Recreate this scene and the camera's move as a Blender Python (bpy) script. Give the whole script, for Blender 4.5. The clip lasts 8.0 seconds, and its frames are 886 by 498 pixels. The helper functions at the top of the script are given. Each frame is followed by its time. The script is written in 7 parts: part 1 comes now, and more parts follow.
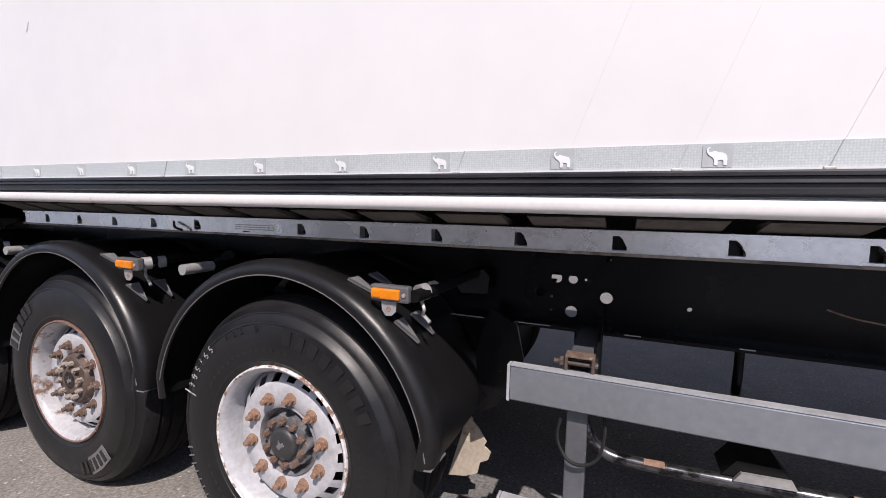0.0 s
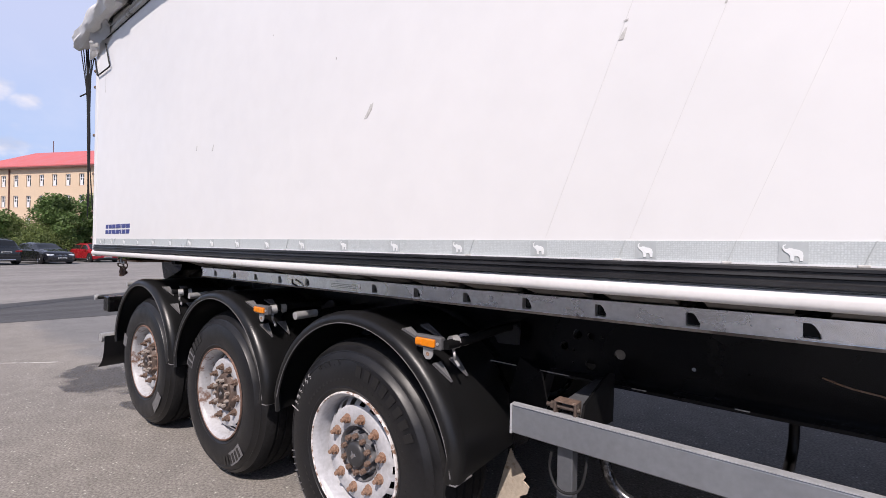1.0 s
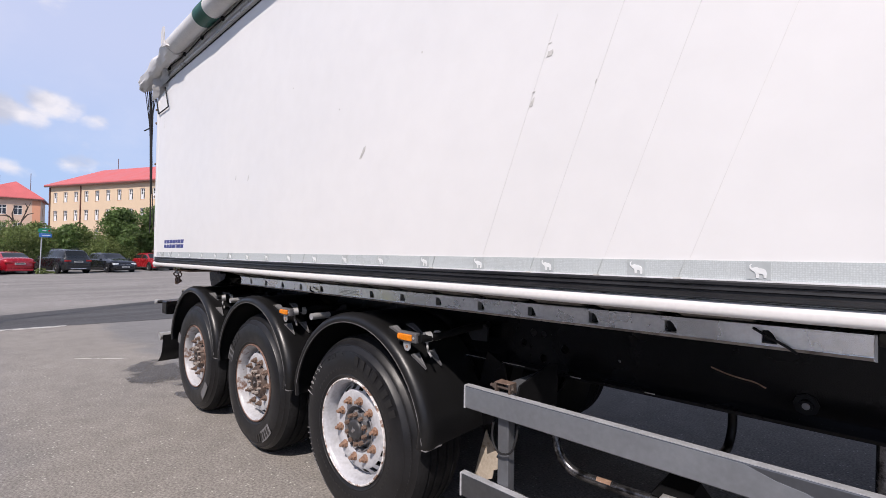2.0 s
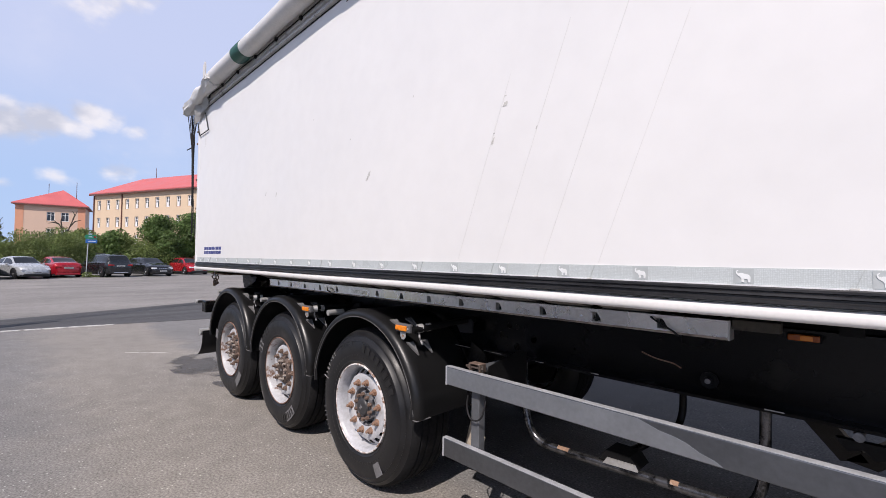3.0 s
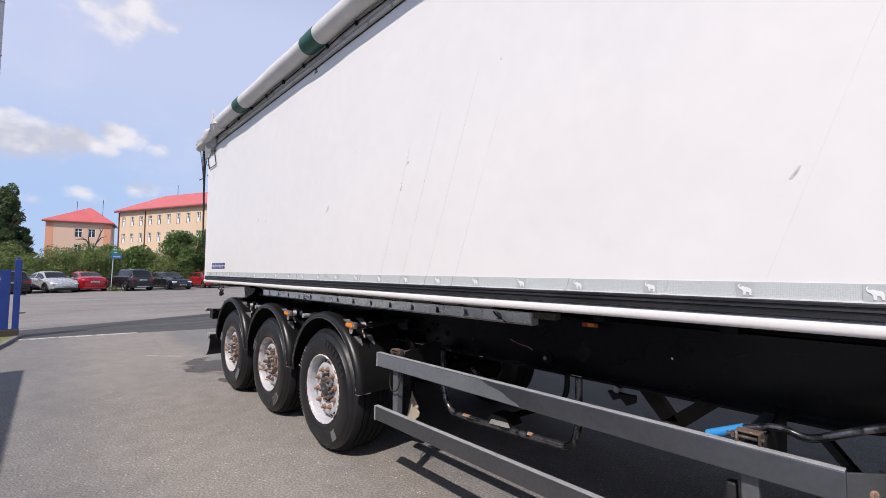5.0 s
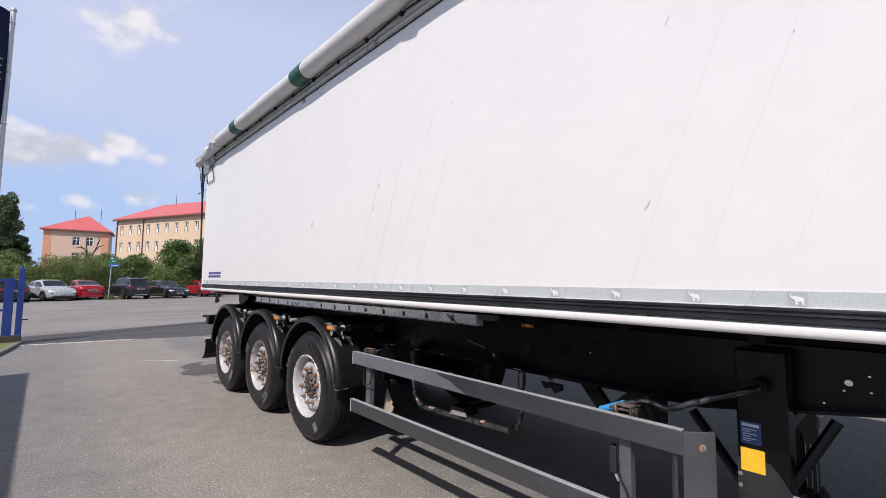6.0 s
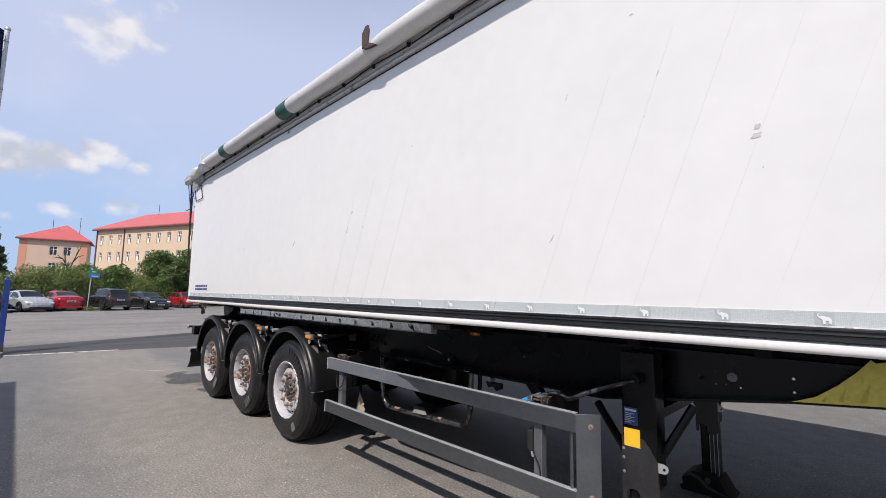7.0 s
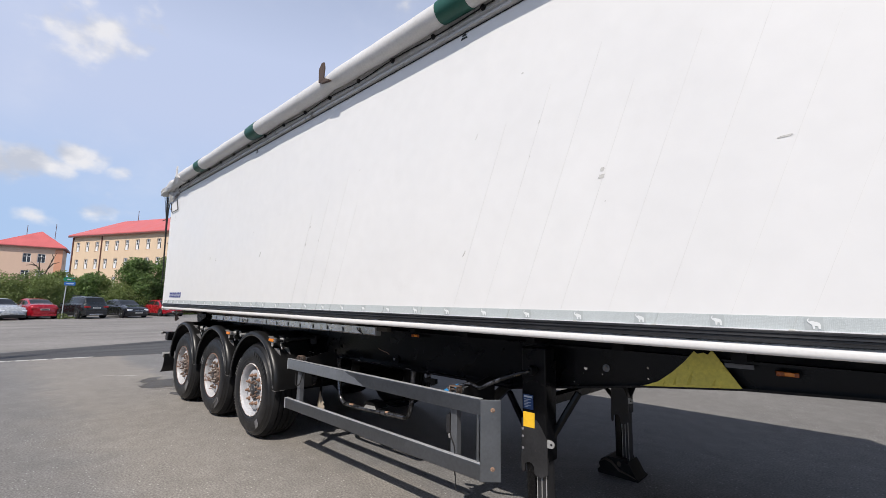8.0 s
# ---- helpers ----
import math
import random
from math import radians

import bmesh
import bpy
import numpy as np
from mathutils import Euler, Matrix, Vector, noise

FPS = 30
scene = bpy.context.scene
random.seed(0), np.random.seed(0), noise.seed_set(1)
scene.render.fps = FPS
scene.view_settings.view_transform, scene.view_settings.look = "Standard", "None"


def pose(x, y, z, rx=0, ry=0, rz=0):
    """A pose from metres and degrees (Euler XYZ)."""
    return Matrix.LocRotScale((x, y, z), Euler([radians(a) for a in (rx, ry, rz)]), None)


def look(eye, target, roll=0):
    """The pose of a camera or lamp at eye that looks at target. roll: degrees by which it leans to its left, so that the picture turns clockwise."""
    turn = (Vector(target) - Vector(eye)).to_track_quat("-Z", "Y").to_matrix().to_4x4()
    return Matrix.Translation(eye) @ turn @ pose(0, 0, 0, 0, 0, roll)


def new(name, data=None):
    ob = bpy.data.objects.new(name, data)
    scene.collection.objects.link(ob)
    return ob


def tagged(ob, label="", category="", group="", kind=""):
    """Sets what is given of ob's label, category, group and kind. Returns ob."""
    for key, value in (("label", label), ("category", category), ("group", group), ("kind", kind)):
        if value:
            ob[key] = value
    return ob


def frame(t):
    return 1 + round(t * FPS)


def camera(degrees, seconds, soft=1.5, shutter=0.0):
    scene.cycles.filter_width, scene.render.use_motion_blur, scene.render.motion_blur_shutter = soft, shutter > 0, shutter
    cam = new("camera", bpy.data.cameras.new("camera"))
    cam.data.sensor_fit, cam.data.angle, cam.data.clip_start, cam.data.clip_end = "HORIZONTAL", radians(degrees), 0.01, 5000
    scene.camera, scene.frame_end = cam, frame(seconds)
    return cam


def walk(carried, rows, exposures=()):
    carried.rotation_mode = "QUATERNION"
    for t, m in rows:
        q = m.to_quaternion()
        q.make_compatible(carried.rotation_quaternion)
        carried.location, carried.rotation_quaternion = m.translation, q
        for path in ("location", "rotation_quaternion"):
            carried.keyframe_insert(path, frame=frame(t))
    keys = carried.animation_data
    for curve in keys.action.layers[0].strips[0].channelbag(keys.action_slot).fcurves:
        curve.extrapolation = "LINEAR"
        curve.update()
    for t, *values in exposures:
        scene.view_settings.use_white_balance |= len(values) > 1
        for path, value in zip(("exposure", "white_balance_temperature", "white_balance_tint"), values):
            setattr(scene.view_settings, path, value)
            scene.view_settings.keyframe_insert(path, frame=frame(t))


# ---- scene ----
cam = camera(91.5, 8.0, soft=0.5)
PATH = [
    (0, (1.06, -1.109, 1.321), (0.298, 0.732, 1.147), 1.2),
    (0.5, (1.25, -1.186, 1.371), (0.141, 0.477, 1.288), 0.9),
    (1, (1.491, -1.314, 1.434), (0.282, 0.279, 1.439), 1.0),
    (1.5, (1.735, -1.376, 1.461), (0.454, 0.16, 1.488), 0.8),
    (3, (2.426, -1.639, 1.474), (0.999, -0.238, 1.53), 0.7),
    (3.5, (2.624, -1.704, 1.487), (1.175, -0.328, 1.557), 0.7),
    (4, (2.869, -1.764, 1.493), (1.403, -0.406, 1.578), 0.7),
    (4.5, (3.151, -1.745, 1.489), (1.68, -0.394, 1.587), 0.4),
    (6, (3.893, -1.879, 1.477), (2.427, -0.527, 1.633), 0.5),
    (6.5, (4.138, -1.965, 1.479), (2.693, -0.595, 1.663), 0.6),
    (7, (4.39, -2.081, 1.494), (2.971, -0.688, 1.708), 0.8),
    (7.5, (4.674, -2.081, 1.479), (3.28, -0.667, 1.715), 0.8),
    (8, (4.962, -2.149, 1.483), (3.593, -0.713, 1.735), 0.8),
]
walk(cam, [(t, look(eye, target, roll)) for t, eye, target, roll in PATH],
     [(0.0, 0.09, 6850, 18.0), (0.5, 0.08, 6850, 18.0), (1.5, 0.0, 6850, 16.5), (3.5, -0.02, 6820, 15.5), (4.5, -0.04, 6860, 15.0), (6.5, -0.06, 6880, 13.5), (8.0, -0.08, 6880, 10.0)])

# ---- light and sky ----
SUN_TO = Vector((0.415, -0.74, 1.0)).normalized()
sun = new("sun", bpy.data.lights.new("sun", "SUN"))
sun.data.energy, sun.data.angle, sun.data.color = 4.7, radians(0.55), (1.0, 0.96, 0.915)
sun.matrix_world = look((8, -10, 14), Vector((8, -10, 14)) - SUN_TO)

world = bpy.data.worlds.new("sky")
scene.world = world
world.use_nodes = True
WN, WL = world.node_tree.nodes, world.node_tree.links
WN.clear()
w_out, w_bg, w_sky = WN.new("ShaderNodeOutputWorld"), WN.new("ShaderNodeBackground"), WN.new("ShaderNodeTexSky")
w_sky.sky_type, w_sky.sun_disc = "NISHITA", False
w_sky.sun_elevation = math.asin(SUN_TO.z)
w_sky.sun_rotation = math.atan2(SUN_TO.x, SUN_TO.y)
w_sky.air_density, w_sky.dust_density, w_sky.ozone_density = 1.0, 0.6, 1.4
w_bg.inputs["Strength"].default_value = 0.11
# fair-weather cumulus heaps, puffed up by noise, in a thin milky haze
w_co = WN.new("ShaderNodeTexCoord")


def w_node(kind, **values):
    n = WN.new("ShaderNode" + kind)
    for k, v in values.items():
        if k == "operation":
            n.operation = v
        elif k == "data_type":
            n.data_type = v
        elif k == "interpolation_type":
            n.interpolation_type = v
        else:
            n.inputs[int(k[1:]) if k[0] == "i" and k[1:].isdigit() else k.replace("_", " ")].default_value = v
    return n


def w_noise(scale, detail, rough, shift):
    mp, tx = w_node("Mapping", Location=shift, Scale=(1.0, 1.0, 1.5)), w_node("TexNoise", Scale=scale, Detail=detail, Roughness=rough)
    WL.new(w_co.outputs["Generated"], mp.inputs["Vector"])
    WL.new(mp.outputs["Vector"], tx.inputs["Vector"])
    return tx.outputs["Fac"]


def w_math(op, a, b):
    n = w_node("Math", operation=op)
    for k, v in enumerate((a, b)):
        if isinstance(v, (int, float)):
            n.inputs[k].default_value = v
        else:
            WL.new(v, n.inputs[k])
    return n.outputs[0]


puff, puff_above = w_noise(9.0, 5.0, 0.46, (0.1, 0.3, 0)), w_noise(9.0, 5.0, 0.46, (0.1, 0.3, 0.05))
veil = w_noise(2.6, 6.0, 0.6, (0.35, 0.1, 0.22))
# the last three heaps are out of view, put there for their light
HEAPS = (((-0.975, -0.030, 0.214), 0.15, 0.66), ((-0.972, 0.022, 0.222), 0.11, 0.66), ((-0.962, 0.085, 0.250), 0.095, 0.56), ((-0.961, 0.154, 0.230), 0.056, 0.48),
         ((-0.893, 0.085, 0.442), 0.20, 0.42), ((-0.989, 0.042, 0.143), 0.065, 0.34), ((-0.979, 0.122, 0.163), 0.095, 0.32), ((-0.993, -0.04, 0.116), 0.09, 0.36),
         ((0.3, 0.8, 0.5), 0.4, 0.5), ((0.2, -0.9, 0.4), 0.4, 0.5), ((0.9, 0.1, 0.4), 0.4, 0.5))
cover = 0.0
for heap, size, lift in HEAPS:
    w_sub, w_sc, w_len = w_node("VectorMath", operation="SUBTRACT", i1=heap), w_node("VectorMath", operation="MULTIPLY", i1=(1.0, 1.0, 1.9)), w_node("VectorMath", operation="LENGTH")
    w_rng = w_node("MapRange", interpolation_type="SMOOTHSTEP", From_Min=0.0, From_Max=size, To_Min=lift, To_Max=0.0)
    WL.new(w_co.outputs["Generated"], w_sub.inputs[0])
    WL.new(w_sub.outputs["Vector"], w_sc.inputs[0])
    WL.new(w_sc.outputs["Vector"], w_len.inputs[0])
    WL.new(w_len.outputs["Value"], w_rng.inputs["Value"])
    cover = w_math("MAXIMUM", w_rng.outputs["Result"], cover)
curl = w_noise(26.0, 4.0, 0.5, (0.7, 0.2, 0.4))
rough_edge = w_math("ADD", w_math("MULTIPLY", w_math("SUBTRACT", puff, 0.5), 1.25), w_math("MULTIPLY", w_math("SUBTRACT", curl, 0.5), 0.42))
density = w_math("ADD", cover, rough_edge)
w_edge = w_node("MapRange", interpolation_type="SMOOTHSTEP", From_Min=0.20, From_Max=0.52, To_Min=0.0, To_Max=0.86)
WL.new(density, w_edge.inputs["Value"])
w_thin = w_node("MapRange", interpolation_type="SMOOTHSTEP", From_Min=0.45, From_Max=0.75, To_Min=0.0, To_Max=0.30)
WL.new(veil, w_thin.inputs["Value"])
# bright heads, greyer undersides
w_lit = w_node("MapRange", From_Min=-0.07, From_Max=0.09, To_Min=0.0, To_Max=1.0)
WL.new(w_math("SUBTRACT", puff, puff_above), w_lit.inputs["Value"])
w_tone = w_node("Mix", data_type="RGBA")
w_tone.inputs["A"].default_value, w_tone.inputs["B"].default_value = (5.3, 5.7, 6.7, 1), (8.3, 8.4, 8.9, 1)
WL.new(w_lit.outputs["Result"], w_tone.inputs["Factor"])
# deeper blue low down, milkier higher up
w_sep = w_node("SeparateXYZ")
WL.new(w_co.outputs["Generated"], w_sep.inputs[0])
w_up = w_node("MapRange", interpolation_type="SMOOTHSTEP", From_Min=0.10, From_Max=0.38)
WL.new(w_sep.outputs["Z"], w_up.inputs["Value"])
w_blue = w_node("Mix", data_type="RGBA")
w_blue.inputs["A"].default_value, w_blue.inputs["B"].default_value = (4.0, 5.8, 9.1, 1), (5.5, 6.5, 9.2, 1)
WL.new(w_up.outputs["Result"], w_blue.inputs["Factor"])
w_amount = w_node("MapRange", From_Min=0.48, From_Max=0.92, To_Min=0.88, To_Max=0.10)
WL.new(w_sep.outputs["Z"], w_amount.inputs["Value"])
w_haze, w_veil, w_mix = w_node("Mix", data_type="RGBA"), w_node("Mix", data_type="RGBA"), w_node("Mix", data_type="RGBA")
w_veil.inputs["B"].default_value = (7.4, 7.8, 9.2, 1)
WL.new(w_amount.outputs["Result"], w_haze.inputs["Factor"])
WL.new(w_sky.outputs["Color"], w_haze.inputs["A"])
WL.new(w_blue.outputs["Result"], w_haze.inputs["B"])
WL.new(w_thin.outputs["Result"], w_veil.inputs["Factor"])
WL.new(w_haze.outputs["Result"], w_veil.inputs["A"])
WL.new(w_edge.outputs["Result"], w_mix.inputs["Factor"])
WL.new(w_veil.outputs["Result"], w_mix.inputs["A"])
WL.new(w_tone.outputs["Result"], w_mix.inputs["B"])
WL.new(w_mix.outputs["Result"], w_bg.inputs["Color"])
WL.new(w_bg.outputs["Background"], w_out.inputs["Surface"])


# ---- materials ----
def paint(name, col, rough=0.5, metal=0.0, var=0.12, scale=6.0, fine=60.0, bump=0.0, bump_scale=80.0,
          second=None, amount=0.5, second_scale=3.0, coat=0.0, spec=0.5, rough_var=0.1, contrast=0.08):
    """A node material: base colour varied at two scales, patches of a second colour (rust, dirt), bump and gloss variation."""
    m = bpy.data.materials.new(name)
    m.use_nodes = True
    n, l = m.node_tree.nodes, m.node_tree.links
    b = n["Principled BSDF"]
    b.inputs["Roughness"].default_value, b.inputs["Metallic"].default_value = rough, metal
    b.inputs["Coat Weight"].default_value, b.inputs["Specular IOR Level"].default_value = coat, spec
    co = n.new("ShaderNodeTexCoord")
    big, small = n.new("ShaderNodeTexNoise"), n.new("ShaderNodeTexNoise")
    for t, s in ((big, scale), (small, fine)):
        t.inputs["Scale"].default_value, t.inputs["Detail"].default_value = s, 5.0
        l.new(co.outputs["Object"], t.inputs["Vector"])
    add = n.new("ShaderNodeMath")
    add.operation = "ADD"
    l.new(big.outputs["Fac"], add.inputs[0])
    l.new(small.outputs["Fac"], add.inputs[1])
    rng = n.new("ShaderNodeMapRange")
    rng.inputs["From Min"].default_value, rng.inputs["From Max"].default_value = 0.7, 1.3
    rng.inputs["To Min"].default_value, rng.inputs["To Max"].default_value = 1 - var, 1 + var
    l.new(add.outputs[0], rng.inputs["Value"])
    mul = n.new("ShaderNodeMix")
    mul.data_type, mul.blend_type = "RGBA", "MULTIPLY"
    mul.inputs["Factor"].default_value = 1.0
    mul.inputs["A"].default_value = (*col, 1)
    l.new(rng.outputs["Result"], mul.inputs["B"])
    colour = mul.outputs["Result"]
    if second:
        spot, ramp, mix = n.new("ShaderNodeTexNoise"), n.new("ShaderNodeValToRGB"), n.new("ShaderNodeMix")
        spot.inputs["Scale"].default_value, spot.inputs["Detail"].default_value = second_scale, 8.0
        spot.inputs["Roughness"].default_value = 0.62
        ramp.color_ramp.elements[0].position, ramp.color_ramp.elements[1].position = amount, amount + contrast
        mix.data_type = "RGBA"
        mix.inputs["B"].default_value = (*second, 1)
        l.new(co.outputs["Object"], spot.inputs["Vector"])
        l.new(spot.outputs["Fac"], ramp.inputs["Fac"])
        l.new(ramp.outputs["Color"], mix.inputs["Factor"])
        l.new(colour, mix.inputs["A"])
        colour = mix.outputs["Result"]
    l.new(colour, b.inputs["Base Color"])
    if rough_var:
        rr = n.new("ShaderNodeMapRange")
        rr.inputs["From Min"].default_value, rr.inputs["From Max"].default_value = 0.3, 0.7
        rr.inputs["To Min"].default_value, rr.inputs["To Max"].default_value = max(0.02, rough - rough_var), min(1, rough + rough_var)
        l.new(big.outputs["Fac"], rr.inputs["Value"])
        l.new(rr.outputs["Result"], b.inputs["Roughness"])
    if bump:
        bn, bp = n.new("ShaderNodeTexNoise"), n.new("ShaderNodeBump")
        bn.inputs["Scale"].default_value, bn.inputs["Detail"].default_value = bump_scale, 6.0
        bp.inputs["Strength"].default_value, bp.inputs["Distance"].default_value = bump, 0.01
        l.new(co.outputs["Object"], bn.inputs["Vector"])
        l.new(bn.outputs["Fac"], bp.inputs["Height"])
        l.new(bp.outputs["Normal"], b.inputs["Normal"])
    return m


WHITE_WALL = paint("white_wall_paint", (0.72, 0.715, 0.71), 0.42, var=0.025, scale=1.2, fine=9, second=(0.68, 0.673, 0.666), amount=0.66, second_scale=2.2, contrast=0.15, bump=0.006, bump_scale=5)
WHITE_TUBE = paint("white_tube_paint", (0.70, 0.685, 0.67), 0.4, var=0.06, scale=4, second=(0.45, 0.40, 0.36), amount=0.66, second_scale=7)
RUB_BLACK = paint("black_rubber_profile", (0.016, 0.016, 0.018), 0.42, var=0.3, scale=5, fine=80)
BLACK = paint("black_chassis_paint", (0.004, 0.004, 0.0048), 0.26, var=0.35, scale=2.5, fine=40, second=(0.010, 0.0095, 0.009), amount=0.6, second_scale=4, bump=0.10, bump_scale=4.5, spec=0.22)
CARRIER = paint("worn_shiny_tube", (0.16, 0.16, 0.17), 0.24, metal=0.85, var=0.3, scale=9, fine=70, second=(0.03, 0.03, 0.032), amount=0.48, second_scale=14)
BLACK_DULL = paint("dull_black_metal", (0.005, 0.005, 0.0055), 0.6, var=0.35, scale=4, fine=60, spec=0.2, second=(0.016, 0.013, 0.011), amount=0.66, second_scale=8)
FENDER = paint("black_plastic_fender", (0.009, 0.009, 0.0095), 0.34, spec=0.4, var=0.2, scale=3, fine=90, bump=0.05, bump_scale=160, second=(0.02, 0.019, 0.018), amount=0.7, second_scale=3, contrast=0.2)
TYRE = paint("tyre_rubber", (0.0105, 0.0105, 0.0118), 0.42, spec=0.4, var=0.3, scale=9, fine=70, bump=0.06, bump_scale=120, second=(0.022, 0.0215, 0.022), amount=0.66, second_scale=6, contrast=0.25)
TREAD = paint("tyre_tread_rubber", (0.014, 0.0138, 0.0145), 0.9, spec=0.12, var=0.3, scale=8, fine=50, bump=0.2, bump_scale=70, second=(0.024, 0.023, 0.022), amount=0.6, second_scale=9, contrast=0.2)
TYRE_MARK = paint("tyre_letter_rubber", (0.013, 0.0125, 0.013), 0.38, var=0.2)
TYRE_WHITE = paint("worn_white_lettering", (0.36, 0.355, 0.35), 0.7, var=0.2, fine=90, second=(0.02, 0.02, 0.02), amount=0.48, second_scale=70)
LAMP_GREY = paint("grey_lamp_housing", (0.10, 0.10, 0.105), 0.4, var=0.1)
DARK_RUST = paint("dark_rusty_steel", (0.05, 0.038, 0.03), 0.8, var=0.3, scale=15)
TYRE_GREY = paint("grey_tyre_patch", (0.13, 0.128, 0.132), 0.6, var=0.2, scale=20)
RIM_A = paint("white_rim_paint", (0.45, 0.455, 0.48), 0.4, var=0.16, scale=8, second=(0.30, 0.295, 0.30), amount=0.54, second_scale=9, contrast=0.25, bump=0.03)
RIM_B = paint("rusty_rim_paint", (0.44, 0.44, 0.455), 0.42, var=0.16, scale=8, second=(0.15, 0.085, 0.06), amount=0.55, second_scale=9, bump=0.08)
RIM_EDGE = paint("chipped_rim_edge", (0.66, 0.64, 0.63), 0.5, var=0.15, scale=30, second=(0.22, 0.13, 0.09), amount=0.5, second_scale=34)
NUT = paint("rusted_nut", (0.27, 0.165, 0.115), 0.75, var=0.3, scale=40, fine=140, second=(0.20, 0.10, 0.06), amount=0.52, second_scale=60, bump=0.2, bump_scale=200)
NUT_DARK = paint("dark_rusted_nut", (0.14, 0.092, 0.07), 0.7, var=0.35, scale=40, fine=140, second=(0.42, 0.34, 0.29), amount=0.6, second_scale=60, bump=0.2, bump_scale=200)
HUB = paint("grey_hub_iron", (0.17, 0.17, 0.18), 0.55, metal=0.2, var=0.3, scale=20, second=(0.20, 0.12, 0.08), amount=0.58, second_scale=22, bump=0.1)
HUB_CAP = paint("dark_hub_cap", (0.035, 0.035, 0.038), 0.45, var=0.2, scale=20)
ALU = paint("weathered_aluminium", (0.95, 0.94, 0.93), 0.30, metal=0.85, var=0.12, scale=5, second=(0.72, 0.70, 0.68), amount=0.6, second_scale=7, contrast=0.2)
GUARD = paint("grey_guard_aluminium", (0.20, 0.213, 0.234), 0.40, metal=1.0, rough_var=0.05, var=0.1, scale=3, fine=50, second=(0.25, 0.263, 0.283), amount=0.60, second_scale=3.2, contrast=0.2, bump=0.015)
GUARD_EDGE = paint("bright_guard_edge", (0.46, 0.47, 0.49), 0.4, metal=0.3, var=0.15, scale=12)
GUARD_PALE = paint("pale_guard_aluminium", (0.42, 0.445, 0.48), 0.42, metal=0.9, rough_var=0.05, var=0.1, scale=3, fine=50, second=(0.48, 0.50, 0.53), amount=0.6, second_scale=3.2, contrast=0.2, bump=0.01)
# the rails' metal again, with shade put into the colour for the bent plate
GUARD_PLATE = paint("shaded_guard_metal", (0.19, 0.20, 0.212), 0.50, metal=1.0, var=0.12, scale=5, fine=50, second=(0.24, 0.25, 0.26), amount=0.6, second_scale=6, contrast=0.2, bump=0.015)
LEG_GREY = paint("worn_dark_grey_leg_paint", (0.022, 0.022, 0.024), 0.45, var=0.3, scale=9, fine=70, second=(0.05, 0.046, 0.042), amount=0.64, second_scale=12, bump=0.05)
GUARD_POST = paint("grey_post_steel", (0.105, 0.11, 0.12), 0.5, metal=0.2, var=0.15, scale=6, second=(0.24, 0.2, 0.17), amount=0.66, second_scale=9)
GALV = paint("galvanised_steel", (0.46, 0.46, 0.46), 0.45, metal=0.5, var=0.15, scale=14, second=(0.3, 0.26, 0.22), amount=0.64, second_scale=20)
RUST = paint("rust", (0.26, 0.16, 0.11), 0.85, var=0.3, scale=20, second=(0.40, 0.30, 0.24), amount=0.55, second_scale=18, bump=0.2)
CLAMP = paint("dark_rusty_clamp", (0.09, 0.066, 0.054), 0.6, metal=0.3, var=0.3, scale=25, second=(0.28, 0.25, 0.22), amount=0.55, second_scale=20, bump=0.1)
WEDGE = paint("sunlit_moulded_wedge", (0.16, 0.16, 0.165), 0.42, var=0.15, scale=20)
BRACKET = paint("dusty_black_bracket", (0.014, 0.014, 0.016), 0.6, var=0.3, scale=12)
BEIGE = paint("dried_mud_sheet", (0.42, 0.36, 0.29), 0.85, var=0.2, scale=14, second=(0.24, 0.17, 0.11), amount=0.56, second_scale=12, bump=0.2, bump_scale=40)
DRY_MUD = paint("dry_brown_mud", (0.06, 0.052, 0.042), 0.85, var=0.25, scale=14, second=(0.035, 0.03, 0.026), amount=0.55, second_scale=20, bump=0.2, bump_scale=40)
SILL = paint("dusty_sill_steel", (0.11, 0.098, 0.086), 0.7, var=0.25, scale=9, second=(0.07, 0.06, 0.05), amount=0.55, second_scale=12)
MUD_LIP = paint("brown_mud_lip", (0.30, 0.25, 0.21), 0.8, var=0.25, scale=14, second=(0.14, 0.11, 0.09), amount=0.52, second_scale=9)
TAPE = paint("silver_reflective_tape", (0.48, 0.52, 0.525), 0.34, var=0.06, scale=5, fine=120, second=(0.53, 0.565, 0.57), amount=0.5, second_scale=260, contrast=0.1)
def honeycomb(m, scale, lo, hi):
    """Multiplies the colour by a fine cell pattern, as on prismatic tape."""
    n, l = m.node_tree.nodes, m.node_tree.links
    b = n["Principled BSDF"]
    co, vo, rg, mu = n.new("ShaderNodeTexCoord"), n.new("ShaderNodeTexVoronoi"), n.new("ShaderNodeMapRange"), n.new("ShaderNodeMix")
    vo.inputs["Scale"].default_value, vo.inputs["Randomness"].default_value = scale, 0.25
    rg.inputs["From Min"].default_value, rg.inputs["From Max"].default_value = 0.1, 0.6
    rg.inputs["To Min"].default_value, rg.inputs["To Max"].default_value = hi, lo
    mu.data_type, mu.blend_type = "RGBA", "MULTIPLY"
    mu.inputs["Factor"].default_value = 1.0
    old = b.inputs["Base Color"].links[0].from_socket
    l.new(co.outputs["Object"], vo.inputs["Vector"])
    l.new(vo.outputs["Distance"], rg.inputs["Value"])
    l.new(old, mu.inputs["A"])
    l.new(rg.outputs["Result"], mu.inputs["B"])
    l.new(mu.outputs["Result"], b.inputs["Base Color"])


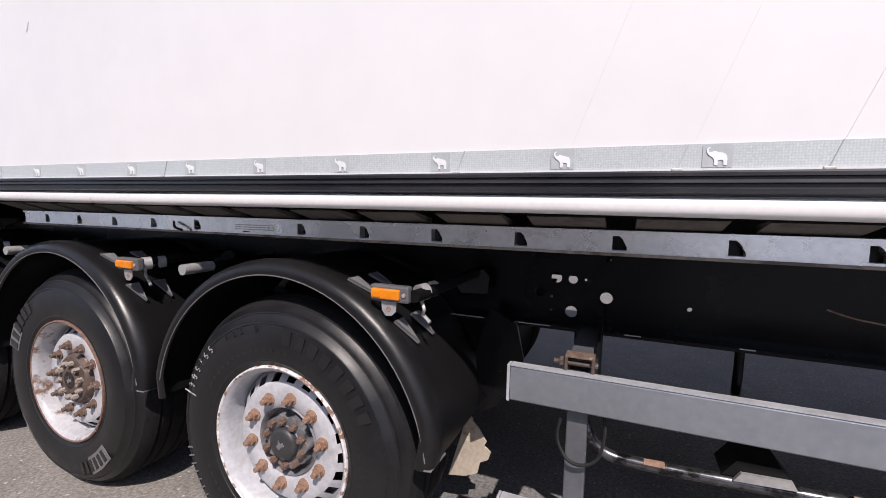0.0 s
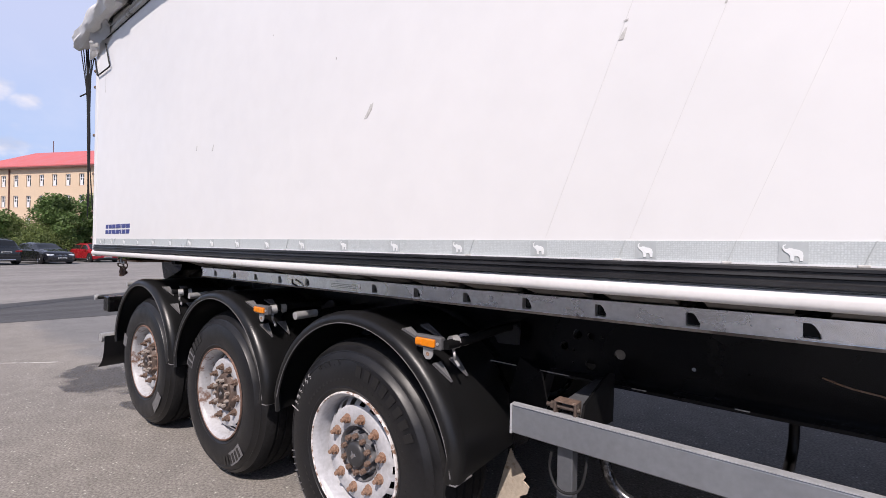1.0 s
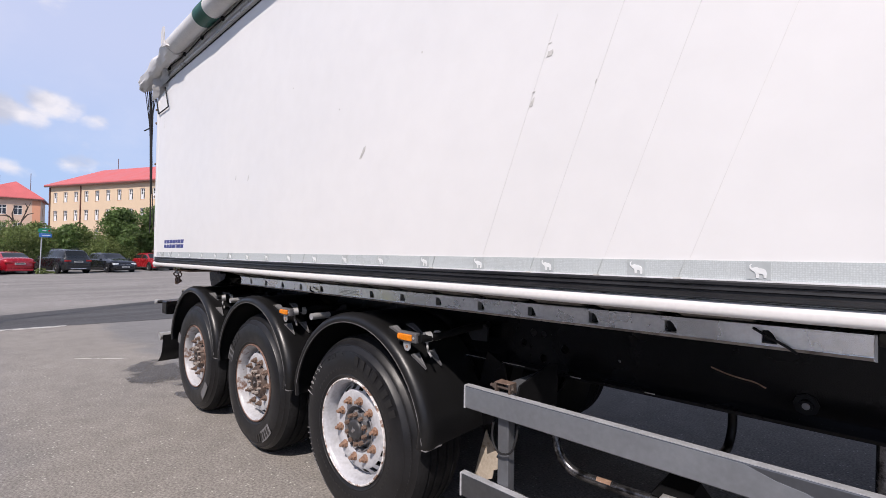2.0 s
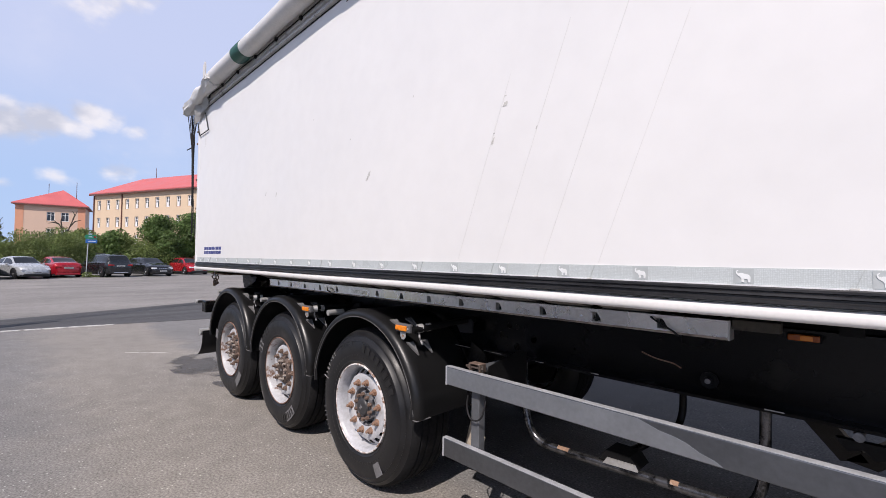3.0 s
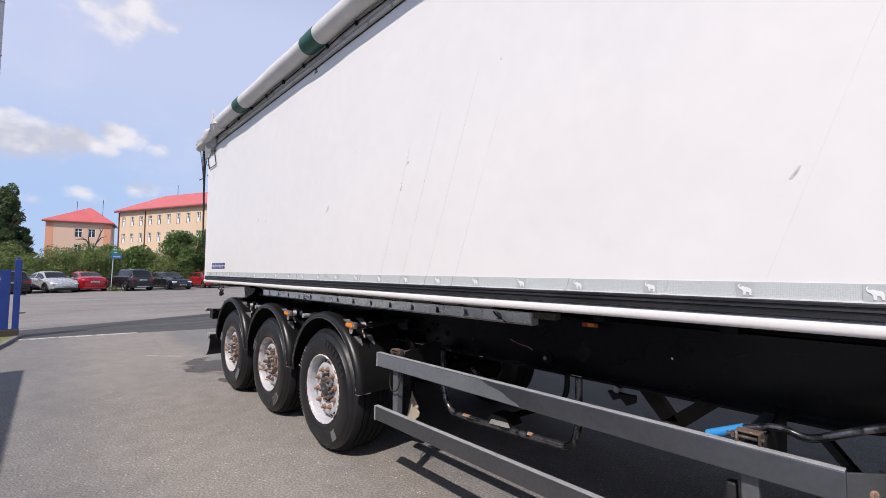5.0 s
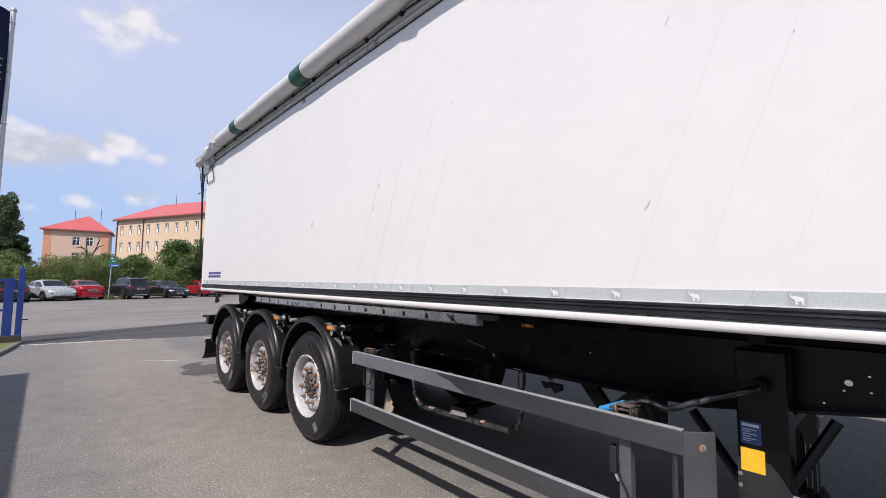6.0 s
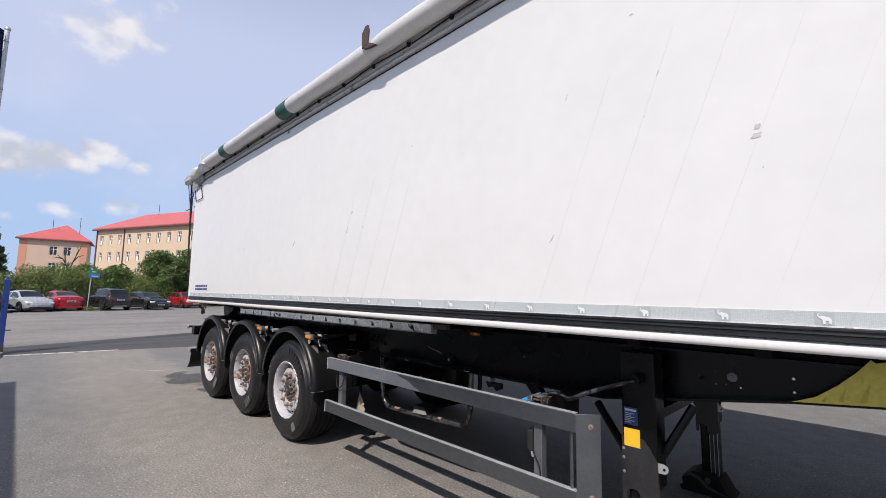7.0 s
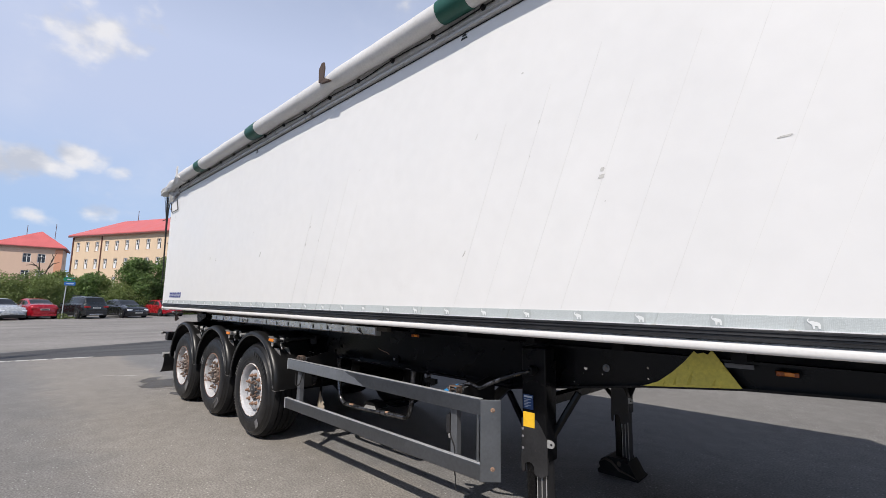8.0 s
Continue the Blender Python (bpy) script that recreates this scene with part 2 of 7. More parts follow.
honeycomb(TAPE, 190.0, 0.88, 1.15)
TAPE_DARK = paint("grey_tape_square", (0.41, 0.44, 0.445), 0.4, var=0.08, scale=20)
TAPE_EDGE = paint("white_tape_edge", (0.66, 0.67, 0.68), 0.4, var=0.1, scale=9)
EMBLEM = paint("pale_emblem", (0.72, 0.74, 0.74), 0.4, var=0.06)
MARK_GREY = paint("bare_grey_patch", (0.48, 0.47, 0.45), 0.6, var=0.2, scale=30, second=(0.55, 0.54, 0.52), amount=0.5, second_scale=40)
SEAM = paint("faint_scratch", (0.64, 0.632, 0.627), 0.5, var=0.1, scale=6, second=(0.68, 0.675, 0.67), amount=0.50, second_scale=2.5, contrast=0.2)
BLUE_INK = paint("blue_lettering", (0.03, 0.04, 0.20), 0.4, var=0.1)
BLACK_INK = paint("black_print", (0.02, 0.02, 0.02), 0.5, var=0.1)
TARP = paint("light_grey_tarpaulin", (0.62, 0.61, 0.60), 0.5, var=0.08, scale=5, second=(0.52, 0.505, 0.485), amount=0.58, second_scale=3, contrast=0.25, bump=0.12, bump_scale=9)
TARP_GREEN = paint("green_tarpaulin_band", (0.012, 0.085, 0.062), 0.45, var=0.12, scale=6, bump=0.08, bump_scale=9)
TARP_EDGE = paint("grey_top_profile", (0.50, 0.495, 0.49), 0.45, var=0.1, scale=6, second=(0.2, 0.19, 0.18), amount=0.6, second_scale=8)
STRAP = paint("brown_strap", (0.075, 0.05, 0.04), 0.8, var=0.25, scale=30, bump=0.2)
ROPE = paint("black_rope", (0.006, 0.006, 0.007), 0.8, var=0.2, scale=30)
AMBER = paint("amber_lens", (0.75, 0.22, 0.01), 0.18, var=0.1, scale=30, coat=0.5)
AMBER_DARK = paint("dark_amber_lens", (0.30, 0.07, 0.01), 0.25, var=0.1, scale=30)
YELLOW_STICKER = paint("yellow_sticker", (0.85, 0.50, 0.03), 0.5, var=0.06, scale=20)
BLUE_STICKER = paint("blue_sticker", (0.02, 0.055, 0.16), 0.4, var=0.1)
STICKER_TEXT = paint("pale_sticker_print", (0.5, 0.56, 0.62), 0.5, var=0.1)
BLUE_GRIP = paint("blue_plastic_grip", (0.03, 0.27, 0.62), 0.35, var=0.08)
YELLOW_PAINT = paint("yellow_gusset_paint", (0.66, 0.56, 0.10), 0.55, var=0.15, scale=6, second=(0.36, 0.29, 0.05), amount=0.64, second_scale=9)
GATE_BLUE = paint("blue_gate_paint", (0.015, 0.04, 0.20), 0.35, var=0.12, scale=6)
WIRE_WHITE = paint("pale_mesh_wire", (0.55, 0.57, 0.6), 0.5, var=0.1)
FLAG_BLUE = paint("dark_blue_banner", (0.01, 0.02, 0.075), 0.7, var=0.2, scale=3)
SIGN_POST = paint("grey_sign_post", (0.40, 0.42, 0.44), 0.5, var=0.1)
POLE = paint("white_pole_paint", (0.62, 0.62, 0.64), 0.35, var=0.06)
STUCCO = paint("ochre_stucco", (0.60, 0.46, 0.325), 0.9, var=0.06, scale=0.5, fine=6)
STUCCO_B = paint("pink_beige_stucco", (0.60, 0.43, 0.33), 0.9, var=0.06, scale=0.5, fine=6)
STUCCO_EDGE = paint("terracotta_corner", (0.62, 0.30, 0.19), 0.9, var=0.08, scale=0.5)
ROOF_RED = paint("red_sheet_roof", (0.50, 0.115, 0.115), 0.55, var=0.1, scale=0.6, fine=5)
EAVE = paint("brown_eave", (0.12, 0.05, 0.04), 0.7, var=0.1)
FRAME_WHITE = paint("white_window_frame", (0.74, 0.74, 0.74), 0.5, var=0.04)
GLASS_FAR = paint("dark_window_pane", (0.03, 0.036, 0.045), 0.12, var=0.2, scale=1)
BARK = paint("dark_bark", (0.06, 0.045, 0.035), 0.9, var=0.3, scale=5, bump=0.3)
LEAF_MATS = [paint("hedge_leaf", (0.145, 0.19, 0.058), 0.6, var=0.5, scale=0.7, fine=7),
             paint("dark_leaf", (0.10, 0.165, 0.045), 0.6, var=0.5, scale=0.9, fine=7),
             paint("poplar_leaf", (0.07, 0.11, 0.042), 0.65, var=0.4, scale=0.9, fine=7)]
GRASS = paint("dry_grass", (0.14, 0.16, 0.05), 0.9, var=0.4, scale=8, fine=60, bump=0.4)
CURB = paint("kerb_stone", (0.17, 0.16, 0.145), 0.9, var=0.15, scale=6, bump=0.2)
SIGN_BLUE = paint("blue_road_sign", (0.03, 0.14, 0.42), 0.4, var=0.05)
SIGN_GREEN = paint("green_road_sign", (0.01, 0.20, 0.11), 0.4, var=0.05)
WALL_DARK = paint("dark_sky_blocker", (0.07, 0.065, 0.06), 0.9, var=0.15, scale=0.8, fine=14, bump=0.1)
WALL_GREY = paint("grey_caster_wall", (0.38, 0.37, 0.36), 0.9, var=0.1, scale=0.8, fine=14, bump=0.1)
CAR_GLASS = paint("car_glass", (0.012, 0.014, 0.016), 0.06, spec=0.5, var=0.1)
CAR_TRIM = paint("black_car_trim", (0.012, 0.012, 0.013), 0.5, var=0.1)
CHROME = paint("bright_car_metal", (0.7, 0.7, 0.72), 0.2, metal=0.9, var=0.05)
HEADLIGHT = paint("clear_headlight", (0.72, 0.75, 0.78), 0.1, var=0.05)
TAILLIGHT = paint("red_tail_lamp", (0.30, 0.01, 0.01), 0.2, var=0.05)
PLATE = paint("white_plate", (0.42, 0.42, 0.41), 0.5, var=0.03)


def asphalt(name, col, speck, stain, stain_at, crack=0.0):
    """Weathered asphalt: pale aggregate, dark stains at metre scale, relief."""
    m = paint(name, col, 0.9, var=0.16, scale=0.45, fine=5.0, second=stain, amount=stain_at, second_scale=0.32, contrast=0.22, rough_var=0.05)
    n, l = m.node_tree.nodes, m.node_tree.links
    b = n["Principled BSDF"]
    co = n.new("ShaderNodeTexCoord")
    grain, ramp, mix = n.new("ShaderNodeTexVoronoi"), n.new("ShaderNodeValToRGB"), n.new("ShaderNodeMix")
    grain.inputs["Scale"].default_value = 48.0
    ramp.color_ramp.elements[0].position, ramp.color_ramp.elements[1].position = 0.16, 0.36
    ramp.color_ramp.elements[0].color, ramp.color_ramp.elements[1].color = (1, 1, 1, 1), (0, 0, 0, 1)
    sep, selr = n.new("ShaderNodeSeparateColor"), n.new("ShaderNodeValToRGB")
    selr.color_ramp.elements[0].position, selr.color_ramp.elements[1].position = 0.90, 0.93
    l.new(grain.outputs["Color"], sep.inputs["Color"])
    salt, saltr, saltm = n.new("ShaderNodeTexNoise"), n.new("ShaderNodeMapRange"), n.new("ShaderNodeMix")
    salt.inputs["Scale"].default_value, salt.inputs["Detail"].default_value = 62.0, 5.0
    saltr.inputs["From Min"].default_value, saltr.inputs["From Max"].default_value = 0.32, 0.68
    saltr.inputs["To Min"].default_value, saltr.inputs["To Max"].default_value = 0.64, 1.36
    saltm.data_type, saltm.blend_type = "RGBA", "MULTIPLY"
    saltm.inputs["Factor"].default_value = 1.0
    both = n.new("ShaderNodeMath")
    both.operation = "MULTIPLY"
    mix.data_type = "RGBA"
    mix.inputs["B"].default_value = (*speck, 1)
    old = b.inputs["Base Color"].links[0].from_socket
    for t in (grain, salt):
        l.new(co.outputs["Object"], t.inputs["Vector"])
    l.new(salt.outputs["Fac"], saltr.inputs["Value"])
    l.new(old, saltm.inputs["A"])
    l.new(saltr.outputs["Result"], saltm.inputs["B"])
    l.new(grain.outputs["Distance"], ramp.inputs["Fac"])
    l.new(sep.outputs["Red"], selr.inputs["Fac"])
    l.new(ramp.outputs["Color"], both.inputs[0])
    l.new(selr.outputs["Color"], both.inputs[1])
    l.new(both.outputs[0], mix.inputs["Factor"])
    l.new(saltm.outputs["Result"], mix.inputs["A"])
    l.new(mix.outputs["Result"], b.inputs["Base Color"])
    bp, bn = n.new("ShaderNodeBump"), n.new("ShaderNodeTexNoise")
    bn.inputs["Scale"].default_value, bn.inputs["Detail"].default_value = 90.0, 4.0
    bp.inputs["Strength"].default_value, bp.inputs["Distance"].default_value = 0.40, 0.010
    l.new(co.outputs["Object"], bn.inputs["Vector"])
    l.new(bn.outputs["Fac"], bp.inputs["Height"])
    l.new(bp.outputs["Normal"], b.inputs["Normal"])
    return m


ASPHALT = asphalt("weathered_asphalt", (0.172, 0.168, 0.166), (0.40, 0.41, 0.40), (0.148, 0.145, 0.145), 0.58)
ASPHALT_DARK = asphalt("dark_asphalt_strip", (0.060, 0.060, 0.063), (0.16, 0.16, 0.16), (0.045, 0.045, 0.047), 0.55)
ASPHALT_ROAD = asphalt("grey_road_asphalt", (0.205, 0.193, 0.183), (0.36, 0.35, 0.34), (0.165, 0.157, 0.150), 0.58)
STAIN = asphalt("damp_dark_asphalt", (0.095, 0.093, 0.097), (0.25, 0.24, 0.23), (0.08, 0.08, 0.085), 0.5)
def soft_edge(m):
    """Lets a thin patch fade out towards its rim."""
    n, l = m.node_tree.nodes, m.node_tree.links
    b, out = n["Principled BSDF"], n["Material Output"]
    co, mp, ln, tx, add, rg, tr, mx = (n.new("ShaderNodeTexCoord"), n.new("ShaderNodeVectorMath"), n.new("ShaderNodeVectorMath"), n.new("ShaderNodeTexNoise"), n.new("ShaderNodeMath"), n.new("ShaderNodeMapRange"), n.new("ShaderNodeBsdfTransparent"), n.new("ShaderNodeMixShader"))
    mp.operation, ln.operation, add.operation = "MULTIPLY_ADD", "LENGTH", "ADD"
    mp.inputs[1].default_value, mp.inputs[2].default_value = (1.0, 1.0, 0.0), (-0.5, -0.5, 0.0)
    tx.inputs["Scale"].default_value, tx.inputs["Detail"].default_value = 4.0, 6.0
    rg.inputs["From Min"].default_value, rg.inputs["From Max"].default_value = 0.72, 1.02
    rg.inputs["To Min"].default_value, rg.inputs["To Max"].default_value = 0.72, 0.0
    rg.interpolation_type = "SMOOTHSTEP"
    l.new(co.outputs["Generated"], mp.inputs[0])
    l.new(mp.outputs["Vector"], ln.inputs[0])
    l.new(co.outputs["Object"], tx.inputs["Vector"])
    l.new(ln.outputs["Value"], add.inputs[0])
    l.new(tx.outputs["Fac"], add.inputs[1])
    l.new(add.outputs[0], rg.inputs["Value"])
    l.new(rg.outputs["Result"], mx.inputs["Fac"])
    l.new(tr.outputs["BSDF"], mx.inputs[1])
    l.new(b.outputs["BSDF"], mx.inputs[2])
    l.new(mx.outputs["Shader"], out.inputs["Surface"])


soft_edge(STAIN)


def warm_strip(m, col):
    """A lighter, warmer band along x in the asphalt colour, its edges broken by noise."""
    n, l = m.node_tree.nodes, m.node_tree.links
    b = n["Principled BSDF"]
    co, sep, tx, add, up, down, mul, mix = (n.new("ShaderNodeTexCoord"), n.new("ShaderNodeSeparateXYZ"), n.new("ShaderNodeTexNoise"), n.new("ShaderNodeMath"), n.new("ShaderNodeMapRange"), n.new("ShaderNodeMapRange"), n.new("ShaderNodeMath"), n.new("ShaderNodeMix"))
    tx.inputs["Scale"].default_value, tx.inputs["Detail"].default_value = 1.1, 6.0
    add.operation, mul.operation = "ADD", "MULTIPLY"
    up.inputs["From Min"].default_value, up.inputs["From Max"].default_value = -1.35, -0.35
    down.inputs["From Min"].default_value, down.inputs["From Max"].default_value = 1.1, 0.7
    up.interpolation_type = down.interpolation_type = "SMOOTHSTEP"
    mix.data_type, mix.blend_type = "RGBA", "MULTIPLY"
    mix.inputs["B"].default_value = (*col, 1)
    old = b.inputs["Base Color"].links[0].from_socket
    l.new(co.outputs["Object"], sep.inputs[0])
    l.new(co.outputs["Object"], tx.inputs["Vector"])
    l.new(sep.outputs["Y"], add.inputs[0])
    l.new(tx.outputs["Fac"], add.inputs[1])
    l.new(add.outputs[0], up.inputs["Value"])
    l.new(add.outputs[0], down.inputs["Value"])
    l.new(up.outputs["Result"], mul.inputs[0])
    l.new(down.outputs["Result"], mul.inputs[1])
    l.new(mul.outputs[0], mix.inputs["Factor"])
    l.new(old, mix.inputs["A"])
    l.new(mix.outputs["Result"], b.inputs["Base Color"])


warm_strip(ASPHALT, (1.31, 1.24, 1.14))


def streaked(m, across, along, lo, hi):
    """Multiplies the colour by long worn streaks running along y."""
    n, l = m.node_tree.nodes, m.node_tree.links
    b = n["Principled BSDF"]
    co, mp, tx, rg, mu = n.new("ShaderNodeTexCoord"), n.new("ShaderNodeMapping"), n.new("ShaderNodeTexNoise"), n.new("ShaderNodeMapRange"), n.new("ShaderNodeMix")
    mp.inputs["Scale"].default_value = (across, along, 1)
    mp.inputs["Rotation"].default_value = (0, 0, radians(3))
    tx.inputs["Scale"].default_value, tx.inputs["Detail"].default_value = 1.0, 6.0
    rg.inputs["From Min"].default_value, rg.inputs["From Max"].default_value = 0.35, 0.65
    rg.inputs["To Min"].default_value, rg.inputs["To Max"].default_value = lo, hi
    mu.data_type, mu.blend_type = "RGBA", "MULTIPLY"
    mu.inputs["Factor"].default_value = 1.0
    old = b.inputs["Base Color"].links[0].from_socket
    l.new(co.outputs["Object"], mp.inputs["Vector"])
    l.new(mp.outputs["Vector"], tx.inputs["Vector"])
    l.new(tx.outputs["Fac"], rg.inputs["Value"])
    l.new(old, mu.inputs["A"])
    l.new(rg.outputs["Result"], mu.inputs["B"])
    l.new(mu.outputs["Result"], b.inputs["Base Color"])


streaked(ASPHALT_ROAD, 0.8, 0.16, 0.86, 1.12)
streaked(ASPHALT_DARK, 2.5, 0.15, 0.75, 1.25)
ROAD_PAINT = paint("worn_road_paint", (0.52, 0.51, 0.49), 0.8, var=0.2, scale=3, fine=30, second=(0.2, 0.19, 0.185), amount=0.5, second_scale=6)


# ---- mesh helpers ----
def mesh_of(name, bm, material, smooth=False, sharp=0.7):
    bmesh.ops.recalc_face_normals(bm, faces=bm.faces)
    me = bpy.data.meshes.new(name)
    if smooth:
        for f in bm.faces:
            f.smooth = True
        for e in bm.edges:
            if len(e.link_faces) == 2 and e.calc_face_angle(0) > sharp:
                e.smooth = False
    bm.to_mesh(me)
    bm.free()
    me.materials.append(material)
    return me


def part(name, bm, material, parent=None, label="", smooth=False, at=None):
    """Links a bmesh as one mesh object under a thing or a part."""
    ob = new(name, bm if isinstance(bm, bpy.types.Mesh) else mesh_of(name, bm, material, smooth))
    if parent:
        ob.parent = parent
    if at is not None:
        ob.matrix_basis = at
    if label:
        ob["label"] = label
    return ob


def thing(name, label, category, at=None, group="", kind=""):
    """A top-level Empty for a thing made of parts."""
    ob = new(name)
    ob.empty_display_size = 0.2
    if at is not None:
        ob.matrix_basis = at
    return tagged(ob, label, category, group, kind)


def box(bm, lo, hi, bevel=0.0, m=None):
    vs = bmesh.ops.create_cube(bm, size=1.0)["verts"]
    c, s = [(a + b) / 2 for a, b in zip(lo, hi)], [b - a for a, b in zip(lo, hi)]
    for v in vs:
        v.co = Vector((v.co.x * s[0] + c[0], v.co.y * s[1] + c[1], v.co.z * s[2] + c[2]))
        if m:
            v.co = m @ v.co
    if bevel:
        es = {e for v in vs for e in v.link_edges}
        bmesh.ops.bevel(bm, geom=list(es), offset=bevel, segments=2, affect="EDGES", profile=0.5)
    return bm


def boxes(*items, bevel=0.0):
    bm = bmesh.new()
    for lo, hi in items:
        box(bm, lo, hi, bevel)
    return bm


def lathe(profile, steps=48, closed=False, axis="y"):
    """Turns (radius, along) pairs round the y axis (or z)."""
    bm = bmesh.new()
    rings = []
    for i in range(steps):
        a = 2 * math.pi * i / steps
        c, s = math.cos(a), math.sin(a)
        rings.append([bm.verts.new((r * c, d, r * s) if axis == "y" else (r * c, r * s, d)) for r, d in profile])
    k = len(profile)
    for i in range(steps):
        p, q = rings[i], rings[(i + 1) % steps]
        for j in range(k if closed else k - 1):
            jj = (j + 1) % k
            bm.faces.new((p[j], q[j], q[jj], p[jj]))
    bmesh.ops.remove_doubles(bm, verts=bm.verts, dist=1e-5)
    return bm


def tube(points, r, sides=12, caps=True, bm=None, wobble=0.0):
    """A tube along a path; r may be a list of radii."""
    bm = bm or bmesh.new()
    pts = [Vector(p) for p in points]
    rs = r if isinstance(r, (list, tuple)) else [r] * len(pts)
    rings, ref = [], None
    for i, p in enumerate(pts):
        d = (pts[min(i + 1, len(pts) - 1)] - pts[max(i - 1, 0)]).normalized()
        if ref is None:
            ref = Vector((0, 0, 1)) if abs(d.z) < 0.9 else Vector((0, 1, 0))
        u = (ref - d * ref.dot(d)).normalized()
        ref, v = u, d.cross(u)
        ring = []
        for k in range(sides):
            a = 2 * math.pi * k / sides
            o = u * math.cos(a) + v * math.sin(a)
            rad = rs[i]
            if wobble:
                rad *= 1 + wobble * noise.noise((p + o * 0.15) * 5.0)
            ring.append(bm.verts.new(p + o * rad))
        rings.append(ring)
    for a, b in zip(rings, rings[1:]):
        for k in range(sides):
            bm.faces.new((a[k], a[(k + 1) % sides], b[(k + 1) % sides], b[k]))
    if caps:
        bm.faces.new(rings[0])
        bm.faces.new(rings[-1][::-1])
    return bm


def rounded(points, radius, steps=6):
    """A path with its corners rounded."""
    pts = [Vector(p) for p in points]
    out = [pts[0]]
    for a, b, c in zip(pts, pts[1:], pts[2:]):
        u, v = (a - b), (c - b)
        k = min(radius, u.length / 2, v.length / 2)
        p, q = b + u.normalized() * k, b + v.normalized() * k
        for i in range(steps + 1):
            t = i / steps
            out.append(p * (1 - t) ** 2 + b * 2 * t * (1 - t) + q * t * t)
    out.append(pts[-1])
    return out


def prism(outline, lo, hi, plane="xz"):
    """An outline in the xz (or yz, xy) plane, made solid between lo and hi of the third axis."""
    bm = bmesh.new()
    put = {"xz": lambda a, b, c: (a, c, b), "yz": lambda a, b, c: (c, a, b), "xy": lambda a, b, c: (a, b, c)}[plane]
    f, g = [bm.verts.new(put(a, b, lo)) for a, b in outline], [bm.verts.new(put(a, b, hi)) for a, b in outline]
    bm.faces.new(f)
    bm.faces.new(g[::-1])
    for i in range(len(f)):
        j = (i + 1) % len(f)
        bm.faces.new((f[i], f[j], g[j], g[i]))
    return bm


def hexagon(bm, c, r, y0, y1):
    a = [bm.verts.new((c[0] + r * math.cos(k * math.pi / 3), y0, c[1] + r * math.sin(k * math.pi / 3))) for k in range(6)]
    b = [bm.verts.new((c[0] + r * math.cos(k * math.pi / 3), y1, c[1] + r * math.sin(k * math.pi / 3))) for k in range(6)]
    bm.faces.new(a)
    bm.faces.new(b[::-1])
    for k in range(6):
        bm.faces.new((a[k], a[(k + 1) % 6], b[(k + 1) % 6], b[k]))


def letters(text, size, depth):
    """The outline of a text as a solid mesh, standing in the xz plane and facing -y; its middle at the origin."""
    cu = bpy.data.curves.new("letters", "FONT")
    cu.body, cu.size, cu.extrude, cu.align_x, cu.align_y, cu.resolution_u = text, size, depth, "CENTER", "CENTER", 2
    ob = bpy.data.objects.new("letters", cu)
    me = ob.to_mesh()
    bm = bmesh.new()
    bm.from_mesh(me)
    ob.to_mesh_clear()
    bpy.data.objects.remove(ob)
    bmesh.ops.transform(bm, matrix=pose(0, 0, 0, 90), verts=bm.verts)
    return bm


def join(bm, other, m=None):
    me = bpy.data.meshes.new("joined")
    other.to_mesh(me)
    other.free()
    if m:
        me.transform(m)
    bm.from_mesh(me)
    bpy.data.meshes.remove(me)
    return bm


# ---- ground, road, unseen light-shaping walls ----
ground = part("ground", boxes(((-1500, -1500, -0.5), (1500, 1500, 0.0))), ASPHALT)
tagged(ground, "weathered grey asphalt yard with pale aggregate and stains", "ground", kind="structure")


def flat_patch(outline, z, steps=1):
    bm = bmesh.new()
    bm.faces.new([bm.verts.new((x, y, z)) for x, y in outline])
    return bm


def blob(cx, cy, rx, ry, z, seed, n=40, rough=0.35):
    out = []
    for i in range(n):
        a = 2 * math.pi * i / n
        k = 1 + rough * noise.noise((math.cos(a) * 1.6 + seed, math.sin(a) * 1.6, seed * 0.7))
        out.append((cx + rx * k * math.cos(a), cy + ry * k * math.sin(a)))
    return flat_patch(out, z)


def slab(outline, z0, z1):
    return prism(outline, z0, z1, "xy")


road = part("road", slab([(-11.35, -60), (-12.9, 60), (-37, 60), (-36, -60)], -0.2, 0.003), ASPHALT_ROAD)
tagged(road, "worn light grey asphalt street beyond the yard gate", "road", kind="structure")
strip = part("road_strip", slab([(-9.7, -60), (-9.72, -2.2), (-9.43, -0.4), (-9.1, 1.5), (-8.0, 8), (-4.0, 30), (-26, 30), (-16, 8), (-13.57, 2.57), (-12.4, -0.1), (-11.6, -2.2), (-11.4, -60)], -0.2, 0.006), ASPHALT_DARK)
tagged(strip, "dark patched asphalt strip across the yard entrance", "road", kind="structure")
line = part("road_line", slab([(-9.60, -2.6), (-9.28, -0.1), (-9.40, -0.1), (-9.72, -2.6)], -0.02, 0.010), ROAD_PAINT)
tagged(line, "worn white painted line along the dark asphalt strip", "road marking", kind="structure")
for k, (cx, cy, rx, ry) in enumerate(((-4.20, 0.16, 0.78, 0.36), (-3.03, 0.09, 0.16, 0.07))):
    st = part("stain", blob(cx, cy, rx, ry, 0.004, 3.1 + k), STAIN)
    tagged(st, "damp dark stain on the grey asphalt", "stain", kind="structure")
mark = part("chalk_line", slab([(-5.80, -0.43), (-5.77, -0.41), (-5.33, 0.04), (-5.36, 0.05)], -0.01, 0.004), ROAD_PAINT)
tagged(mark, "faint white scuffed line on the asphalt", "road marking", kind="structure")

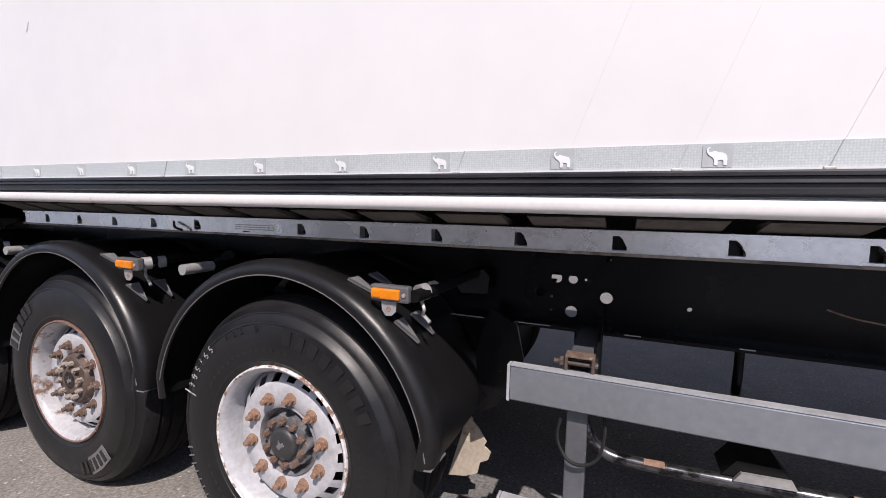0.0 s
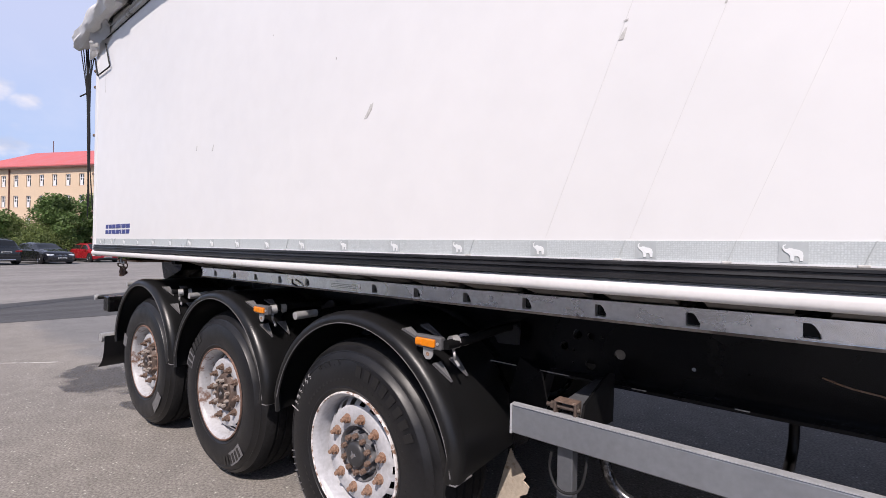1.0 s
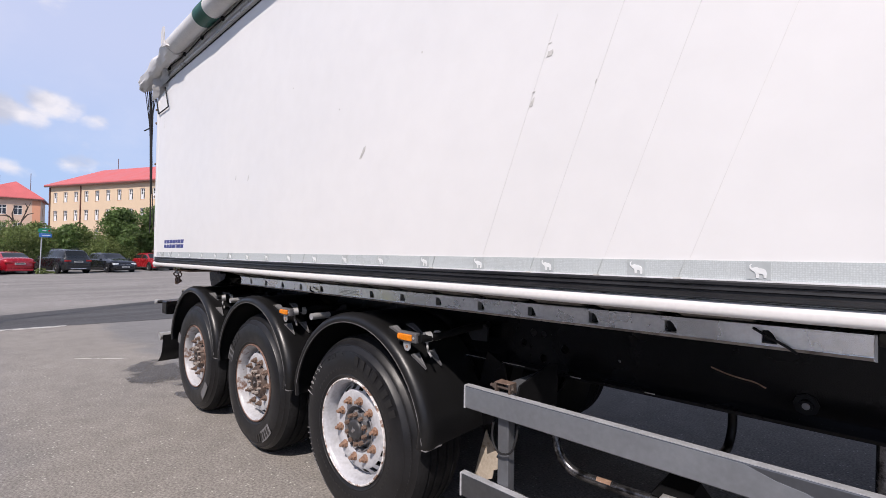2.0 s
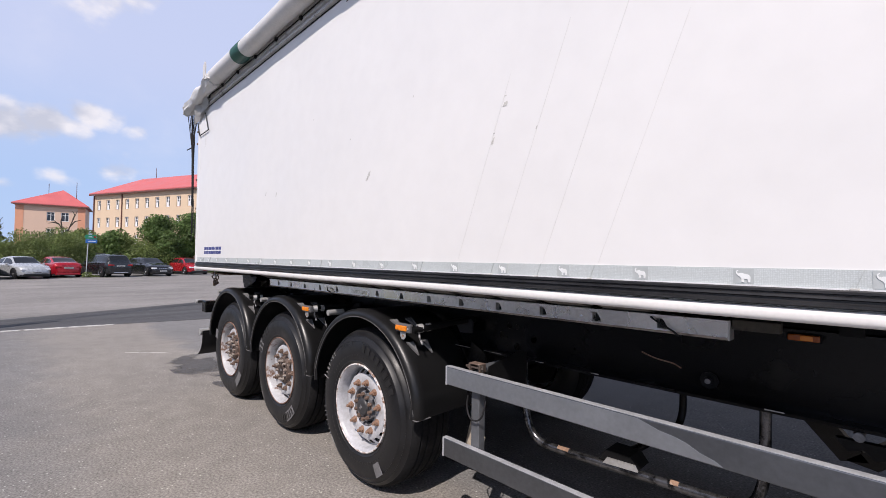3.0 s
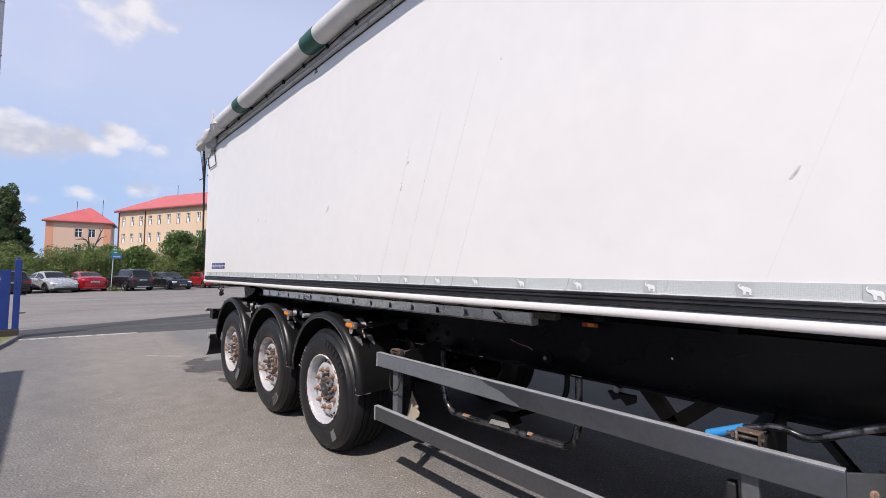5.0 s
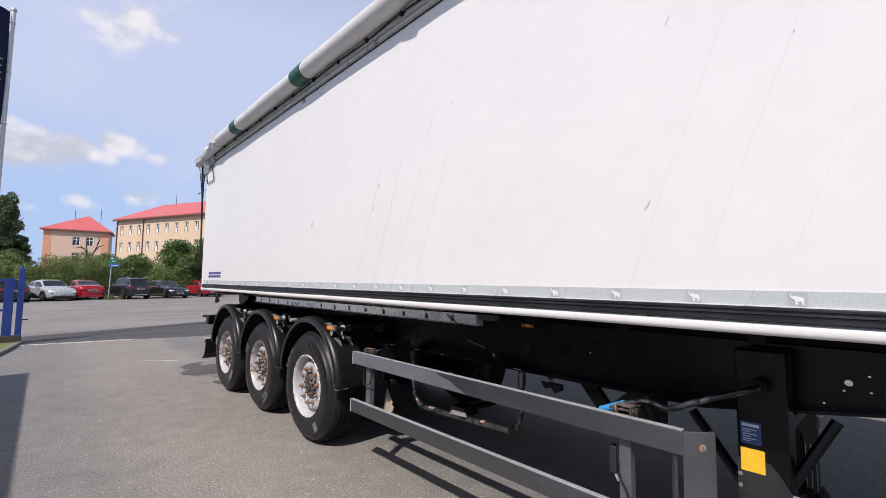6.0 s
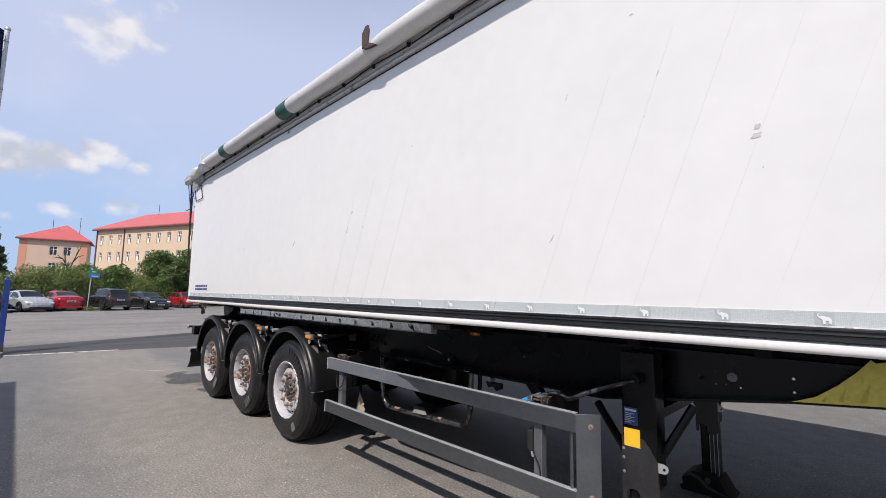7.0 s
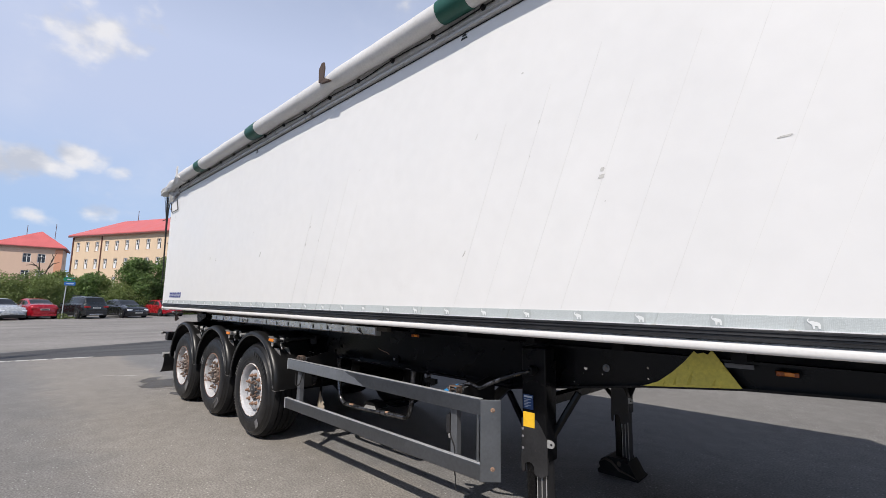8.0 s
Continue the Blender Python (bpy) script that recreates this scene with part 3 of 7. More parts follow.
# unseen stand-in for whatever casts the shadow on the yard's left; also shapes reflections
back_wall = part("shadow_caster", boxes(((-4.395, -4.50, 0), (1.75, -4.18, 3.0))), WALL_GREY)
tagged(back_wall, "plain grey wall added out of view to cast the yard's edge shadow", "wall", kind="structure")

# unseen walls, added only to keep sky light off the ground under the trailer
for nm, lo, hi in (("sky_block_north", (-6.5, 9.0, 0), (30, 9.3, 11.0)), ("sky_block_east", (30, -4.0, 0), (30.3, 9.3, 11.0))):
    tagged(part(nm, boxes((lo, hi)), WALL_DARK), "plain dark wall added out of view to hold back sky light", "wall", kind="structure")

verge = part("grass_verge", slab([(-9.85, -2.26), (-8.6, -2.42), (-7.6, -2.58), (-6.6, -3.05), (-6.1, -9), (-12, -9), (-10.2, -2.4)], 0, 0.055), GRASS)
tagged(verge, "dry grass verge beside the gate post", "grass", kind="structure")
kerb = thing("kerb", "row of grey stone kerb blocks round the grass", "kerb", kind="structure")
kp = [Vector((-6.05, -9, 0)), Vector((-6.55, -3.01, 0)), Vector((-7.58, -2.53, 0)), Vector((-8.6, -2.37, 0)), Vector((-9.88, -2.21, 0))]
for a, b in zip(kp, kp[1:]):
    n_k = max(1, round((b - a).length / 0.9))
    for i in range(n_k):
        p, q = a.lerp(b, i / n_k), a.lerp(b, (i + 1) / n_k)
        ang = math.degrees(math.atan2((q - p).y, (q - p).x))
        ln = (q - p).length
        part("kerb_stone", box(bmesh.new(), (0.005, -0.05, 0), (ln - 0.005, 0.05, 0.07), 0.010), CURB, kerb, at=pose(p.x, p.y, 0, 0, 0, ang))

# ---- the trailer ----
trailer = thing("semi_trailer", "white three-axle tipper semi-trailer with black chassis, parked on its landing legs", "trailer", at=pose(0, 0, -0.025))
REAR, FRONT, NEAR, FAR = -3.55, 6.42, -0.082, 2.43
MID = (NEAR + FAR) / 2


part("side_wall", box(bmesh.new(), (REAR + 0.07, NEAR, 1.386), (FRONT, NEAR + 0.04, 3.385), 0.004), WHITE_WALL, trailer, "white painted smooth side panel with faint slanting scratches")
part("side_wall", box(bmesh.new(), (REAR + 0.07, FAR - 0.04, 1.40), (FRONT, FAR, 3.385), 0.004), WHITE_WALL, trailer)
part("front_wall", boxes(((FRONT - 0.04, NEAR + 0.04, 1.40), (FRONT, FAR - 0.04, 3.385))), WHITE_WALL, trailer)
part("tailgate", boxes(((REAR, NEAR + 0.03, 1.36), (REAR + 0.05, FAR - 0.03, 3.2)), bevel=0.008), WHITE_WALL, trailer)
part("corner_post", boxes(((REAR, NEAR - 0.004, 1.33), (REAR + 0.068, NEAR + 0.05, 3.22)), bevel=0.006), WHITE_WALL, trailer)
part("corner_post", boxes(((REAR, FAR - 0.05, 1.33), (REAR + 0.068, FAR + 0.004, 3.22)), bevel=0.006), WHITE_WALL, trailer)
part("body_floor", boxes(((REAR + 0.06, NEAR + 0.06, 1.33), (FRONT, FAR - 0.06, 1.40))), BLACK_DULL, trailer)

# slanting scratches rising from the tape joints, a hand's width and a half apart
rows = [(0.940 + 0.243 * k, 2.35 + 0.14 * (k % 3), 0.0008 + 0.0002 * k) for k in range(4)] + [(3.087 + 0.2505 * k, 2.62 + 0.13 * (k % 3), 0.0007 if k < 1 else 0.0010) for k in range(13)]
for x0, z1, w in rows:
    if x0 < 6.2:
        ln = z1 - 1.50
        part("scratch", prism([(x0, 1.50), (x0 + w, 1.50), (x0 + w + 0.37 * ln, z1), (x0 + 0.37 * ln, z1)], NEAR - 0.0012, NEAR + 0.002), SEAM, trailer, "faint grey slanting scratch")
# a few bare patches
def flake(cx, cz, w, h, skew, seed):
    rnd = random.Random(seed)
    pts = [(-0.5, -0.45), (-0.1, -0.5), (0.3, -0.42), (0.5, 0.1), (0.35, 0.5), (0.05, 0.42), (-0.2, 0.48), (-0.42, 0.1)]
    return prism([(cx + 0.62 * w * (a + rnd.uniform(-0.18, 0.18)) + 0.7 * skew * h * b, cz + 0.7 * h * (b + rnd.uniform(-0.06, 0.06))) for a, b in pts], NEAR - 0.0016, NEAR + 0.002)


FLAKES = [(4.076, 2.165, 0.055, 0.028, 0.2), (4.806, 2.184, 0.075, 0.013, 0.0), (3.725, 2.552, 0.012, 0.035, 0.4), (3.267, 2.58, 0.008, 0.05, 0.5),
          (3.661, 2.363, 0.010, 0.012, 0), (3.170, 1.833, 0.018, 0.055, 0.6), (4.091, 2.036, 0.009, 0.010, 0), (3.618, 2.888, 0.03, 0.010, 0),
          (1.224, 2.218, 0.036, 0.028, 0.2), (1.157, 2.06, 0.022, 0.045, 0.35), (1.163, 2.095, 0.022, 0.008, 0), (0.150, 2.025, 0.036, 0.085, 0.5),
          (0.580, 2.422, 0.010, 0.016, 0), (1.393, 2.075, 0.008, 0.022, 0.3), (-1.431, 2.069, 0.016, 0.045, 0.4), (-1.212, 2.044, 0.012, 0.055, 0.4),
          (-0.576, 2.546, 0.012, 0.012, 0), (-0.065, 2.30, 0.010, 0.012, 0), (1.226, 2.255, 0.028, 0.006, 0.0),
          (2.000, 2.62, 0.010, 0.015, 0.2), (4.082, 2.20, 0.028, 0.03, 0.0), (5.382, 2.4, 0.02, 0.03, 0.2)]
for k, f in enumerate(FLAKES):
    part("bare_patch", flake(*f, 40 + k), MARK_GREY, trailer, "small bare grey patch in the white paint")
# three-bar triangle signs under the top edge
for cx in (-0.083, 3.189):
    bars = bmesh.new()
    for i, (w, z) in enumerate(((0.060, 3.262), (0.042, 3.283), (0.022, 3.304))):
        join(bars, prism([(cx - w / 2, z - 0.007), (cx + w / 2, z - 0.007), (cx + w / 2 - 0.008, z + 0.007), (cx - w / 2 + 0.008, z + 0.007)], NEAR - 0.002, NEAR + 0.001))
    part("triangle_mark", bars, BLACK_INK, trailer, "small printed triangle of black bars")
# the blue maker's lettering, as plain bars
lx, TZ, TH = -3.19, 1.535, 0.080
for i, w in enumerate((0.066, 0.072, 0.078, 0.094, 0.026, 0.078, 0.078)):
    a, b = NEAR - 0.002, NEAR + 0.001
    lean = 0.012
    half = [(lx + lean * (z - TZ) / TH, z) for z in (TZ, TZ + 0.034)], [(lx + lean * (z - TZ) / TH, z) for z in (TZ + 0.046, TZ + TH)]
    bar = bmesh.new()
    for (p, q) in half:
        join(bar, prism([p, (p[0] + w, p[1]), (q[0] + w, q[1]), q], a, b))
    part("blue_bar", bar, BLUE_INK, trailer, "dark blue printed bar")
    lx += w + 0.0155

# reflective tape with pale emblem squares
tape = part("reflective_tape", boxes(((REAR + 0.11, NEAR - 0.003, 1.4445), (FRONT - 0.02, NEAR, 1.494))), TAPE, trailer, "silver grey reflective tape along the lower edge")
part("tape_edge", boxes(((REAR + 0.07, NEAR - 0.008, 1.440), (FRONT, NEAR, 1.4445))), TAPE_EDGE, tape)
ex = [0.921 + 0.3024 * k - 0.0012 * min(9, max(0, k - 2)) for k in range(-14, 20)]
for k, cx in enumerate(ex):
    part("tape_square", boxes(((cx - 0.026, NEAR - 0.0045, 1.447), (cx + 0.026, NEAR - 0.002, 1.492))), TAPE_DARK, tape)
    emb = [(-0.50, 0.36), (-0.46, 0.46), (-0.36, 0.50), (-0.34, 0.44), (-0.41, 0.40), (-0.43, 0.33), (-0.38, 0.22), (-0.28, 0.22), (-0.18, 0.28), (-0.05, 0.26), (0.02, 0.21), (0.20, 0.19), (0.36, 0.12), (0.44, 0.0), (0.46, -0.15), (0.44, -0.48), (0.30, -0.48),
           (0.28, -0.25), (0.20, -0.20), (0.05, -0.22), (0.02, -0.48), (-0.12, -0.48), (-0.14, -0.20), (-0.20, -0.08), (-0.27, -0.02), (-0.34, 0.02), (-0.43, 0.10), (-0.49, 0.22)]
    part("emblem", prism([(cx + 0.038 * a, 1.4685 + 0.037 * b) for a, b in emb], NEAR - 0.0062, NEAR - 0.003), EMBLEM, tape)
for x in (-1.55, -0.42, 0.665, 1.153, 1.403, 1.639, 2.37, 2.78, 3.50, 3.92, 4.297, 4.778, 5.022, 5.9):
    part("tape_joint", prism([(x, 1.4445), (x + 0.002, 1.4445), (x + 0.020, 1.4945), (x + 0.018, 1.4945)], NEAR - 0.0055, NEAR - 0.002), TAPE_DARK, tape)
    part("rivet", boxes(((x - 0.010, NEAR - 0.011, 1.439), (x + 0.010, NEAR - 0.002, 1.4455)), bevel=0.002), MARK_GREY, tape)

# black ribbed rubbing strip, white lower tube
rib = [(0.0, 1.440), (-0.010, 1.440), (-0.013, 1.436), (-0.013, 1.429), (-0.008, 1.427), (-0.008, 1.424), (-0.018, 1.421), (-0.019, 1.415), (-0.013, 1.412), (-0.013, 1.405), (-0.021, 1.401), (-0.021, 1.395), (-0.010, 1.390), (0.0, 1.388)]
part("rubbing_strip", prism([(NEAR + a, z) for a, z in rib], REAR + 0.07, FRONT, "yz"), RUB_BLACK, trailer, "black ribbed rubber strip")
def round_rail(y0, y1, z0, z1, r, x0, x1):
    """A long hollow-section rail with rounded edges, slightly wavy and dented."""
    sec = []
    for cy, cz, a0 in ((y1 - r, z1 - r, 0), (y0 + r, z1 - r, 90), (y0 + r, z0 + r, 180), (y1 - r, z0 + r, 270)):
        sec += [(cy + r * math.cos(radians(a0 + k * 22.5)), cz + r * math.sin(radians(a0 + k * 22.5))) for k in range(5)]
    bm = bmesh.new()
    rows = []
    for i in range(121):
        x = x0 + (x1 - x0) * i / 120
        dz, dy = 0.003 * noise.noise((x * 0.8, 0, 0)), 0.004 * max(0, noise.noise((x * 3.1, 4, 0)) - 0.2)
        rows.append([bm.verts.new((x, y + dy, z + dz)) for y, z in sec])
    for p, q in zip(rows, rows[1:]):
        for k in range(len(sec)):
            bm.faces.new((p[k], p[(k + 1) % len(sec)], q[(k + 1) % len(sec)], q[k]))
    bm.faces.new(rows[0])
    bm.faces.new(rows[-1][::-1])
    return bm


part("bottom_tube", round_rail(NEAR - 0.016, NEAR + 0.03, 1.344, 1.386, 0.017, REAR + 0.02, FRONT), WHITE_TUBE, trailer, "white painted rail below the side wall, dented and scuffed", smooth=True)
part("far_rubbing_strip", boxes(((REAR + 0.07, FAR, 1.366), (FRONT, FAR + 0.02, 1.434))), RUB_BLACK, trailer)
part("bottom_tube", tube([(REAR + 0.02, FAR - 0.022, 1.333), (FRONT, FAR - 0.022, 1.333)], 0.034, 10), WHITE_TUBE, trailer, smooth=True)

# slotted aluminium rail with key-shaped holes
RY = 0.108
slots = [1.316 + 0.2605 * k for k in range(-11, 3)]
rail = bmesh.new()
rz0, rz1 = 1.243, 1.303
edges = [-1.745]
for s in slots:
    edges += [s - 0.018, s + 0.018]
edges.append(2.052)
for i in range(0, len(edges) - 1):
    a, b = edges[i], edges[i + 1]
    if i % 2 == 0:
        box(rail, (a, RY, rz0), (b, RY + 0.05, rz1))
    else:
        box(rail, (a, RY, rz0), (b, RY + 0.05, rz0 + 0.010))
        box(rail, (a, RY, rz1 - 0.012), (b, RY + 0.05, rz1))
box(rail, (-1.745, RY - 0.008, rz1 - 0.004), (2.052, RY + 0.055, rz1 + 0.003))
box(rail, (-1.745, RY - 0.007, rz0 - 0.004), (2.052, RY + 0.05, rz0 + 0.004))
hinge_rail = part("slotted_rail", rail, ALU, trailer, "long dull aluminium rail with punched slots")
for s in slots:
    part("slot", prism([(s - 0.019, rz0 + 0.009), (s + 0.019, rz0 + 0.009), (s + 0.019, rz1 - 0.010), (s - 0.019, rz1 - 0.010)], RY + 0.030, RY + 0.036), BLACK, hinge_rail, "dark slot")
    part("slot_corner", prism([(s + 0.0185, rz0 + 0.018), (s + 0.0185, rz1 - 0.0115), (s - 0.002, rz1 - 0.0115), (s + 0.007, rz1 - 0.020)], RY + 0.002, RY + 0.03), ALU, hinge_rail)
for s in slots:
    gz = 0.0035 * (1.0 - s)
    part("sill_gusset", prism([(RY + 0.02, 1.3065), (RY - 0.10, 1.338 + gz), (RY - 0.095, 1.342 + gz), (RY + 0.04, 1.325), (RY + 0.04, 1.3065)], s - 0.225, s - 0.035, "yz"), SILL, hinge_rail, "" if s > slots[0] else "dusty grey sill gusset")
part("mud_lip", boxes(((-1.745, RY - 0.0098, 1.2392), (2.050, RY - 0.0072, 1.2472))), MUD_LIP, hinge_rail, "brown muddy lower lip")
part("rail_end", boxes(((2.0525, RY - 0.009, 1.238), (2.058, RY + 0.052, 1.306))), GALV, hinge_rail, "bright sawn rail end")
part("rail_end_plate", boxes(((2.0605, RY + 0.004, 1.276), (2.195, RY + 0.05, 1.311)), bevel=0.003), DRY_MUD, trailer, "brown muddy plate at the rail end")
part("cable_tie", tube(rounded([(-0.63, RY - 0.01, 1.28), (-0.60, RY - 0.03, 1.26), (-0.57, RY - 0.02, 1.25)], 0.01), 0.005, 6), ROPE, trailer)
part("cable_tie", tube(rounded([(1.80, RY - 0.01, 1.295), (1.84, RY - 0.03, 1.275), (1.88, RY - 0.012, 1.25), (1.90, RY - 0.02, 1.237)], 0.02), 0.004, 6), ROPE, trailer)
plate = part("type_plate", boxes(((-0.30, RY - 0.0105, 1.257), (-0.085, RY - 0.001, 1.290))), ALU, trailer, "small grey printed plate")
for i in range(3):
    part("print_bar", boxes(((-0.29, RY - 0.012, 1.263 + 0.008 * i), (-0.10, RY - 0.009, 1.266 + 0.008 * i))), MARK_GREY, plate)

# chassis: two web beams with flanges, holes through the near web, cross members
BOTTOM = [(-3.3, 1.00), (-2.9, 0.945), (3.2, 0.945), (4.075, 1.079), (4.53, 1.128), (5.0, 1.153), (6.38, 1.153)]


def beam(y, holes):
    outline = [(x, z) for x, z in BOTTOM] + [(6.38, 1.245), (-3.3, 1.245)]
    bm = bmesh.new()
    vs = [bm.verts.new((x, y, z)) for x, z in outline]
    es = [bm.edges.new((vs[i], vs[(i + 1) % len(vs)])) for i in range(len(vs))]
    for hx, hz, r in holes:
        k = 16 if r > 0.01 else 8
        hv = [bm.verts.new((hx + r * math.cos(2 * math.pi * i / k), y, hz + r * math.sin(2 * math.pi * i / k))) for i in range(k)]
        es += [bm.edges.new((hv[i], hv[(i + 1) % k])) for i in range(k)]
    bmesh.ops.triangle_fill(bm, use_beauty=True, edges=es)
    geo = bmesh.ops.extrude_face_region(bm, geom=list(bm.faces))
    for v in geo["geom"]:
        if isinstance(v, bmesh.types.BMVert):
            v.co.y += 0.010
    return bm


def flange(y, side):
    bm = bmesh.new()
    for a, b in zip(BOTTOM, BOTTOM[1:]):
        join(bm, prism([(a[0], a[1] - 0.012), (b[0], b[1] - 0.012), (b[0], b[1]), (a[0], a[1])], y - 0.07, y + 0.08))
    return bm


WEB = 0.475
HOLES = [(1.017, 1.046, 0.021), (1.015, 1.179, 0.011), (0.761, 1.181, 0.008), (0.846, 1.105, 0.019), (0.903, 1.103, 0.016), (0.790, 1.049, 0.018),
         (0.902, 0.986, 0.021), (0.947, 1.105, 0.005), (0.831, 1.036, 0.006), (0.831, 0.985, 0.005), (1.272, 1.034, 0.008), (2.6, 1.1, 0.006),
         (3.699, 1.122, 0.013), (3.759, 1.156, 0.005), (3.684, 1.090, 0.005), (3.762, 1.095, 0.005), (3.805, 1.099, 0.005), (3.865, 1.092, 0.005), (3.622, 1.030, 0.005), (4.071, 1.165, 0.007), (4.071, 1.105, 0.006)]
near_beam = part("chassis_beam", beam(WEB, HOLES), BLACK, trailer, "glossy black chassis beam with punched holes")
part("flange", flange(WEB, 1), BLACK, near_beam)
for x0, x1 in ((0.42, 0.60), (0.70, 0.84), (1.08, 1.13), (1.40, 1.44), (2.10, 2.16)):
    part("bright_edge", boxes(((x0, WEB - 0.0725, 0.9425), (x1, WEB - 0.069, 0.9455))), GALV, near_beam, "bright broken line on the flange edge")
part("top_flange", boxes(((-3.3, WEB - 0.06, 1.245), (6.38, WEB + 0.07, 1.257))), BLACK, near_beam)
far_beam = part("chassis_beam", beam(1.86, HOLES[:11]), BLACK, trailer)
part("flange", flange(1.86, 1), BLACK, far_beam)
part("top_flange", boxes(((-3.3, 1.80, 1.245), (6.38, 1.93, 1.257))), BLACK, far_beam)
for x in (-3.1, -2.0, -0.65, 0.65, 2.7, 4.6, 5.4, 6.2):
    part("cross_member", boxes(((x - 0.04, WEB + 0.012, 1.06 if x < 4 else 1.17), (x + 0.04, 1.858, 1.20))), BLACK_DULL, trailer)
for x in [REAR + 0.4 + 0.55 * k for k in range(18)]:
    part("floor_bearer", boxes(((x - 0.03, 0.24, 1.27), (x + 0.03, FAR - 0.24, 1.329))), BLACK_DULL, trailer)
part("tipper_rail", boxes(((REAR + 0.3, WEB - 0.02, 1.259), (FRONT, WEB + 0.06, 1.329))), BLACK_DULL, trailer)
part("tipper_rail", boxes(((REAR + 0.3, 1.83, 1.259), (FRONT, 1.91, 1.329))), BLACK_DULL, trailer)
# curved scrape on the web, round pins
part("scrape", tube(rounded([(1.62, WEB - 0.003, 1.075), (1.68, WEB - 0.003, 1.055), (1.76, WEB - 0.003, 1.045), (1.79, WEB - 0.003, 1.03)], 0.05), 0.003, 5), RUST, trailer)
pin = part("pivot_plate", lathe([(0.0, -0.03), (0.018, -0.03), (0.02, -0.012), (0.036, -0.012), (0.036, 0.0), (0.0, 0.0)], 8), BLACK_DULL, trailer, at=pose(1.90, WEB - 0.001, 1.0))
part("pin", lathe([(0.0, -0.035), (0.011, -0.035), (0.011, -0.02), (0.0, -0.02)], 14), HUB, pin)
part("washer_bolt", lathe([(0.0, -0.02), (0.010, -0.018), (0.012, -0.006), (0.022, -0.005), (0.022, 0.0)], 14), HUB, trailer, at=pose(3.833, WEB - 0.001, 1.139), smooth=True)
# yellow sheet gusset in front of the legs
gus = [(4.072, 1.079), (4.15, 1.112), (4.225, 1.172), (4.285, 1.232), (4.330, 1.288), (4.345, 1.276), (4.372, 1.284), (4.392, 1.276), (4.412, 1.300), (4.470, 1.215), (4.530, 1.128)]
gusset = part("yellow_gusset", prism(gus, WEB - 0.085, WEB - 0.079), YELLOW_PAINT, trailer, "yellow painted sheet below the floor, dented along its lower edge")
for x, z, w, h in ((4.185, 1.096, 0.030, 0.028), (4.245, 1.103, 0.045, 0.060), (4.318, 1.111, 0.060, 0.085), (4.420, 1.120, 0.040, 0.045)):
    dent = bmesh.new()
    base = [dent.verts.new((x + a * w, WEB - 0.0852, z + b * h)) for a, b in ((-0.5, 0.0), (0.0, 0.0), (0.5, 0.02), (0.35, 0.5), (0.1, 1.0), (-0.3, 0.45))]
    tip = dent.verts.new((x - 0.12 * w, WEB - 0.094, z + 0.12 * h))
    for a, b in zip(base, base[1:] + base[:1]):
        dent.faces.new((a, b, tip))
    part("dent", dent, YELLOW_PAINT, gusset)
part("pale_plate", boxes(((4.462, WEB - 0.080, 1.222), (4.581, WEB - 0.072, 1.243))), LAMP_GREY, trailer)

# ---- running gear ----
def wheel_profile():
    """Tyre cross-section: radius and distance along the axle; the outer side at y = -0.062."""
    p = [(0.283, -0.040), (0.296, -0.051), (0.305, -0.054), (0.307, -0.0565), (0.311, -0.0565), (0.313, -0.0555), (0.332, -0.060), (0.372, -0.064), (0.410, -0.062), (0.436, -0.055), (0.438, -0.0575), (0.443, -0.056), (0.445, -0.052), (0.468, -0.036), (0.470, -0.0375), (0.474, -0.036), (0.478, -0.024)]
    p += [(0.495, -0.010), (0.509, 0.006), (0.516, 0.024)]
    for g in (0.045, 0.095, 0.160, 0.210):
        p += [(0.521, g - 0.008), (0.508, g - 0.005), (0.508, g + 0.005), (0.521, g + 0.008)]
    p += [(0.516, 0.250), (0.510, 0.268), (0.497, 0.282), (0.470, 0.300), (0.41, 0.322), (0.33, 0.318), (0.283, 0.300)]
    return [(0.2655 + (r - 0.283) * 0.9336, d) for r, d in p]


TYRE_ME = mesh_of("tyre", lathe(wheel_profile(), 72), TYRE, True)
TYRE_ME.materials.append(TREAD)
for f in TYRE_ME.polygons:
    c = f.center
    if math.hypot(c.x, c.z) > 0.462:
        f.material_index = 1
barrel = [(0.255, 0.29), (0.255, 0.20), (0.224, 0.15), (0.226, 0.105), (0.238, 0.070), (0.2430, 0.030), (0.2455, -0.030), (0.253, -0.045), (0.2645, -0.054), (0.270, -0.048), (0.270, -0.036)]


def disc_mesh():
    """The wheel disc: flat nut face, sloped outer ring with vent slots, and a hub hole."""
    bm = bmesh.new()
    n = 80
    rr = [(0.118, 0.000), (0.136, -0.009), (0.192, -0.010), (0.203, -0.004), (0.228, 0.022), (0.2435, 0.042)]
    rings = [[bm.verts.new((r * math.cos(2 * math.pi * i / n), d, r * math.sin(2 * math.pi * i / n))) for i in range(n)] for r, d in rr]
    for j in range(len(rr) - 1):
        for i in range(n):
            if j == 3 and i % 4 in (0, 1):
                continue
            k = (i + 1) % n
            bm.faces.new((rings[j][i], rings[j][k], rings[j + 1][k], rings[j + 1][i]))
    return bm


def nut_mesh():
    bm = bmesh.new()
    hexagon(bm, (0, 0), 0.019, -0.022, 0.001)
    join(bm, lathe([(0.0, -0.042), (0.009, -0.042), (0.0105, -0.038), (0.0105, -0.02)], 10))
    join(bm, lathe([(0.024, 0.001), (0.024, -0.005), (0.019, -0.007), (0.0, -0.007)], 14))
    return bm


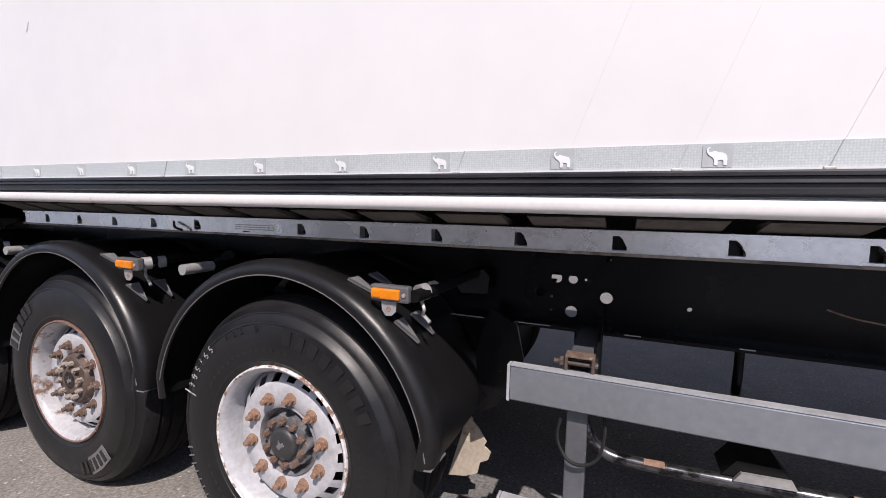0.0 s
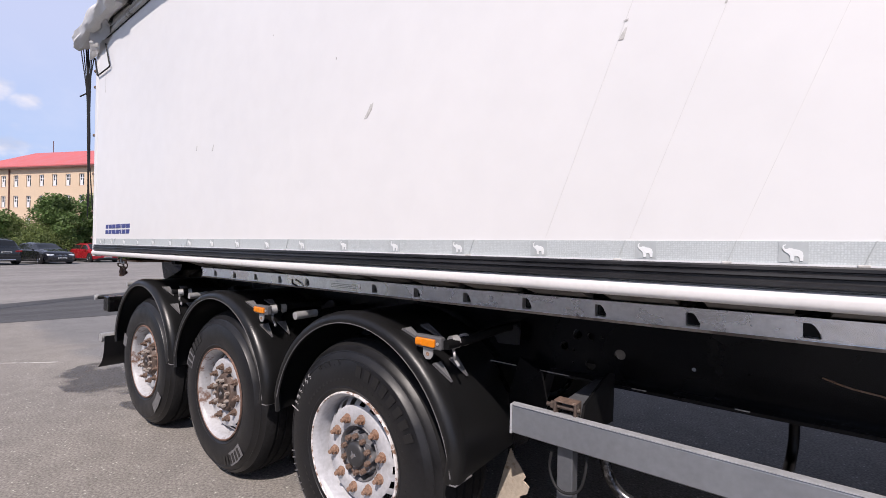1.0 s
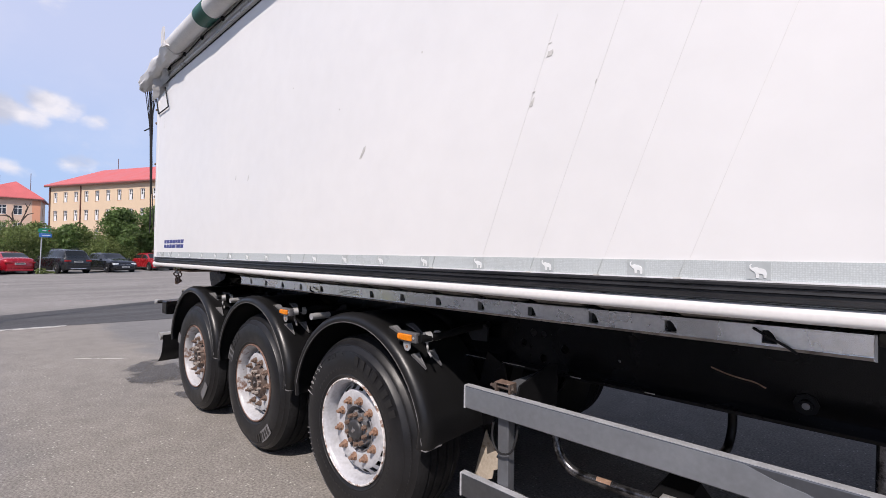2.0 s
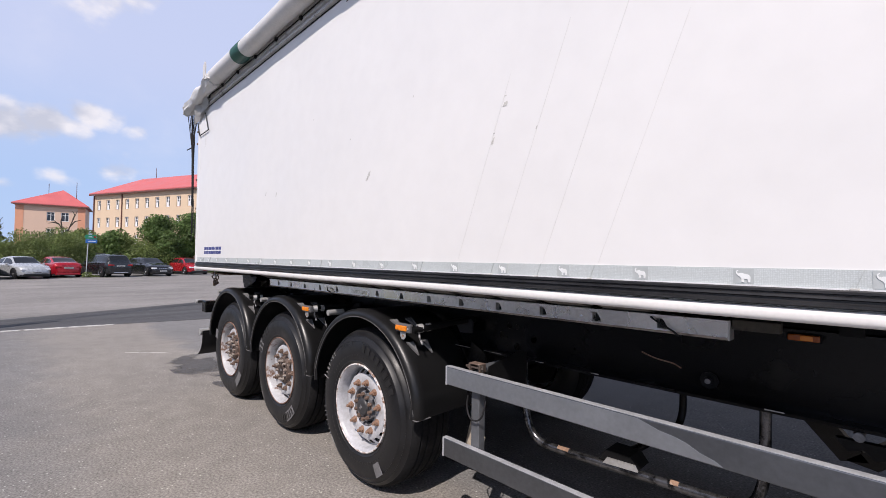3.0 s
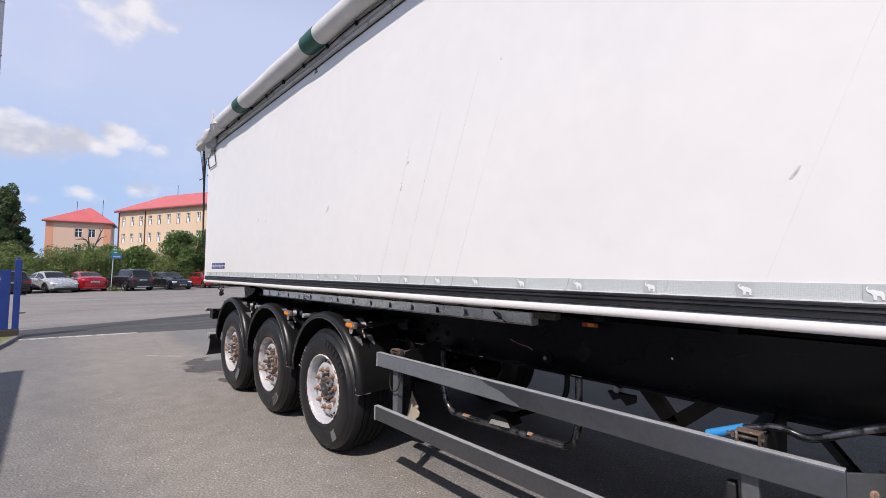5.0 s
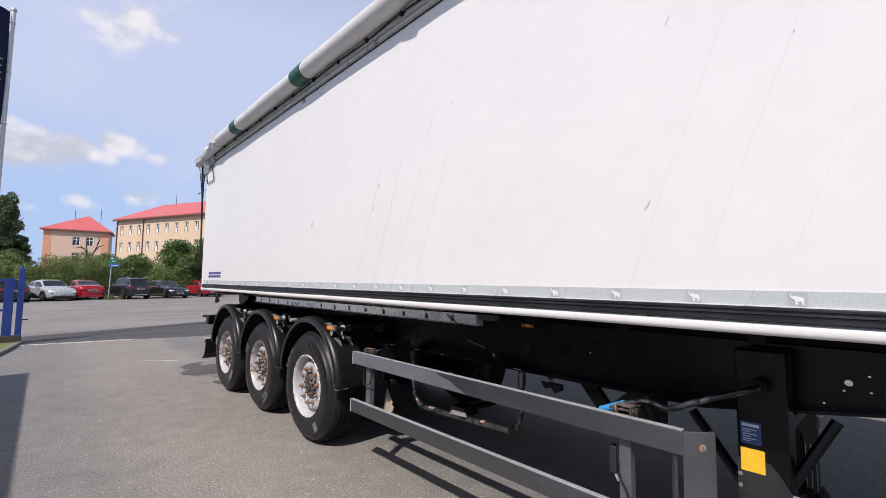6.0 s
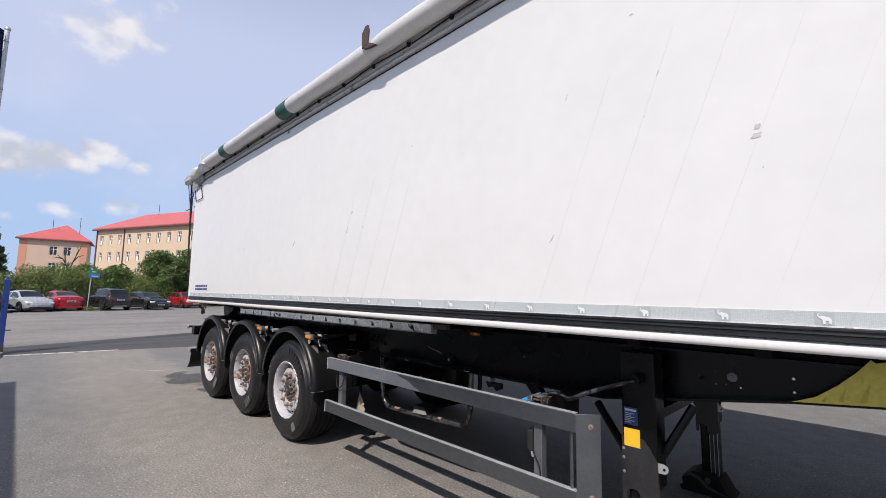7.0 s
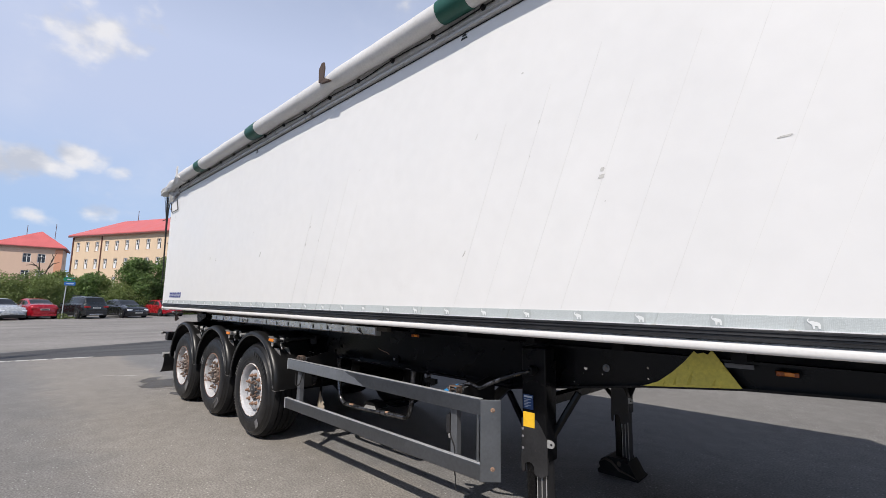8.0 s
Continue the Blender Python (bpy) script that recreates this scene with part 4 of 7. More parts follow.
BARREL_MES = [mesh_of("rim", lathe(barrel, 64), m, True) for m in (RIM_A, RIM_B, RIM_B)]
DISC_ME = mesh_of("disc", disc_mesh(), RIM_A, True)
rim_lip = [(0.2610, -0.0525), (0.2650, -0.0560), (0.2705, -0.0535), (0.2715, -0.046)]
EDGE_RUST = paint("rusted_rim_edge", (0.17, 0.10, 0.075), 0.7, var=0.3, scale=30, second=(0.42, 0.38, 0.36), amount=0.62, second_scale=26, bump=0.15)
EDGE_MES = [mesh_of("rim_edge", lathe(rim_lip, 64), m, True) for m in (RIM_EDGE, EDGE_RUST, EDGE_RUST)]
NUT_MES = [mesh_of("wheel_nut", nut_mesh(), m) for m in (NUT, NUT_DARK, NUT_DARK)]
HUB_RUST = paint("rusty_hub_iron", (0.09, 0.062, 0.05), 0.65, var=0.35, scale=25, second=(0.30, 0.24, 0.21), amount=0.6, second_scale=30, bump=0.2)
HUB_B_ME = mesh_of("hub", lathe([(0.0, -0.006), (0.055, -0.006), (0.060, 0.004), (0.072, 0.002), (0.100, 0.006), (0.112, 0.022), (0.119, 0.06), (0.0, 0.06)], 40), HUB_RUST, True)
def lobed_hub():
    """A hub flange with ten lobes round its bolts, standing in a deep ring."""
    bm = bmesh.new()
    prof = [(0.0, 0.012), (0.052, 0.012), (0.058, 0.020), (0.066, 0.018), (0.084, 0.018), (0.086, 0.024), (0.086, 0.058), (0.104, 0.062), (0.110, 0.030), (0.116, 0.022), (0.120, 0.026), (0.120, 0.06)]
    rings = []
    for i in range(80):
        a = 2 * math.pi * i / 80
        row = []
        for k, (r, d) in enumerate(prof):
            if k in (4, 5, 6):
                r += 0.008 * math.cos(10 * (a + 0.2 - math.pi / 10))
            row.append(bm.verts.new((r * math.cos(a), d, r * math.sin(a))))
        rings.append(row)
    for i in range(80):
        p, q = rings[i], rings[(i + 1) % 80]
        for j in range(len(prof) - 1):
            bm.faces.new((p[j], q[j], q[j + 1], p[j + 1]))
    bmesh.ops.remove_doubles(bm, verts=bm.verts, dist=1e-5)
    return bm


HUB_ME = mesh_of("hub", lobed_hub(), HUB, True)
DRUM_ME = mesh_of("brake_drum", lathe([(0.10, 0.095), (0.205, 0.10), (0.222, 0.115), (0.222, 0.26), (0.0, 0.26)], 40), BLACK_DULL, True)
CAP_ME = mesh_of("hub_cap", lathe([(0.0, -0.006), (0.038, -0.006), (0.048, -0.003), (0.054, 0.004), (0.056, 0.016)], 32), HUB_CAP, True)
bm = bmesh.new()
hexagon(bm, (0, 0), 0.012, -0.020, 0.0)
join(bm, lathe([(0.0, -0.024), (0.007, -0.024), (0.007, -0.018)], 8))
BOLT_DUSTY = paint("dusty_pale_bolt", (0.34, 0.30, 0.27), 0.7, var=0.3, scale=40, second=(0.16, 0.11, 0.085), amount=0.5, second_scale=60)
HUBNUT_MES = [mesh_of("hub_bolt", bm.copy(), m) for m in (NUT_DARK, BOLT_DUSTY)]
bm = prism([(-0.016, -0.010), (-0.004, -0.018), (0.004, -0.006), (0.016, 0.002), (0.006, 0.012), (-0.002, 0.004), (-0.012, 0.016), (-0.010, 0.002)], -0.0075, -0.005)
CAPMARK_ME = mesh_of("cap_emblem", bm, HUB)


def arc_text(text, radius, start, size, step, material, parent, at, depth=0.0012, y=-0.0645):
    """Raised characters set round the sidewall, clockwise from the angle start (degrees from the top)."""
    for i, ch in enumerate(text):
        a = start + step * i
        r = radians(a)
        m = Matrix.Translation((radius * math.sin(r), y, radius * math.cos(r))) @ pose(0, 0, 0, 0, a, 0)
        part("character", letters(ch, size, depth), material, parent, at=at @ m)


def arc_bars(radius, start, end, count, h, fill=0.6, y=-0.0655, d=0.0025):
    """Plain raised bars round the sidewall in place of lettering."""
    bm = bmesh.new()
    st = (end - start) / count
    for i in range(count):
        a0, a1 = radians(start + st * i), radians(start + st * (i + fill))
        pts = []
        for r, aa in ((radius - h / 2, (a0, (a0 + a1) / 2, a1)), (radius + h / 2, (a1, (a0 + a1) / 2, a0))):
            pts += [(r * math.sin(a), r * math.cos(a)) for a in aa]
        join(bm, prism(pts, y, y + d))
    return bm


def wheel(x, y, kind, flip=False, turn=0.0, z=0.535):
    m = pose(x, y + (-0.030 if flip else 0.030), z, 0, turn, 180 if flip else 0) @ Matrix.Scale(1.045, 4)
    rim = part("wheel", BARREL_MES[kind], None, trailer, "white steel truck wheel with chipped, rusty paint", at=m)
    part("tyre", TYRE_ME, None, rim, "worn black truck tyre")
    part("disc", DISC_ME, None, rim)
    part("rim_edge", EDGE_MES[kind], None, rim, "chipped rusty rim edge")
    part("hub", HUB_B_ME if kind else HUB_ME, None, rim, "rusty iron hub" if kind else "grey iron hub", at=pose(0, -0.031, 0))
    part("hub_cap", CAP_ME, None, rim, at=pose(0, -0.031, 0))
    part("cap_emblem", CAPMARK_ME, None, rim, at=pose(0, -0.031, 0))
    part("brake_drum", DRUM_ME, None, rim)
    for k in range(10):
        a = 2 * math.pi * (k + 0.5) / 10
        part("wheel_nut", NUT_MES[kind], None, rim, "" if k else "rusty wheel nut", at=pose(0.151 * math.cos(a), -0.007, 0.151 * math.sin(a), 0, k * 23, 0) @ Matrix.Scale(0.92, 4))
        part("hub_bolt", HUBNUT_MES[min(kind, 1)], None, rim, at=pose(0.076 * math.cos(a + 0.2), -0.027 if kind else -0.013, 0.076 * math.sin(a + 0.2), 0, k * 31, 0))
    return rim


AXLES = (0.004, -1.255, -2.48)
w1 = wheel(0.018, -0.002, 0, turn=8)
w2 = wheel(-1.245, 0.020, 1, turn=20, z=0.537)
w3 = wheel(-2.45, 0.012, 2, turn=31, z=0.538)
for x in AXLES:
    wheel(x, FAR - 0.09, 1, flip=True)
UNTURN = pose(0, 0, 0, 0, -8, 0)
arc_text("385/65", 0.398, -68, 0.038, 4.9, TYRE_WHITE, w1, UNTURN)
arc_text("R22.5", 0.398, -30, 0.034, 5.0, TYRE_MARK, w1, UNTURN)
part("lettering_bar", arc_bars(0.398, -72.5, -71, 1, 0.055, 0.35), TYRE_WHITE, w1, at=UNTURN)
part("lettering_bar", arc_bars(0.378, 6, 68, 8, 0.048, 0.62, -0.0665, 0.004), TYRE_MARK, w1, "raised black bars of the maker's lettering", at=UNTURN)
part("lettering_bar", arc_bars(0.325, -60, 250, 60, 0.010, 0.5, -0.0625), TYRE_MARK, w1, at=UNTURN)
part("lettering_bar", arc_bars(0.398, -128, -98, 7, 0.024, 0.16), TYRE_GREY, w1, at=UNTURN)
part("wear_patch", arc_bars(0.375, 139, 149, 1, 0.075, 1.0, -0.066), TYRE_GREY, w1, "grey moulded patch", at=UNTURN)
U2, U3 = pose(0, 0, 0, 0, -20, 0), pose(0, 0, 0, 0, -31, 0)
part("lettering_patch", arc_bars(0.378, -74, -58, 1, 0.075, 1.0, -0.0655), TYRE_GREY, w2, "grey moulded lettering field", at=U2)
part("lettering_bar", arc_bars(0.378, -73, -32, 6, 0.055, 0.6, -0.0675), TYRE_MARK, w2, at=U2)
part("lettering_patch", arc_bars(0.378, 130, 152, 1, 0.075, 1.0, -0.0655), TYRE_GREY, w2, at=U2)
part("lettering_bar", arc_bars(0.378, 133, 165, 6, 0.05, 0.55, -0.0675), TYRE_MARK, w2, at=U2)
part("lettering_patch", arc_bars(0.378, 118, 142, 1, 0.07, 1.0, -0.0655), TYRE_GREY, w3, at=U3)
part("lettering_patch", arc_bars(0.378, -80, -66, 1, 0.07, 1.0, -0.0655), TYRE_GREY, w3, at=U3)
for x in AXLES:
    ax = part("axle", tube([(x, 0.08, 0.52), (x, FAR - 0.17, 0.52)], 0.065, 14), BLACK_DULL, trailer, smooth=True)
    for y in (0.62, 1.72):
        part("air_spring", lathe([(0.0, 0.60), (0.11, 0.60), (0.125, 0.66), (0.11, 0.72), (0.125, 0.78), (0.11, 0.84), (0.0, 0.84)], 20, axis="z"), RUB_BLACK, ax, at=pose(x - 0.38, y, 0.05), smooth=True)
        part("trailing_arm", prism([(x - 0.48, 0.62), (x + 0.1, 0.54), (x + 0.55, 0.74), (x + 0.55, 0.82), (x + 0.05, 0.64), (x - 0.48, 0.68)], y - 0.04, y + 0.04), BLACK_DULL, ax)
        part("hanger", prism([(x + 0.44, 0.70), (x + 0.62, 0.70), (x + 0.68, 0.92), (x + 0.40, 0.92)], y - 0.06, y + 0.06), BLACK_DULL, ax)
    part("brake_chamber", lathe([(0.0, -0.10), (0.07, -0.10), (0.085, -0.06), (0.085, 0.04), (0.06, 0.10), (0.0, 0.10)], 18), BLACK_DULL, ax, at=pose(x + 0.22, 0.42, 0.66, 0, 0, 90), smooth=True)


def fender(x):
    """Half-round mudguard: an arched sheet with a rolled outer lip and straight ends."""
    arc = [(-0.586, 0.575), (-0.598, 0.67)] + [(0.617 * math.cos(math.pi * (1 - i / 26)), 0.525 + 0.624 * math.sin(math.pi * (1 - i / 26))) for i in range(3, 24)] + [(0.592, 0.67), (0.577, 0.575)]
    prof = [(-0.004, 0.42), (-0.002, 0.04), (0.003, 0.01), (0.004, -0.012), (0.001, -0.034), (-0.008, -0.052), (-0.021, -0.063), (-0.036, -0.066), (-0.047, -0.062), (-0.050, -0.054), (-0.040, -0.048), (-0.030, -0.040), (-0.014, -0.020), (-0.010, 0.04), (-0.010, 0.42)]
    bm = bmesh.new()
    rows = []
    for i, (px, pz) in enumerate(arc):
        a, b = arc[max(0, i - 1)], arc[min(len(arc) - 1, i + 1)]
        t = Vector((b[0] - a[0], b[1] - a[1])).normalized()
        nx, nz = -t.y, t.x
        if nx * px + nz * (pz - 0.5) < 0:
            nx, nz = -nx, -nz
        rows.append([bm.verts.new((x + px + nx * d, y, pz + nz * d)) for d, y in prof])
    k = len(prof)
    for p, q in zip(rows, rows[1:]):
        for j in range(k):
            bm.faces.new((p[j], q[j], q[(j + 1) % k], p[(j + 1) % k]))
    bm.faces.new(rows[0])
    bm.faces.new(rows[-1][::-1])
    return bm


def on_guard(x, deg, y):
    """A point on the outside of a mudguard, deg degrees up from its front end."""
    return Vector((x + 0.623 * math.cos(radians(deg)), y, 0.525 + 0.630 * math.sin(radians(deg))))


for k, x in enumerate(AXLES):
    fd = part("mudguard", fender(x), FENDER, trailer, "black plastic half-round mudguard", smooth=True)
    # pale line at the lip's front end: a highlight put in as grey tube
    part("lip_end", tube([(x + 0.559, -0.060, 0.582), (x + 0.575, -0.045, 0.574), (x + 0.578, 0.06, 0.574)], 0.0035, 8), TYRE_GREY, fd, "pale highlight on the lip's end")
    lip = [(x + 0.570 * math.cos(radians(a)), -0.0625, 0.525 + 0.577 * math.sin(radians(a))) for a in range(8, 173, 4)]
    part("lip_line", tube(lip, 0.0022, 5), TYRE_GREY, fd, "pale highlight on the lip's end edge")
    # raised wedge ribs where the bracket tube is clamped; sunlit flats painted pale
    for a0, a1, dy in ((47, 38.5, -0.005), (47, 38.5, 0.105), (66, 55, 0.0), (66, 55, 0.12)):
        tri = [on_guard(x, a0, dy), on_guard(x, a0, dy + 0.05), on_guard(x, a1, dy + 0.042)]
        bm = bmesh.new()
        lo = [bm.verts.new(p) for p in tri]
        hi = [bm.verts.new(p + Vector((0.006, 0, 0.006))) for p in tri]
        bm.faces.new(lo[::-1])
        bm.faces.new(hi)
        for i in range(3):
            bm.faces.new((lo[i], lo[(i + 1) % 3], hi[(i + 1) % 3], hi[i]))
        wd = part("wedge_rib", bm, WEDGE, fd, "moulded wedge with sunlit paleness in its colour")
        part("wedge_edge", tube([tri[0] + Vector((0.007, 0, 0.007)), tri[2] + Vector((0.007, 0, 0.007)), tri[1] + Vector((0.007, 0, 0.007))], 0.0019, 6), LAMP_GREY, wd)
    if k == 0:
        arm = tube(rounded([(x + 0.50, -0.02, 1.075), (x + 0.52, 0.10, 1.080), (x + 0.55, 0.30, 1.10), (x + 0.56, 0.45, 1.10)], 0.05), 0.019, 12)
    else:
        arm = tube([(x + 0.47, -0.01, 1.085), (x + 0.50, 0.46, 1.09)], 0.019, 12)
    am = part("support_tube", arm, BLACK_DULL, trailer, "black mudguard support tube", smooth=True)
    part("clamp_ring", tube([(x + 0.495, 0.02, 1.078), (x + 0.505, 0.05, 1.08)], 0.026, 12), GALV, am, smooth=True)
    part("clamp_ring", tube([(x + 0.505, 0.085, 1.080), (x + 0.510, 0.105, 1.081)], 0.025, 12), GALV, am, smooth=True)
    part("clamp_bolt", tube(rounded([(x + 0.50, 0.03, 1.055), (x + 0.515, 0.02, 1.03), (x + 0.50, 0.04, 1.01), (x + 0.53, 0.03, 0.99)], 0.01), 0.006, 6), GALV, am)
    part("bracket_plate", prism([(x + 0.47, 1.06), (x + 0.50, 1.02), (x + 0.60, 1.025), (x + 0.605, 1.09), (x + 0.585, 1.112), (x + 0.545, 1.105)], 0.38, 0.394), BRACKET, am)
    st2 = part("support_tube", tube([(x - 0.50, 0.13, 1.0762), (x - 0.50, 0.46, 1.08)], 0.020, 12), BLACK_DULL, trailer, "black mudguard support tube", smooth=True)
    part("tube_end", tube([(x - 0.50, 0.0, 1.0748), (x - 0.50, 0.13, 1.0762)], 0.021, 12), GALV, st2, "bare steel tube end", smooth=True)
    part("inner_panel", prism([(x + 0.60, 0.58), (x + 0.66, 0.62), (x + 0.75, 0.80), (x + 0.72, 0.93), (x + 0.62, 0.98), (x + 0.57, 0.80)], 0.36, 0.375), BLACK, fd)
    part("far_mudguard", mesh_of("far_mudguard", fender(x), FENDER, True), None, trailer, at=Matrix.Translation((2 * x, FAR + NEAR, 0)) @ pose(0, 0, 0, 0, 0, 180))


def side_lamp(x, z, y, w=0.128, h=0.050, tab=True):
    lamp = part("marker_lamp", box(bmesh.new(), (x - w / 2, y, z - h / 2), (x + w / 2, y + 0.030, z + h / 2), 0.006), LAMP_GREY if tab else BLACK_DULL, trailer, "amber side marker lamp in a grey housing" if tab else "flat amber side marker lamp in a black housing")
    if not tab:
        part("lens", box(bmesh.new(), (x - w / 2 + 0.005, y - 0.008, z - h / 2 + 0.004), (x + w / 2 - 0.005, y + 0.004, z + h / 2 - 0.004), 0.004), AMBER_DARK, lamp, "dull orange plastic lens")
        part("reflector", box(bmesh.new(), (x - 0.010, y - 0.010, z - h / 2 + 0.007), (x + 0.026, y - 0.007, z + h / 2 - 0.007), 0.0012), AMBER, lamp)
        return lamp
    part("lens", box(bmesh.new(), (x - w / 2 + 0.008, y - 0.010, z - h / 2 + 0.009), (x + w / 2 - 0.026, y + 0.004, z + h / 2 - 0.010), 0.004), AMBER, lamp, "orange plastic lens")
    part("reflector", box(bmesh.new(), (x - w / 2 + 0.010, y - 0.013, z - h / 2 + 0.014), (x - w / 2 + 0.040, y - 0.008, z + h / 2 - 0.016), 0.002), AMBER, lamp)
    part("lens_screw", lathe([(0.0, -0.004), (0.006, -0.004), (0.006, 0.002)], 10), GALV, lamp, at=pose(x + w / 2 - 0.014, y, z))
    part("tab", prism([(x - 0.028, z - h / 2), (x + 0.022, z - h / 2), (x + 0.020, z - h / 2 - 0.028), (x + 0.006, z - h / 2 - 0.042), (x - 0.014, z - h / 2 - 0.042), (x - 0.026, z - h / 2 - 0.026)], y + 0.006, y + 0.010), GALV, lamp, "bright steel tab")
    part("tab_hole", lathe([(0.0, -0.002), (0.008, -0.002), (0.008, 0.002)], 12), RUST, lamp, at=pose(x - 0.003, y + 0.006, z - h / 2 - 0.022))
    return lamp


side_lamp(0.432, 1.088, -0.013)
side_lamp(-0.768, 1.091, -0.010)
side_lamp(2.217, 1.231, 0.40, 0.102, 0.032, tab=False)
side_lamp(4.705, 1.217, 0.40, 0.094, 0.030, tab=False)

for ob in trailer.children:
    if ob.name.split(".")[0] in ("mudguard", "support_tube"):
        ob.matrix_basis = Matrix.Translation((0.004, 0.022, 0.010)) @ ob.matrix_basis

# ---- side guard ----
guard = part("side_guard_rail", box(bmesh.new(), (0.772, 0.008, 0.832), (3.222, 0.034, 0.926), 0.004), GUARD, trailer, "grey aluminium side guard rail")
part("rail_cap", boxes(((0.764, 0.006, 0.829), (0.772, 0.038, 0.929)), bevel=0.002), GUARD_EDGE, guard, "bright end cap")
part("rail_top", boxes(((0.774, 0.0065, 0.9265), (3.220, 0.036, 0.9295))), GUARD_EDGE, guard)
# paler from the rear end to a slanted front edge
part("pale_stretch", prism([(0.774, 0.836), (2.03, 0.836), (2.005, 0.850), (1.96, 0.862), (1.925, 0.880), (1.885, 0.892), (1.83, 0.900), (1.76, 0.922), (0.774, 0.922)], 0.0068, 0.0082), GUARD_PALE, guard, "paler stretch on the rear of the rail")
guard_b = part("side_guard_rail", box(bmesh.new(), (0.756, 0.008, 0.455), (3.222, 0.034, 0.549), 0.004), GUARD, trailer, "grey aluminium side guard rail")
part("rail_cap", boxes(((0.748, 0.006, 0.452), (0.756, 0.038, 0.552)), bevel=0.002), GUARD_EDGE, guard_b)
part("rail_top", boxes(((0.758, 0.0065, 0.5495), (3.220, 0.036, 0.5525))), GUARD_EDGE, guard_b)
# the end plate is bent inwards at its front
PLATE_AT = pose(3.252, -0.009, 0.0, 0, 0, 44)
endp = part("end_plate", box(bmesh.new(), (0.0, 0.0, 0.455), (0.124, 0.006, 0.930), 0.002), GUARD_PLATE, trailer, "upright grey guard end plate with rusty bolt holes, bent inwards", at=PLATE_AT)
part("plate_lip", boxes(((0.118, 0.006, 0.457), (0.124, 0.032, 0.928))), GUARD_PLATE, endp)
for z in (0.868, 0.527):
    part("bolt_hole", lathe([(0.0, -0.004), (0.010, -0.004), (0.014, 0.0), (0.014, 0.004)], 16), RUST, endp, at=pose(0.074, 0.0, z))
    part("bolt", lathe([(0.0, -0.007), (0.006, -0.006), (0.006, 0.0)], 10), NUT_DARK, endp, at=pose(0.074, 0.0, z))
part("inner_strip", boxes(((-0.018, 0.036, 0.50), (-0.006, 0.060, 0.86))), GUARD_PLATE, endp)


def guard_post(x):
    p = part("guard_post", box(bmesh.new(), (x - 0.026, 0.040, 0.44), (x + 0.026, 0.088, 0.925), 0.004), GUARD_POST, trailer, "grey square guard post")
    part("arm", prism([(x - 0.032, 0.945), (x + 0.034, 0.945), (x + 0.034, 0.865), (x - 0.032, 0.865)], 0.092, 0.43), GUARD_POST, p)
    part("arm_plate", prism([(0.06, 0.86), (0.42, 0.80), (0.43, 0.98), (0.36, 1.00), (0.10, 0.95)], x + 0.034, x + 0.042, "yz"), BLACK_DULL, p)
    for s in (-1, 1):
        part("clamp_cheek", box(bmesh.new(), (x + s * 0.033 - 0.004, 0.028, 0.925), (x + s * 0.033 + 0.004, 0.080, 0.968), 0.002), CLAMP, p, "rusty clamp plate")
    part("clamp_bar", box(bmesh.new(), (x - 0.036, 0.030, 0.964), (x + 0.036, 0.076, 0.969), 0.001), NUT_DARK, p)
    part("clamp_bolt", tube([(x - 0.065, 0.045, 0.947), (x + 0.045, 0.045, 0.947)], 0.007, 8), CLAMP, p)
    part("clamp_nut", tube([(x - 0.050, 0.045, 0.947), (x - 0.038, 0.045, 0.947)], 0.013, 6), CLAMP, p)
    return p


p1 = guard_post(0.945)
part("cable_loop", tube(rounded([(0.905, 0.03, 0.80), (0.895, 0.03, 0.74), (0.935, 0.015, 0.685), (1.0, 0.02, 0.70), (1.02, 0.03, 0.78), (1.0, 0.07, 0.86)], 0.05), 0.0045, 6), ROPE, p1, "thin black cable loop")
p2 = guard_post(3.03)
part("rubber_stop", box(bmesh.new(), (2.955, 0.045, 0.66), (2.99, 0.085, 0.78), 0.010), RUB_BLACK, p2)
part("stop_bolt", tube([(2.985, 0.05, 0.655), (3.005, 0.03, 0.645)], 0.007, 6), GALV, p2)
part("cable_loop", tube(rounded([(3.0, 0.035, 0.80), (3.01, 0.03, 0.66), (3.05, 0.03, 0.60), (3.05, 0.035, 0.5), (3.052, 0.035, 0.42)], 0.03), 0.004, 6), ROPE, p2)
part("hanging_wire", tube(rounded([(3.06, 0.03, 0.43), (3.06, 0.035, 0.33), (3.16, 0.05, 0.335)], 0.02), 0.0035, 6), ROPE, p2)

for ob in trailer.children:
    if ob.name.split(".")[0] in ("side_guard_rail", "guard_post"):
        ob.matrix_basis = Matrix.Translation((0.028, -0.015, 0.004)) @ ob.matrix_basis
p2.matrix_basis = Matrix.Translation((-0.055, 0, 0)) @ p2.matrix_basis

# torn muddy sheet behind the front wheel
torn = [(0.42, 0.20), (0.475, 0.40), (0.505, 0.50), (0.525, 0.46), (0.55, 0.435), (0.585, 0.385), (0.575, 0.365), (0.605, 0.345), (0.595, 0.31), (0.56, 0.29), (0.55, 0.24), (0.50, 0.215)]
part("torn_splash_sheet", prism(torn, 0.547, 0.555), BEIGE, trailer, "torn beige sheet caked with dried mud")
part("sheet_bracket", boxes(((0.485, 0.557, 0.42), (0.52, 0.567, 0.95))), BLACK_DULL, trailer)

